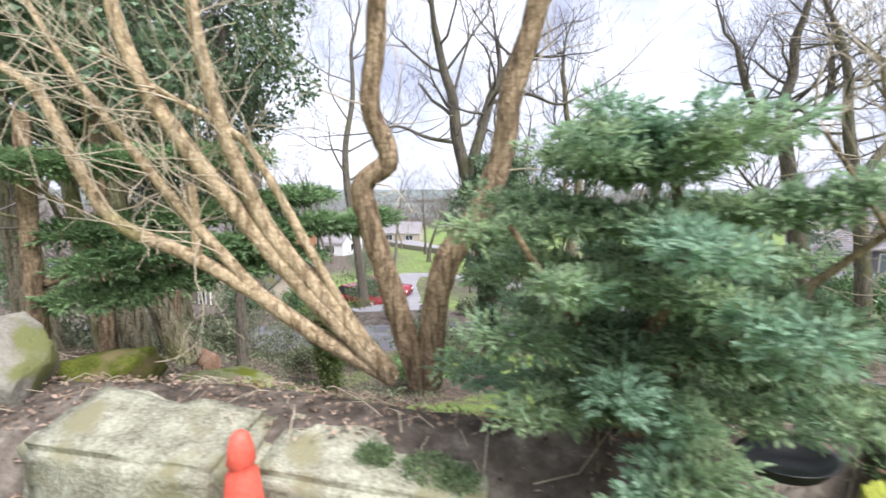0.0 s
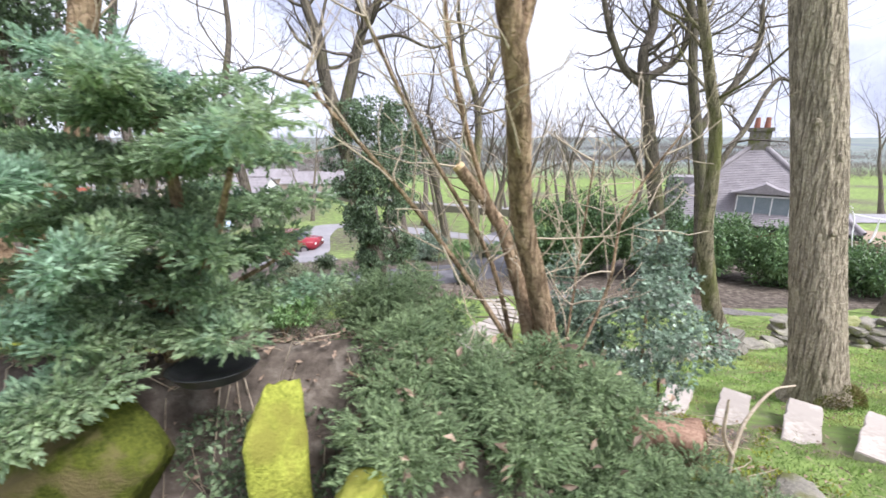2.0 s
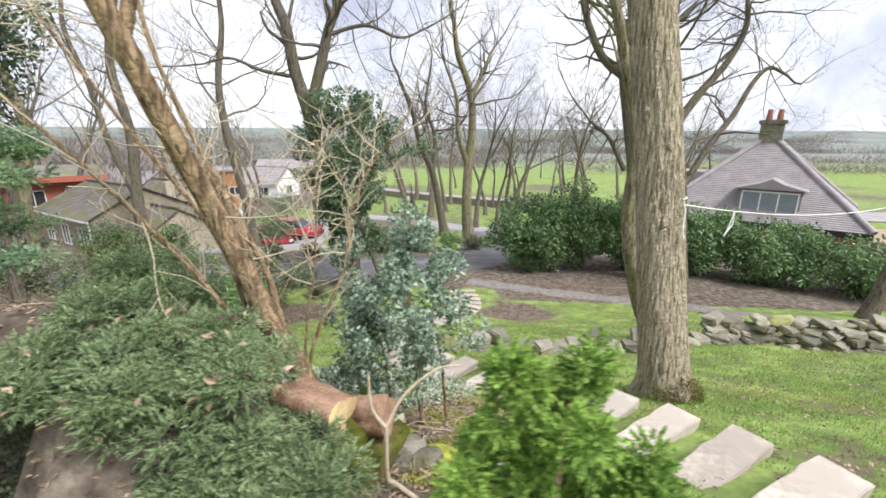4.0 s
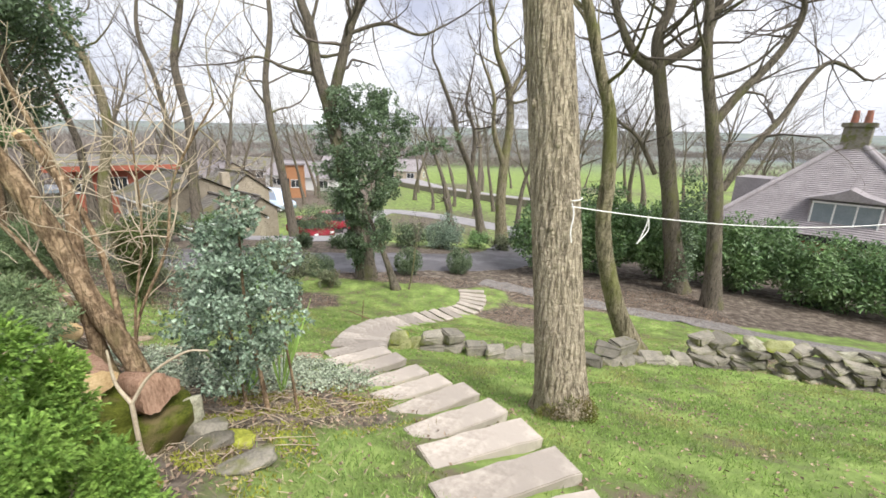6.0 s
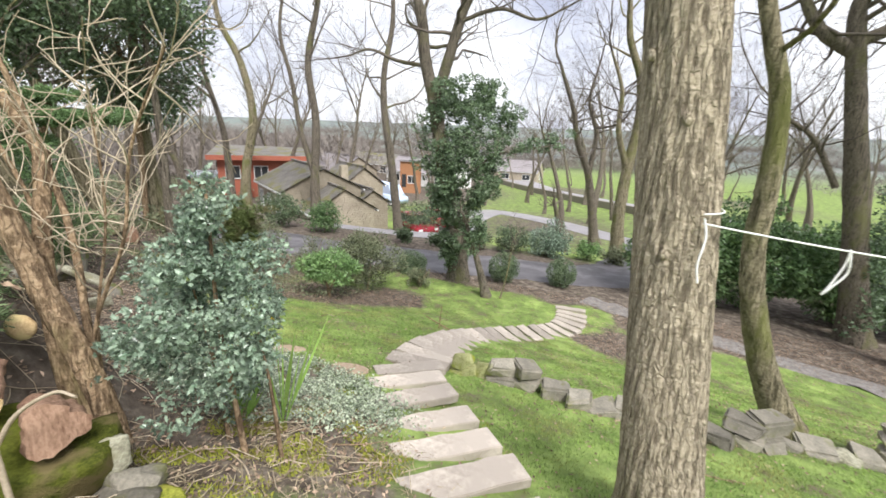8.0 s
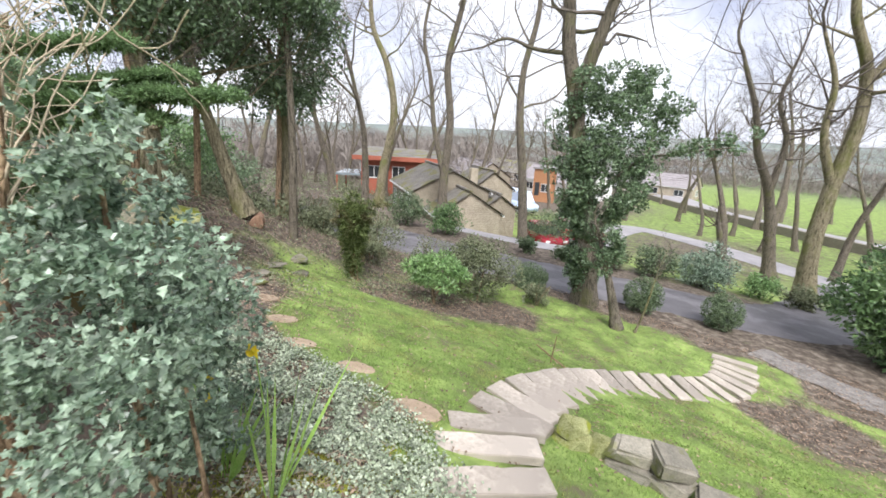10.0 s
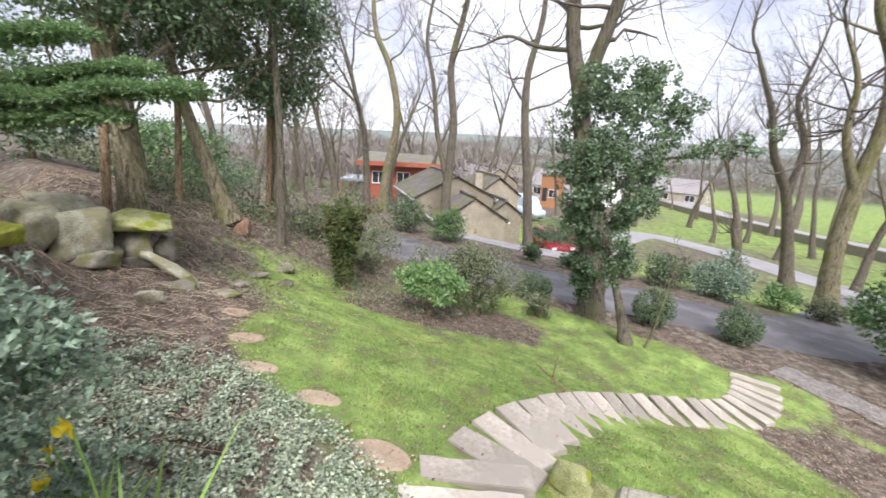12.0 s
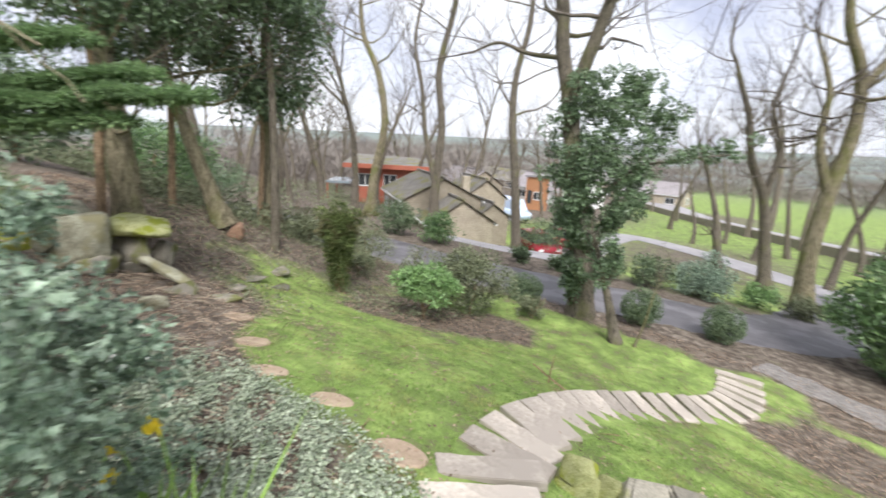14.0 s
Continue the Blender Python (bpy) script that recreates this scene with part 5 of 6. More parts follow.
while s < along[-1]:
    x, y = float(np.interp(s, along, LINE[:, 0])), float(np.interp(s, along, LINE[:, 1]))
    tall = 4 if x > 9.6 else 2 if random.random() < 0.55 else 1
    for c in range(tall):
        w = random.uniform(0.7, 1.25)
        yy = y + random.uniform(-0.05, 0.05) + 0.09 * c
        piece("stone", random.choice(STONES + [MOSSY]) if x > 5.1 else MOSSY, wall, m=pose(x + random.uniform(-0.05, 0.05), yy, h(x, y - 0.1) - 0.07 + (0.12 if x > 9.6 else 0.15) * c, random.uniform(-12, 12), random.uniform(-12, 12), random.uniform(-32, 32)) @ Matrix.Diagonal((w, random.uniform(0.8, 1.2), random.uniform(0.7, 1.15) * (0.55 if tall > 2 else 0.85), 1)))
    s += random.uniform(0.26, 0.36)

# ---- shrubs and stems of the raised bed ----
def stem_clump(at, label, stems, bark, twig, twigs, seed, twig_len=0.7, z=None, category="shrub"):
    rng = np.random.default_rng(seed)
    ob = thing("bare_shrub", (at[0], at[1], (h(*at) if z is None else z) - 0.03), label, category)
    out = {k: [] for k in range(6)}
    for pts, r0, r1 in stems:
        p = smooth_path(pts, 6)
        r = np.linspace(r0, r1, len(p))
        piece("stem", arrays("stem", *tube(p, r, 10, 0.05, rng), bark), ob)
        for k in range(twigs):
            i = rng.integers(len(p) // 3, len(p))
            d = unit(unit(p[min(i + 1, len(p) - 1)] - p[max(i - 1, 0)]) + rng.normal(0, 0.6, 3))
            grow(out, rng, p[i], d, twig_len * rng.uniform(0.5, 1.3), 0.008, 2, 3, 0.05, 0.2, (8, 6, 3, 2))
    if out[2]:
        piece("twig_mass", arrays("twig_mass", *joined([tube(p, np.maximum(np.array(q) * 0.8, 0.0022), 4) for k in (2, 3) for p, q in out[k]]), twig), ob, "pale bare twigs", "stuff")
    return ob


stem_clump((-0.3, 2.5), "many-stemmed bare tan shrub leaning over the bed", [
    ([(0, 0, -0.02), (-0.49, 0, 0.28), (-0.89, 0, 0.57), (-1.25, 0, 0.78), (-1.66, 0, 0.98), (-1.87, 0, 1.35), (-2.02, 0, 1.7), (-2.2, 0, 1.85), (-2.52, 0, 2.07)], 0.055, 0.025), ([(-0.03, 0, 0.02), (-0.61, 0, 0.64), (-0.93, 0, 1.05), (-1.2, 0, 1.41), (-1.43, 0, 1.79), (-1.55, 0, 2.16), (-1.58, 0, 2.54)], 0.065, 0.035), ([(-0.03, 0, 0.02), (-0.47, 0, 0.57), (-0.73, 0, 0.91), (-0.91, 0, 1.31), (-1.04, 0, 1.76), (-1.11, 0, 2.19), (-1.11, 0, 2.59)], 0.06, 0.03), ([(-0.07, 0, 0.02), (-0.69, 0, 0.42), (-1.14, 0, 0.91), (-1.53, 0, 1.41), (-1.84, 0, 1.85), (-2.05, 0, 2.25)], 0.045, 0.016), ([(-0.03, 0, 0.02), (-0.34, 0, 0.5), (-0.72, 0, 1.22), (-0.9, 0, 1.48), (-1.28, 0, 1.7), (-1.64, 0, 1.95)], 0.035, 0.012), ([(-1.18, 0, 0.74), (-1.18, 0, 0.98), (-1.19, 0, 1.2)], 0.03, 0.028)], TANBARK, TWIG, 16, 61, z=0.49)
stem_clump((-0.1, 2.5), "dark upright twin stems beside the tan shrub", [([(-0.04, 0, -0.05), (-0.22, 0, 0.57), (-0.35, 0, 1.02), (-0.37, 0, 1.2), (-0.22, 0, 1.35), (-0.32, 0, 1.64), (-0.28, 0, 2.01), (-0.26, 0, 2.42), (-0.22, 0, 2.82)], 0.075, 0.05), ([(0.01, 0, -0.05), (0.09, 0, 0.64), (0.31, 0, 1.03), (0.44, 0, 1.35), (0.49, 0, 1.7), (0.6, 0, 2.07), (0.7, 0, 2.48), (0.76, 0, 2.82)], 0.085, 0.06)], BROWNBARK, TWIG, 4, 62, z=0.49)
bare_tree((-5.6, 5.6), "mossy trunk at the end of the bed", 7, 0.2, 65, [(0, 0, 0), (-0.14, 0, 1.99), (-0.17, 0, 2.82), (-0.07, 0, 3.96)], bark=MOSSBARK, first=0.6)
leafy("ivy_growth", (-4.5, 5.9), "dark ivy curtain on the old trunk", "ivy", lumps(22, -0.3, 0, 3.9, 0.7, 0.5, 1.2, 0.36, 1, 66), 3000, IVY, 0.07, 0.055, gap=0.2)
# leaning tree with a cut stem
lean = stem_clump((3.15, 1.95), "leaning brown shrub tree with a sawn side stem", [
    ([(0.16, 0.02, -0.95), (0.06, -0.01, -0.37), (-0.15, -0.04, 0.17), (-0.3, -0.08, 0.67), (-0.41, -0.13, 1.02), (-0.5, -0.28, 1.45), (-0.56, -0.38, 1.75), (-0.67, -0.46, 2.15), (-0.8, -0.5, 2.5)], 0.072, 0.05), ([(-0.57, -0.38, 1.75), (-0.5, -0.36, 2.0), (-0.46, -0.36, 2.25), (-0.48, -0.38, 2.5)], 0.035, 0.02), ([(-0.14, 0.0, -0.9), (-0.2, -0.02, -0.33), (-0.28, 0.05, 0.3), (-0.38, 0.18, 0.78), (-0.47, 0.24, 0.98), (-0.69, 0.23, 1.27)], 0.052, 0.036),
    ([(-0.04, 0.06, -0.9), (-0.1, 0.1, -0.2), (-0.25, 0.2, 0.5), (-0.55, 0.25, 1.2), (-0.75, 0.2, 1.9), (-0.8, 0.2, 2.6)], 0.028, 0.01),
    ([(0.0, 0, -0.9), (-0.2, 0, -0.2), (-0.55, 0, 0.45), (-1.0, -0.05, 1.1), (-1.5, -0.1, 1.7)], 0.024, 0.009),
    ([(0.0, 0, -0.9), (0.05, 0.05, -0.1), (0.3, 0.15, 0.5), (0.4, 0.2, 1.0), (0.75, 0.2, 1.5)], 0.014, 0.006), ([(0, 0.05, -0.9), (0, 0.1, -0.1), (0.1, 0.2, 0.6), (0.15, 0.2, 1.3)], 0.012, 0.005),
    ([(-0.1, 0.05, -0.9), (-0.3, 0.1, -0.1), (-0.5, 0.15, 0.7), (-0.9, 0.1, 1.4), (-1.2, 0, 2.0)], 0.02, 0.009)], BROWNBARK, TWIG, 15, 68, 0.6, z=0.19)
bm = bmesh.new()
bmesh.ops.create_cone(bm, cap_ends=True, segments=14, radius1=0.03, radius2=0.028, depth=0.02)
part("cut_end", bm, CUTWOOD, lean, "pale sawn stem end", m=pose(-0.692, 0.23, 1.273, 0, -38, 0) @ Matrix.Scale(1.25, 4))
bm = bmesh.new()
bmesh.ops.create_icosphere(bm, subdivisions=3, radius=0.09)
for v in bm.verts:
    v.co = Vector((v.co.x, v.co.y * 0.45, v.co.z * 0.9)) * (1 + 0.12 * noise.noise(v.co * 25))
part("cut_scar", bm, CUTWOOD, lean, "pale yellow pruning scar", True, pose(-0.3, -0.12, -0.04, 0, 0, 20))


# ---- sawn logs ----
def log(at, r, length, turn, tilt, seed, label):
    rng = np.random.default_rng(seed)
    n, m = 28, 7
    rr = r * (1 + 0.18 * np.sin(np.arange(n) * 2 * math.pi / n * 3 + seed) + rng.normal(0, 0.06, n))
    V = [(length * (i / (m - 1) - 0.5) , rr[j] * (1 + rng.normal(0, 0.05)) * math.cos(2 * math.pi * j / n), rr[j] * (1 + rng.normal(0, 0.02)) * math.sin(2 * math.pi * j / n)) for i in range(m) for j in range(n)]
    F = [(i * n + j, i * n + (j + 1) % n, (i + 1) * n + (j + 1) % n, (i + 1) * n + j) for i in range(m - 1) for j in range(n)]
    ob = thing("log", pose(at[0], at[1], at[2], 0, tilt, turn), label, "log")
    piece("bark", arrays("bark", V, F, REDWOOD), ob)
    for e in (0, m - 1):
        ring = [Vector(V[e * n + j]) for j in range(n)]
        bm = bmesh.new()
        c = bm.verts.new(sum(ring, Vector()) / n + Vector((0.004 if e else -0.004, 0, 0)))
        vs = [bm.verts.new(p) for p in ring]
        for j in range(n):
            bm.faces.new((c, vs[j], vs[(j + 1) % n]) if e else (c, vs[(j + 1) % n], vs[j]))
        part("cut_face", bm, CUTWOOD if e and seed == 1 else REDWOOD, ob, "sawn end grain")
    return ob


log((3.36, 1.36, 0.1), 0.115, 0.34, -28, 6, 1, "short sawn log with reddish split bark")
log((3.62, 1.52, -0.08), 0.115, 0.26, -20, -14, 2, "reddish rotting log lying by the holly")
big_rock((3.3, 1.42), (0.62, 0.48, 0.62), "mossy boulder carrying the sawn log", DARKMOSS, 24, 30, -0.3)
big_rock((3.66, 1.5), (0.52, 0.44, 0.42), "mossy rock under the rotting log", DARKMOSS, 28, 60, -0.4)
big_rock((3.78, 1.66), (0.17, 0.15, 0.24), "pale lichened stone beside the logs", LICHEN, 25, 30, -0.32)
big_rock((3.83, 1.7), (0.3, 0.26, 0.3), "dark stone under the pale one", ROCK, 29, 10, -0.52)
big_rock((4.08, 1.68), (0.26, 0.18, 0.1), "flat stone cushioned with bright moss", MOSS, 26, 15)
big_rock((3.92, 1.58), (0.36, 0.22, 0.1), "flat buff stone in the bed", ROCK, 27, 40)
big_rock((4.3, 1.35), (0.4, 0.25, 0.1), "flat mossy stone edging the bed", ROCK, 30, 25)
log((-4.25, 7.2, h(-4.25, 7.2) + 0.12), 0.15, 0.5, -35, 0, 4, "short hollow log at the foot of a tree")
# forked pale branch stuck in the ground
fork = thing("fallen_branch", (3.74, 1.28, h(3.74, 1.28)), "pale forked dead branch standing in the bed", "branch")
for pts, r0, r1 in (([(0.5, -0.35, 0.0), (0.25, -0.2, 0.05), (0.05, -0.02, 0.06), (0, 0, 0.1), (0, 0, 0.42)], 0.014, 0.013), ([(0, 0, 0.42), (-0.07, 0, 0.55), (-0.08, 0, 0.75)], 0.012, 0.006), ([(0, 0, 0.42), (0.1, 0.05, 0.58), (0.28, 0.1, 0.7), (0.42, 0.1, 0.72)], 0.011, 0.005)):
    p = smooth_path(pts, 6)
    piece("branch", arrays("branch", *tube(p, np.linspace(r0, r1, len(p)), 8), TWIG), fork)

# ---- cone, tray ----
cone_ob = thing("traffic_cone", (-0.74, 1.42, 0.345), "small faded red plastic cone against the stone edging", "cone")
bm = bmesh.new()
rings = [[bm.verts.new((r * math.cos(a * math.pi / 12), r * math.sin(a * math.pi / 12), z)) for a in range(24)] for z, r in ((0.03, 0.08), (0.12, 0.07), (0.24, 0.056), (0.255, 0.044), (0.275, 0.044), (0.285, 0.052), (0.34, 0.044), (0.385, 0.032), (0.4, 0.016))]
for lo, hi in zip(rings, rings[1:]):
    for a in range(24):
        bm.faces.new((lo[a], lo[(a + 1) % 24], hi[(a + 1) % 24], hi[a]))
bm.faces.new(rings[-1])
part("body", bm, REDPLASTIC, cone_ob, smooth=True)
part("base", box(-0.09, 0.09, -0.09, 0.09, 0, 0.03, 0.008), REDPLASTIC, cone_ob)
tray = thing("plastic_tray", (1.26, 1.42, 0.6), "shallow black plastic tray lying on the rocks", "tray", turn=8)
bm = bmesh.new()
rings = []
for z, r in ((0, 0.12), (0.045, 0.15), (0.055, 0.16), (0.05, 0.145), (0.012, 0.115)):
    rings.append([bm.verts.new((r * 1.15 * math.cos(a * math.pi / 12), r * 0.8 * math.sin(a * math.pi / 12), z)) for a in range(24)])
for q in range(4):
    for a in range(24):
        b = (a + 1) % 24
        bm.faces.new((rings[q][a], rings[q][b], rings[q + 1][b], rings[q + 1][a]))
bm.faces.new(rings[-1])
part("dish", bm, BLACKPLASTIC, tray, smooth=True)

# ---- washing line ----
line = thing("washing_line", (6.53, 2.98, 0.95), "white washing line tied round the oak", "line")
a = np.linspace(-1.15, 2.4, 40)
piece("knot_band", arrays("knot_band", *tube(np.stack([0.234 * np.cos(a) - 0.15, 0.236 * np.sin(a) + 0.29, 0.0 * a], 1), np.full(40, 0.005), 6), ROPE), line)
t = np.linspace(0, 1, 40)
sag = np.stack([-0.05 + 7.75 * t, 0.075 + 3.1 * t, -0.05 - 1.0 * 4 * t * (1 - t) * 0.33 - 0.1 * t], 1)
piece("cord", arrays("cord", *tube(sag, np.full(40, 0.0055), 6), ROPE), line)
p = smooth_path([(-0.05, 0.07, -0.02), (-0.03, 0.05, -0.12), (-0.05, 0.02, -0.26), (-0.035, 0.01, -0.36)], 6)
piece("loose_end", arrays("loose_end", *tube(p, np.full(len(p), 0.006), 6), ROPE), line)
p = smooth_path([(0.75, 0.39, -0.17), (0.74, 0.39, -0.27), (0.69, 0.375, -0.40), (0.67, 0.375, -0.44), (0.72, 0.385, -0.38), (0.77, 0.4, -0.30), (0.75, 0.39, -0.17)], 6)
piece("loop", arrays("loop", *tube(p, np.full(len(p), 0.006), 6), ROPE), line)

# ---- left bank trees with dark evergreen crowns ----
bare_tree((-3.72, 5.05), "thick old yew trunk with a split on the bank", 9, 0.2, 71, [(0, 0, 0), (-0.1, -0.06, 1.0), (-0.12, -0.1, 1.75), (-0.13, -0.14, 2.95), (-0.2, -0.1, 4.4)], bark=MOSSBARK, first=0.5)
bare_tree((-3.98, 4.95), "second stem of the split yew trunk", 8, 0.16, 72, [(0, 0, 0), (-0.22, 0.05, 1.0), (-0.42, 0.1, 2.0), (-0.7, 0.2, 4.4)], bark=MOSSBARK, first=0.6)
bare_tree((-4.67, 6.99), "leaning trunk with a mossy foot on the bank", 9, 0.2, 73, [(0.1, 0.08, 0), (-0.06, -0.14, 0.9), (-0.17, -0.42, 2.0), (-0.29, -0.7, 3.4), (-0.35, -0.8, 4.8)], bark=MOSSBARK, first=0.6)
bare_tree((-5.9, 9.1), "straight trunk at the wood's edge", 10, 0.24, 74, [(0.05, 0, 0), (-0.02, -0.02, 2.3), (-0.02, 0, 4.3), (0.1, 0.1, 6.4)], bark=MOSSBARK, first=0.6)
for k, (x, y, cz, rx, ry, rz, n) in enumerate(((-5.1, 6.2, 4.5, 1.7, 1.5, 1.7, 12000), (-5.7, 8.6, 4.8, 2.0, 1.7, 2.1, 16000), (-3.9, 4.6, 4.4, 1.2, 1.1, 1.2, 5500))):
    leafy("evergreen_tree", (x, y), "dark glossy evergreen crown hanging over the bank", "tree", lumps(60, 0, 0, cz, rx, ry, rz, 0.5, 0.85, 80 + k), n, IVY, 0.12, 0.066, [([(0, 0, 0), (0, 0.2, cz * 0.6), (0, 0, cz)], 0.08, 0.05)], BROWNBARK, 0.2, 1.2)
cedar = [(0.74 * s, 0.67 * s, 0.12 * s + 0.06 * math.sin(5 * s), 0.34, 0.3, 0.07) for s in np.linspace(-1.3, 1.2, 12)] + [(0.74 * s - 0.2, 0.67 * s + 0.2, 0.16 * s + 0.3, 0.34, 0.3, 0.07) for s in np.linspace(-1.4, 0.5, 8)] + [(0.74 * s - 0.1, 0.67 * s - 0.1, 0.1 * s - 0.28, 0.3, 0.26, 0.06) for s in np.linspace(-1.3, 0.4, 7)] + [(0.74 * s - 0.3, 0.67 * s, 0.75 + 0.1 * s, 0.34, 0.3, 0.08) for s in np.linspace(-1.5, 0.0, 6)]
base = 1.22 - h(-1.7, 4.12)
conifer("cypress_bough", (-1.7, 4.12), "feathery conifer boughs over the stacked slabs", [(x, y, z + base, a, b, c) for x, y, z, a, b, c in cedar], 4.5, BOUGH, 0.05, 0.018, [([(-1.5, -1.0, 0), (-1.45, -1.0, 1.4), (-1.4, -0.95, base + 1.0)], 0.1, 0.05), ([(-1.42, -0.97, base - 0.3), (-0.5, -0.4, base - 0.05), (0.8, 0.7, base + 0.1)], 0.035, 0.01)])
leafy("evergreen_tree", (-4.0, 8.0), "dark glossy evergreen crown hanging over the bank", "tree", lumps(60, 0, 0, 6.6, 1.5, 1.4, 1.9, 0.42, 0.85, 85), 13000, IVY, 0.11, 0.06, [([(0, 0, 0), (0, 0.1, 3), (0, 0, 6.6)], 0.12, 0.05)], BARK, 0.25, 1.2)
# dense evergreens closing the bank
for k, (x, y, cz, rx, ry, rz, n) in enumerate(((-9.6, 4.5, 1.5, 1.8, 1.6, 1.5, 7000), (-11.2, 8.0, 1.2, 2.0, 1.8, 1.2, 8000), (-14.5, 10.8, 1.2, 2.2, 1.6, 1.1, 7000))):
    leafy("evergreen_bush", (x, y), "tall dense dark evergreen on the wooded bank", "shrub", lumps(60, 0, 0, cz, rx, ry, rz, 0.5, 0.85, 180 + k), n, (IVY, LAUREL)[k % 2], 0.13, 0.06, [([(0, 0, 0), (0, 0.1, cz)], 0.08, 0.04)], BROWNBARK, 0.2, 1.4)

# ---- houses ----
def roof_slope(name, parent, a, b, c, d, material, courses, thick=0.06):
    """A pitched roof face a-b (eave) to d-c (ridge), in overlapping courses."""
    a, b, c, d = (Vector(p) for p in (a, b, c, d))
    nrm = (b - a).cross(d - a).normalized()
    nrm = nrm if nrm.z > 0 else -nrm
    bm = bmesh.new()
    rows = []
    for k in range(courses):
        for f, t in ((k / courses, thick), ((k + 1) / courses, thick * 0.45)):
            rows.append([bm.verts.new(a.lerp(d, f) + nrm * t), bm.verts.new(b.lerp(c, f) + nrm * t)])
    for lo, hi in zip(rows, rows[1:]):
        bm.faces.new((lo[0], lo[1], hi[1], hi[0]))
    und = [bm.verts.new(q) for q in (a, b, c, d)]
    bm.faces.new(und)
    bm.faces.new((und[0], und[1], rows[0][1], rows[0][0]))
    bm.faces.new((und[3], und[2], rows[-1][1], rows[-1][0]))
    return part(name, bm, material, parent)


def window_unit(parent, m, w, hgt, bars=2, glass=GLASS):
    win = piece("window", None, parent, m=m)
    part("pane", box(-w / 2, w / 2, 0.0, 0.02, -hgt / 2, hgt / 2), glass, win)
    for x0, x1, z0, z1 in ((-w / 2 - 0.06, w / 2 + 0.06, hgt / 2, hgt / 2 + 0.07), (-w / 2 - 0.08, w / 2 + 0.08, -hgt / 2 - 0.09, -hgt / 2), (-w / 2 - 0.06, -w / 2, -hgt / 2, hgt / 2), (w / 2, w / 2 + 0.06, -hgt / 2, hgt / 2)):
        part("frame", box(x0, x1, -0.05, 0.04, z0, z1), WHITE, win)
    for k in range(1, bars):
        x = -w / 2 + w * k / bars
        part("frame", box(x - 0.03, x + 0.03, -0.04, 0.03, -hgt / 2, hgt / 2), WHITE, win)
    return win


def coursed_wall(parent, x0, x1, y, z0, z1, top=None):
    """Stone courses laid on the front of a wall; top(x): height of a gable there."""
    bm = bmesh.new()
    z = z0
    rnd = random.Random(5)
    while z < z1:
        c = rnd.uniform(0.13, 0.2)
        x = x0
        while x < x1:
            w = min(rnd.uniform(0.25, 0.6), x1 - x)
            lim = top(x + w / 2) if top else z1
            if z + c < lim and w > 0.08:
                bmesh.ops.create_cube(bm, size=1, matrix=Matrix.Translation((x + w / 2, y - 0.015 - rnd.uniform(0, 0.01), z + c / 2)) @ Matrix.Diagonal((w - 0.02, 0.05, c - 0.02, 1)))
            x += w
        z += c
    ob = part("stonework", bm, HOUSESTONE, parent)
    return tagged(ob, kind="stuff")


def gable_block(parent, cx, cy, w, l, z0, eave, ridge, wall_mat, roof_mat, courses=9, over=0.2, front=True, stone=True):
    """A block of width w (x) and length l (y), ridge along y; front gable at -y."""
    x0, x1, y0, y1 = cx - w / 2, cx + w / 2, cy - l / 2, cy + l / 2
    V = [(x0, y0, z0), (x1, y0, z0), (x1, y1, z0), (x0, y1, z0), (x0, y0, eave), (x1, y0, eave), (x1, y1, eave), (x0, y1, eave), (cx, y0, ridge), (cx, y1, ridge)]
    part("wall", solid(V, [(0, 1, 5, 8, 4), (2, 3, 7, 9, 6), (0, 4, 7, 3), (1, 2, 6, 5), (4, 8, 9, 7), (5, 6, 9, 8)]), wall_mat, parent)
    dz = (ridge - eave) / (w / 2) * over
    for sx in (-1, 1):
        e = cx + sx * (w / 2 + over)
        roof_slope("roof", parent, (e, y0 - over, eave - dz + 0.02), (e, y1 + over, eave - dz + 0.02), (cx, y1 + over, ridge + 0.02), (cx, y0 - over, ridge + 0.02), roof_mat, courses)
        part("gutter", box(e - 0.06, e + 0.06, y0 - over, y1 + over, eave - dz - 0.1, eave - dz + 0.0), WHITE, parent)
    part("ridge_tiles", box(cx - 0.12, cx + 0.12, y0 - over, y1 + over, ridge + 0.08, ridge + 0.2, 0.04), roof_mat, parent)
    if front and stone:
        coursed_wall(parent, x0, x1, y0 - 0.0, z0, ridge, lambda x: eave + (ridge - eave) * (1 - abs(x - cx) / (w / 2)))


# stone cottage below the drive
cottage = thing("stone_cottage", pose(-13.7, 26.3, -6.75, 0, 0, 55) @ Matrix.Diagonal((0.93, 0.93, 0.95, 1)), "buff stone cottage with mossy tiled roofs and a low wing", "house")
gable_block(cottage, 0, 0, 5.8, 7.2, 0, 4.1, 5.5, HOUSESTONE, ROOFTILE, 26)
gable_block(cottage, 0.4, -5.0, 4.5, 2.8, 0, 3.05, 4.4, HOUSESTONE, ROOFTILE, 20)
gable_block(cottage, 4.6, 2.0, 3.6, 5.0, 0, 3.9, 5.2, HOUSESTONE, ROOFTILE, 20)
gable_block(cottage, 3.6, -2.2, 2.6, 4.0, 0, 3.0, 3.9, HOUSESTONE, ROOFTILE, 14)
part("chimney", box(1.6, 2.15, -3.15, -2.65, 3.5, 5.7, 0.03), HOUSESTONE, cottage)
for k in range(3):
    window_unit(cottage, pose(-2.92, -2.4 + 2.3 * k, 2.9, 0, 0, -90), 0.8, 1.1)
    window_unit(cottage, pose(-2.92, -2.4 + 2.3 * k, 1.0, 0, 0, -90), 0.8, 1.1)
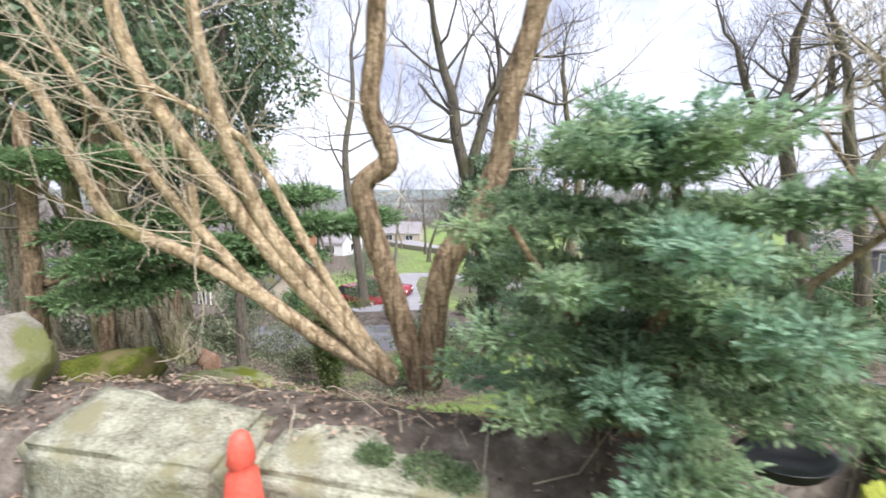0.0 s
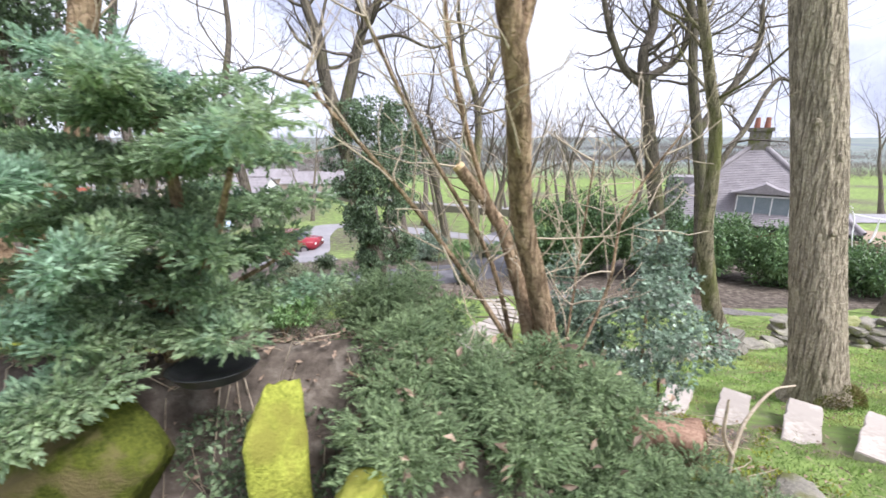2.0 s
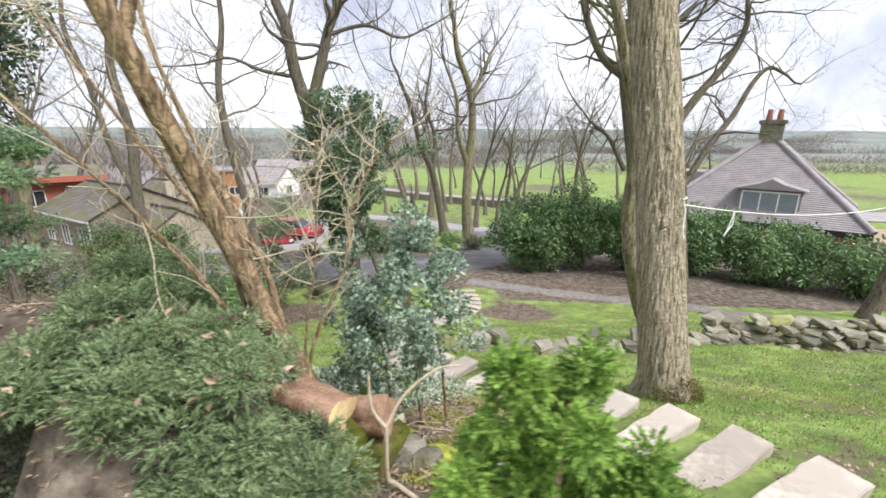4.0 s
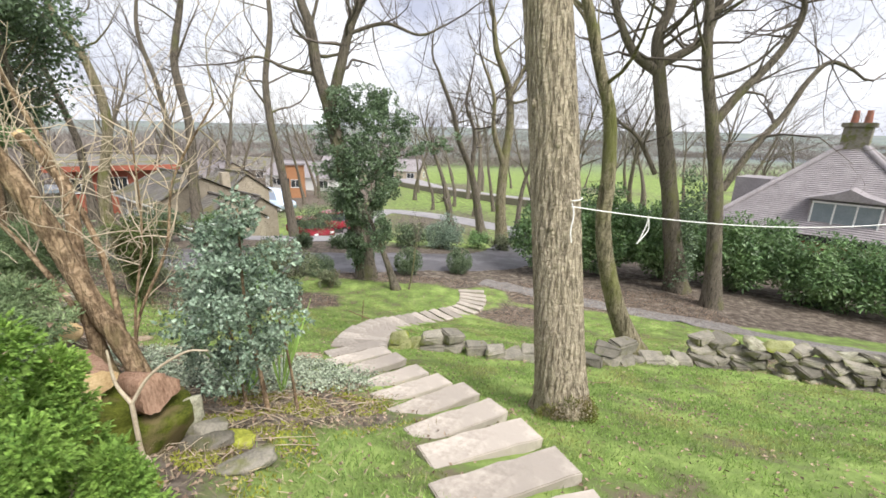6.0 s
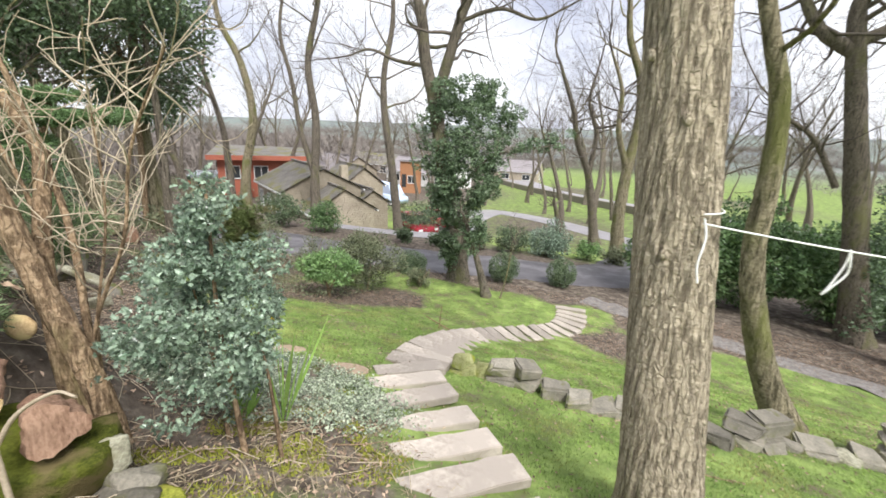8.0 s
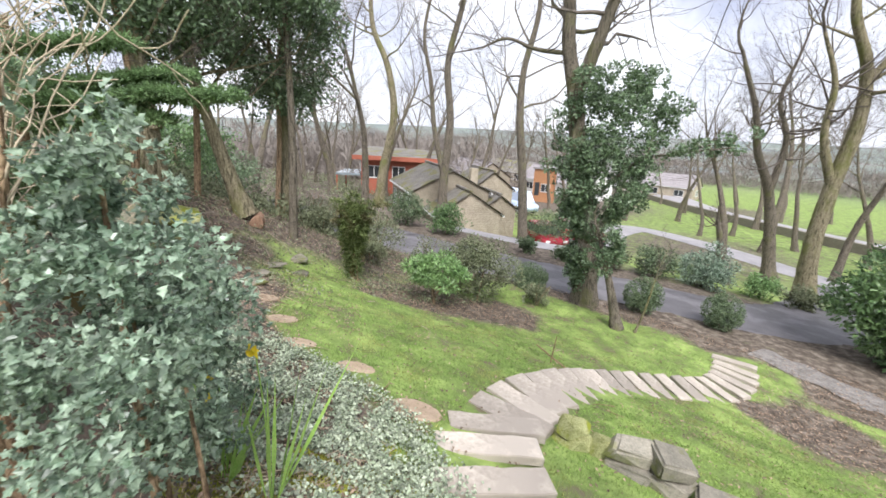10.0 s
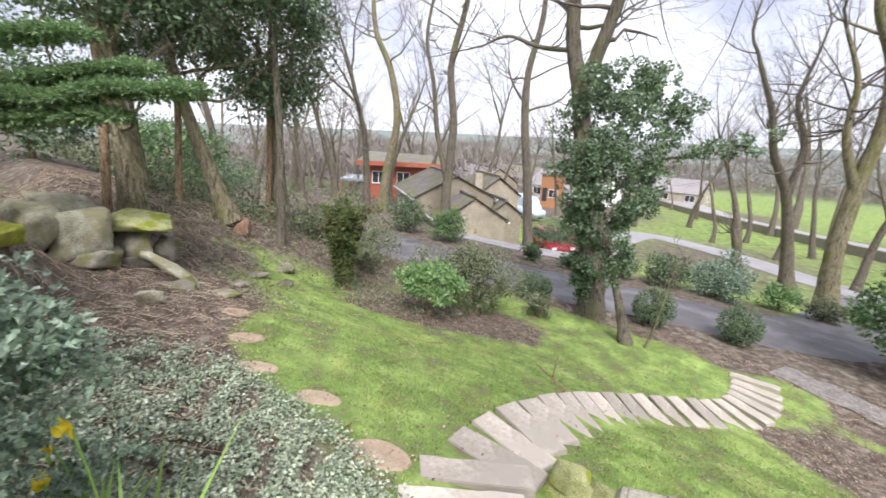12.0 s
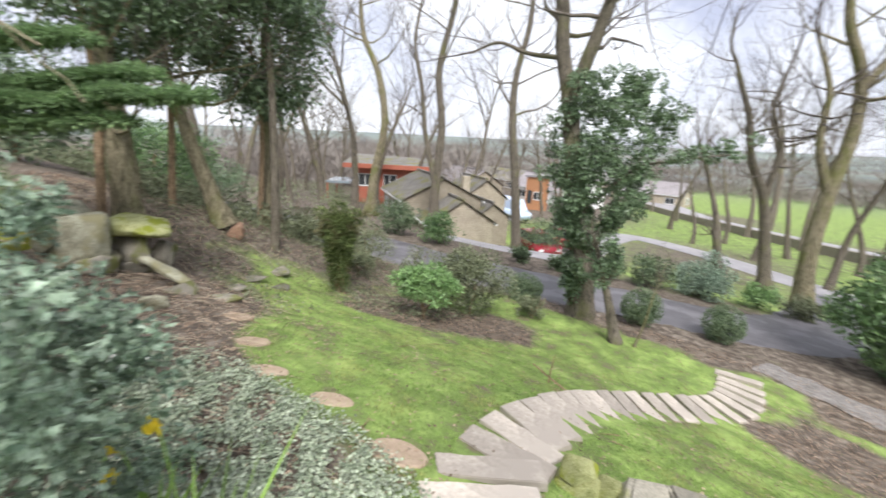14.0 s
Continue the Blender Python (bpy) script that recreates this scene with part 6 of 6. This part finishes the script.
part("drainpipe", box(-3.0, -2.92, -3.5, -3.42, 0, 4.1), WHITE, cottage)
window_unit(cottage, pose(1.5, -6.43, 1.3), 0.5, 0.7, 1)

# red timber house behind
timber = thing("timber_house", (-23.6, 32.9, -6.0), "red-brown timber house with a shallow sloping roof", "house", turn=38)
part("wall", box(-3.5, 3.5, -2.5, 2.5, 0, 4.3), REDTIMBER, timber)
part("roof", solid([(-4.2, -3.2, 4.3), (4.2, -3.2, 4.1), (4.2, 3.2, 4.7), (-4.2, 3.2, 4.9), (-4.2, -3.2, 4.5), (4.2, -3.2, 4.3), (4.2, 3.2, 4.9), (-4.2, 3.2, 5.1)], [(0, 1, 2, 3), (4, 5, 6, 7), (0, 1, 5, 4), (1, 2, 6, 5), (2, 3, 7, 6), (3, 0, 4, 7)]), ROOFTILE, timber)
part("fascia", box(-4.22, 4.22, -3.26, -3.2, 4.1, 4.5), REDTIMBER, timber)
for k in range(3):
    window_unit(timber, pose(-2.3 + 2.3 * k, -2.53, 3.0), 1.1, 1.0)
part("carport", box(-5.8, -3.55, -3.0, 1.0, 2.6, 2.8), PALEGLASS, timber)
for x, y in ((-5.7, -2.9), (-5.7, 0.9)):
    part("post", box(x - 0.06, x + 0.06, y - 0.06, y + 0.06, 0, 2.6), REDTIMBER, timber)

cabin = thing("cedar_cabin", pose(-19.2, 57.7, -6.9, 0, 0, 20) @ Matrix.Diagonal((0.8, 0.8, 0.9, 1)), "orange cedar-clad cabin with a flat grey roof", "house")
part("wall", box(-1.8, 1.8, -2, 2, -2, 4.0), CEDAR, cabin)
part("roof", box(-2.1, 2.1, -2.3, 2.3, 4.0, 4.25), SLATE, cabin)
for k in range(6):
    part("board", box(-1.8, 1.8, -2.04, -2.005, 1.9 + 0.37 * k, 2.23 + 0.37 * k), CEDAR, cabin)
window_unit(cabin, pose(0.3, -2.05, 1.2), 1.4, 1.1)
part("door", box(-1.5, -0.7, -2.06, -2.01, 0, 2.0), GLASS, cabin)

# hip-roofed house behind the hedge
lodge = thing("hip_roofed_house", pose(27.3, 25.2, -6.25, 0, 0, -45) @ Matrix.Diagonal((1.2, 1.2, 1.2, 1)), "slate hip-roofed brick house with dormer and tall chimney", "house")
part("wall", box(-3.9, 3.9, -3.9, 3.9, -0.5, 2.55), BRICK, lodge)
E4, APEX = 4.35, 6.15
for k in range(4):
    a = k * math.pi / 2
    q = [(x * math.cos(a) - y * math.sin(a), x * math.sin(a) + y * math.cos(a), z) for x, y, z in ((-E4, -E4, 2.45), (E4, -E4, 2.45), (0.35, -0.35, APEX), (-0.35, -0.35, APEX))]
    roof_slope("roof", lodge, *q, SLATE, 44, 0.05)
    pts = [Vector((E4 * math.cos(a) + E4 * math.sin(a), E4 * math.sin(a) - E4 * math.cos(a), 2.52)), Vector((0.35 * math.cos(a) + 0.35 * math.sin(a), 0.35 * math.sin(a) - 0.35 * math.cos(a), APEX + 0.08))]
    v, f = tube([tuple(pts[0].lerp(pts[1], s / 12)) for s in range(13)], [0.13] * 13, 6)
    piece("hip_tiles", arrays("hip_tiles", v, f, SLATE), lodge)
part("eave_board", box(-E4, E4, -E4 - 0.02, -E4 + 0.1, 2.2, 2.44), BLACKPLASTIC, lodge)
stack = part("chimney", box(-0.5, 0.5, -0.5, 0.4, 5.6, 7.15, 0.02), ROCK, lodge, "weathered stone chimney stack")
part("cap", box(-0.6, 0.6, -0.6, 0.5, 7.05, 7.25, 0.02), ROCK, stack)
for x in (-0.22, 0.24):
    bm = bmesh.new()
    bmesh.ops.create_cone(bm, cap_ends=True, segments=14, radius1=0.16, radius2=0.11, depth=0.6, matrix=Matrix.Translation((x, -0.1, 7.5)))
    part("chimney_pot", bm, BRICK, stack)
dormer = piece("dormer", None, lodge, "dormer with white window and ornamented hood", m=pose(0.6, -3.75, 3.2))
part("cheek", box(-1.2, 1.2, 0.02, 1.4, -0.75, 0.8), SLATE, dormer)
part("hood", solid([(-1.4, -0.25, 0.8), (1.4, -0.25, 0.8), (0.5, -0.25, 1.05), (0, -0.25, 1.3), (-0.5, -0.25, 1.05), (-1.4, 1.6, 0.8), (1.4, 1.6, 0.8), (0.5, 1.6, 1.05), (0, 1.6, 1.3), (-0.5, 1.6, 1.05)], [(0, 1, 2, 3, 4), (5, 6, 7, 8, 9), (0, 1, 6, 5), (1, 2, 7, 6), (2, 3, 8, 7), (3, 4, 9, 8), (4, 0, 5, 9)]), SLATE, dormer)
window_unit(lodge, pose(0.6, -3.8, 3.2), 2.1, 1.25, 3, PALEGLASS)
part("side_dormer", box(-4.1, -2.6, -1.5, 0.6, 2.9, 4.5), SLATE, lodge, "flat grey side dormer")
for k in range(2):
    window_unit(lodge, pose(-1.6 + 3.2 * k, -3.93, 1.1), 1.1, 1.1, 2)
part("porch", box(4.0, 6.6, -3.4, 0.5, -0.5, 2.0), STEPSTONE, lodge, "pink rendered lean-to")

# distant bungalows
def bungalow(x, y, w, turn, wallm, roofm):
    b = thing("bungalow", (x, y, h(x, y) - 0.3), "low distant bungalow with a dark tiled roof", "house", "bungalows of the estate", turn)
    gable_block(b, 0, 0, 7, w, 0, 2.8, 5.0, wallm, roofm, 6, stone=False, front=False)
    for k in range(3):
        window_unit(b, pose(3.53, -w / 2 + w * (k + 0.5) / 3, 1.6, 0, 0, 90), 1.6, 1.1)
        window_unit(b, pose(-3.53, -w / 2 + w * (k + 0.5) / 3, 1.6, 0, 0, -90), 1.6, 1.1)
    window_unit(b, pose(0, -w / 2 - 0.03, 1.6), 1.6, 1.1)
    return b


for x, y, w, a, wm, rm in ((-34, 62, 12, 60, HOUSESTONE, SLATE), (-22, 72, 14, 75, WHITE, SLATE), (-52, 58, 11, 50, WHITE, ROOFTILE), (-66, 74, 12, 55, WHITE, SLATE), (-42, 90, 13, 80, HOUSESTONE, ROOFTILE), (-12, 98, 14, 85, HOUSESTONE, SLATE), (-80, 100, 14, 60, WHITE, SLATE), (-28, 120, 16, 90, HOUSESTONE, SLATE)):
    bungalow(x, y, w, a, wm, rm)
# far leafless woods and hedgerows
np.random.seed(17)
rows = []
for x0, y0, x1, y1, n, tall in ((-160, 150, 40, 170, 6000, 9), (-120, 110, -60, 100, 3000, 8), (-300, 260, 300, 280, 11000, 11), (60, 130, 200, 120, 900, 4), (20, 190, 260, 175, 1400, 5), (-400, 420, 500, 440, 12000, 14), (120, 300, 420, 260, 1800, 7), (-90, 60, -50, 95, 3000, 8), (-70, 42, -34, 62, 2600, 7)):
    n = 5 * n
    f = np.random.uniform(0, 1, n)
    x = x0 + (x1 - x0) * f + np.random.normal(0, 4, n)
    y = y0 + (y1 - y0) * f + np.random.normal(0, 7, n)
    z = land(x, y) + tall * np.random.uniform(0, 1, n) ** 1.3 * (0.6 + 0.4 * np.sin(f * 40))
    rows.append(np.stack([x, y, z], 1))
P = np.vstack(rows)
v, f = leaf_cards(P, np.random.normal(0, 0.7, P.shape) + [0, 0, 1], np.random.normal(0, 1, P.shape), 2.0, 0.15)
tagged(new("far_woods", arrays("far_woods", v, f, HEDGEFAR, False)), "brown leafless woods and hedgerows on the far slopes", "woodland", kind="stuff")
# low wall along the public road
strip_line = smooth_path([(x, y, 0) for x, y in ((-20, 100), (0, 70), (14, 53.5), (28, 43))], 10)[:, :2]
wallv = []
for x, y in strip_line:
    wallv += [(x, y - 0.3, h(x, y) - 0.3), (x, y - 0.3, h(x, y) + 0.9), (x, y + 0.3, h(x, y) + 0.9), (x, y + 0.3, h(x, y) - 0.3)]
wallf = [(4 * i + a, 4 * i + b, 4 * i + 4 + b, 4 * i + 4 + a) for i in range(len(strip_line) - 1) for a, b in ((0, 1), (1, 2), (2, 3))]
tagged(new("wall_road", arrays("wall_road", wallv, wallf, MORTAR, False)), "dark dry stone wall along the public road", "wall", kind="structure")


# ---- vehicles ----
def car(x, y, turn, paint, label, length=3.9, tall=1.45, name="car", van=False):
    c = thing(name, (x, y, h(x, y) + 0.12), label, name, turn=turn)
    L, W = length / 2, 0.85
    prof = [(-L, 0.35), (-L, 0.85), (-L + 0.1, 0.95), (-L * 0.55, 1.0), (L, 0.9), (L, 0.35)] if not van else [(-L, 0.3), (-L, 0.9), (-L * 0.7, 1.05), (-L * 0.7, 1.1), (L, 1.1), (L, 0.3)]
    pts = [(px, s * W, pz) for s in (-1, 1) for px, pz in prof]
    n = len(prof)
    bm = solid(pts, [tuple(range(n)), tuple(range(n, 2 * n))] + [(i, (i + 1) % n, n + (i + 1) % n, n + i) for i in range(n)])
    bmesh.ops.bevel(bm, geom=bm.edges[:], offset=0.06, segments=2, affect="EDGES")
    part("body", bm, paint, c, smooth=True)
    top = tall if not van else 1.95
    a0, a1, a2, a3 = (-L * 0.55, -L * 0.2, L * 0.62, L * 0.95) if not van else (-L * 0.72, -L * 0.45, L * 0.97, L * 1.0)
    z0 = 0.95 if not van else 1.05
    cab = [(a0, -0.78, z0), (a0, 0.78, z0), (a3, 0.78, z0), (a3, -0.78, z0), (a1, -0.64, top), (a1, 0.64, top), (a2, 0.64, top), (a2, -0.64, top)]
    part("windows", solid(cab, [(0, 1, 5, 4), (1, 2, 6, 5), (2, 3, 7, 6), (3, 0, 4, 7)]), GLASS if not van else paint, c)
    part("roof", box(a1, a2, -0.66, 0.66, top - 0.02, top + 0.04, 0.02), paint, c)
    for sx in (-0.62, 0.62):
        for sy in (-0.8, 0.8):
            wheel = piece("wheel", None, c, m=pose(sx * L, sy, 0.3, 90))
            bm = bmesh.new()
            bmesh.ops.create_cone(bm, cap_ends=True, segments=20, radius1=0.31, radius2=0.31, depth=0.2)
            part("tyre", bm, TYRE, wheel, smooth=False)
            bm = bmesh.new()
            bmesh.ops.create_cone(bm, cap_ends=True, segments=14, radius1=0.2, radius2=0.2, depth=0.22)
            part("rim", bm, SLATE, wheel)
    for sy in (-0.6, 0.6):
        part("headlight", box(-L - 0.02, -L + 0.03, sy - 0.15, sy + 0.15, 0.65, 0.8, 0.01), WHITE, c)
        part("tail_light", box(L - 0.03, L + 0.02, sy - 0.12, sy + 0.12, 0.65, 0.85, 0.01), REDPLASTIC, c)
    return c


car(-5.7, 28.0, 140, CARRED, "small red hatchback parked beside the cottage")
car(-4.3, 30.0, 165, CARRED, "red hatchback parked in the court")
car(-13.2, 38.5, 150, CARBLUE, "pale blue van parked by the cabin", 4.6, name="van", van=True)


# ---- ground cover and litter ----
def scatter(n, x0, x1, y0, y1, want):
    x, y = np.random.uniform(x0, x1, n), np.random.uniform(y0, y1, n)
    keep = want(x, y) > np.random.uniform(0, 1, n)
    x, y = x[keep], y[keep]
    return np.stack([x, y, land(x, y)], 1)


random.seed(9), np.random.seed(9)
curve = np.vstack([np.array([(x, y) for x, y, _ in FLIGHT]), CURVE])


def off_path(x, y, r=0.48):
    out = np.ones_like(x)
    for cx, cy in curve[::2]:
        out *= ((x - cx) ** 2 + (y - cy) ** 2) > r * r
    return out


P = scatter(640000, -3, 13.5, -1.5, 14, lambda x, y: grassy(x, y) ** 2 * off_path(x, y, 0.46) * (0.3 + 0.7 * np.clip(1.6 - np.hypot(x - 5.5, y - 2) / 7, 0, 1)))
n = len(P)
D = unit(np.random.normal(0, 0.55, (n, 3)) * [1, 1, 0] + [0, 0, 1])
S = unit(np.cross(D, np.random.normal(0, 1, (n, 3))))
hgt = np.random.uniform(0.015, 0.055, n)[:, None]
V = np.stack([P - S * 0.0035, P + S * 0.0035, P + D * hgt], 1).reshape(-1, 3)
tagged(new("grass", arrays("grass", V, np.arange(3 * n).reshape(n, 3), GRASS, False)), "short mossy lawn grass", "grass", kind="stuff")

P = scatter(150000, -7, 14, 0.8, 14.5, lambda x, y: (1 - grassy(x, y)) * off_path(x, y) * 0.75 + 0.085)
P[:, 2] += np.random.uniform(0.01, 0.04, len(P))
D = np.random.normal(0, 1, P.shape) * [1, 1, 0.3]
tagged(new("leaf_litter", arrays("leaf_litter", *leaf_cards(P, D, np.array([0, 0, 1.0]) + np.random.normal(0, 0.5, P.shape), 0.038, 0.02, 0.35), DRYLEAF, False)), "brown fallen leaves over bare soil", "leaf litter", kind="stuff")

P = scatter(90000, 0.2, 4.9, 2.3, 4.9, lambda x, y: (1 - sm(0.5, 1.0, np.hypot((x - 2.6) / 2.3, (y - 3.5) / 1.1))) * (0.12 + 0.88 * (np.sin(x * 7 + 2 * np.sin(y * 5)) * np.sin(y * 8 + 1.5 * np.sin(x * 6)) > -0.35)))
P[:, 2] += np.random.uniform(0.01, 0.1, len(P))
D = np.random.normal(0, 1, P.shape) * [1, 1, 0.5]
tagged(new("ivy_ground_cover", arrays("ivy_ground_cover", *leaf_cards(P, D, np.array([0, 0, 1.0]) + np.random.normal(0, 0.5, P.shape), 0.032, 0.024), VARIEGATED, False)), "low variegated ivy covering the bank", "ivy", kind="stuff")
P = scatter(15000, -7, 0, 5.5, 13, lambda x, y: 0.6 * (1 - grassy(x, y)))
P[:, 2] += np.random.uniform(0.02, 0.25, len(P))
D = np.random.normal(0, 1, P.shape) + [0, 0, 0.5]
tagged(new("bramble_cover", arrays("bramble_cover", *leaf_cards(P, D, np.random.normal(0, 1, P.shape), 0.07, 0.035), GREYLEAF, False)), "tangled low bramble and ivy under the trees", "undergrowth", kind="stuff")

P = scatter(9000, 3.2, 5.4, 0.9, 3.4, lambda x, y: 0.6 * (1 - grassy(x, y)) * (np.sin(x * 4.1 + y) * np.sin(y * 5.3 - x) > -0.2) + 0.05)
P[:, 2] += np.random.uniform(0.005, 0.05, len(P))
tagged(new("straw", arrays("straw", *leaf_cards(P, np.random.normal(0, 1, P.shape) * [1, 1, 0.22], np.random.normal(0, 0.3, P.shape) + [0, 0, 1], 0.1, 0.0045), DEADGRASS, False)), "pale dead grass stems strewn between bed and steps", "dead grass", kind="stuff")
P = scatter(60000, 3.4, 5.6, 0.9, 4.2, lambda x, y: (1 - grassy(x, y)) * (np.sin(x * 5.1 + 1.7 * np.sin(y * 4.3)) * np.sin(y * 6.1 + 1.3 * np.sin(x * 5.7)) > 0.05) * off_path(x, y, 0.42))
tagged(new("moss_carpet", arrays("moss_carpet", *leaf_cards(P, np.random.normal(0, 0.7, P.shape) + [0, 0, 1], np.random.normal(0, 1, P.shape), 0.032, 0.012), MOSS, False)), "patchy yellow-green moss over the bare soil", "moss", kind="stuff")

# undergrowth on the wooded slope
P = scatter(30000, -45, -6, 14, 42, lambda x, y: 0.75 * (np.sin(x * 0.9 + y * 0.3) * np.sin(y * 0.7 - x * 0.2) > -0.1) * (np.abs(y - 14.5 + (x + 10) * -0.06) > 2.2) * (np.hypot(x + 11, y - 26) > 7.5))
P[:, 2] += np.random.uniform(0.0, 0.9, len(P)) ** 1.5
tagged(new("undergrowth", arrays("undergrowth", *leaf_cards(P, np.random.normal(0, 1, P.shape) + [0, 0, 0.6], np.random.normal(0, 1, P.shape), 0.22, 0.09), GREYLEAF, False)), "dull green and brown undergrowth beneath the wood", "undergrowth", kind="stuff")
P = scatter(46000, -24, -4.2, 5.6, 15.5, lambda x, y: (0.12 + 0.8 * (np.sin(x * 1.3 + y * 0.5) * np.sin(y * 1.1 - x * 0.4) > -0.25)) * (np.abs(y - 14.5 + (x + 10) * -0.06) > 2.0) * (x < -4.4 - 0.12 * (y - 6) - 0.9 * (y < 7)))
P[:, 2] += np.random.uniform(0.0, 1.0, len(P)) ** 1.7 * (0.35 + 0.5 * np.abs(np.sin(P[:, 0] * 0.9 + P[:, 1])))
tagged(new("bank_undergrowth", arrays("bank_undergrowth", *leaf_cards(P, np.random.normal(0, 1, P.shape) + [0, 0, 0.6], np.random.normal(0, 1, P.shape), 0.13, 0.055), GREYLEAF, False)), "dull green ivy and bramble beneath the bank's trees", "undergrowth", kind="stuff")
# brushwood lying on the bare soil
rngb = np.random.default_rng(77)
sticks = []
while len(sticks) < 1500:
    x, y = rngb.uniform(-6, 5.2), rngb.uniform(1.3, 8)
    if grassy(x, y) > rngb.uniform(0, 0.8) or (1.0 < y < 1.5 and x < 1):
        continue
    a, L = rngb.uniform(0, 6.28), rngb.uniform(0.08, 0.45)
    p = [(x + L * f * math.cos(a + 0.5 * f), y + L * f * math.sin(a + 0.5 * f), f) for f in (0, 0.5, 1)]
    lift = rngb.uniform(0.005, 0.05)
    sticks.append(tube([(px, py, h(px, py) + lift + 0.03 * math.sin(3 * f)) for px, py, f in p], [0.004, 0.0035, 0.002], 3))
tagged(new("brushwood", arrays("brushwood", *joined(sticks), TWIG)), "pale dead sticks strewn over the soil", "brushwood", kind="stuff")
# fallen twigs
random.seed(31)
rng = np.random.default_rng(31)
for k in range(46):
    x, y = (rng.uniform(-0.5, 7.5), rng.uniform(3.6, 12.5)) if k < 26 else (rng.uniform(-1.5, 4.4), rng.uniform(1.4, 2.8))
    if off_path(np.array([x]), np.array([y]), 0.6)[0] == 0:
        continue
    a, L = rng.uniform(0, 6.28), rng.uniform(0.15, 0.5)
    pts = [(x + L * f * math.cos(a + 0.3 * f), y + L * f * math.sin(a + 0.3 * f), 0) for f in (0, 0.35, 0.7, 1)]
    pts = [(px, py, h(px, py) + 0.03) for px, py, _ in pts]
    p = smooth_path(pts, 3)
    tagged(new("twig", arrays("twig", *tube(p - p[0], np.linspace(0.007, 0.003, len(p)), 5), BROWNBARK if k % 3 else TWIG)), "fallen dead twig on the ground", "twig", "fallen twigs").location = Vector(p[0])

# planted stake with a cross stick
stake = thing("stake", (3.1, 8.6, h(3.1, 8.6)), "thin dead stake with a fallen stick across it", "stake")
piece("stick", arrays("stick", *tube([(0, 0, 0), (0.02, 0, 0.25), (0.05, 0, 0.55)], [0.014, 0.012, 0.007], 6), BROWNBARK), stake)
piece("cross_stick", arrays("cross_stick", *tube([(-0.35, 0.1, 0.2), (0.05, 0, 0.1), (0.4, -0.1, 0.04)], [0.012, 0.016, 0.014], 6), BROWNBARK), stake)


# daffodils
def daffodil(x, y, z, turn, tall):
    d = thing("daffodil", (x, y, z), "yellow daffodil in bloom by the holly", "flower", "daffodils", turn)
    p = smooth_path([(0, 0, 0), (0.01, 0, tall * 0.6), (0.05, 0, tall)], 5)
    piece("stalk", arrays("stalk", *tube(p, np.full(len(p), 0.004), 6), STALK), d)
    a = np.arange(6) * math.pi / 3
    D = np.stack([np.full(6, 0.25), np.cos(a), np.sin(a)], 1)
    v, f = leaf_cards(np.tile([0.055, 0, tall], (6, 1)), D, np.tile([1.0, 0, 0], (6, 1)), 0.042, 0.03)
    piece("petals", arrays("petals", v, f, YELLOW), d)
    piece("trumpet", arrays("trumpet", *tube([(0.055, 0, tall), (0.075, 0, tall), (0.09, 0, tall)], [0.012, 0.014, 0.02], 10), YELLOW), d)
    base = np.random.normal(0, 0.015, (7, 3)) * [1, 1, 0]
    v, f = leaf_cards(base, np.random.normal(0, 0.25, (7, 3)) + [0, 0, 1], np.random.normal(0, 1, (7, 3)), tall * 0.85, 0.034)
    piece("leaves", arrays("leaves", v, f, STALK), d)


for x, y, t, a in ((3.84, 2.79, 0.98, -60), (3.44, 2.78, 0.66, -80), (3.52, 2.7, 0.5, 200)):
    daffodil(x, y, h(x, y), a, max(t, 0.2))
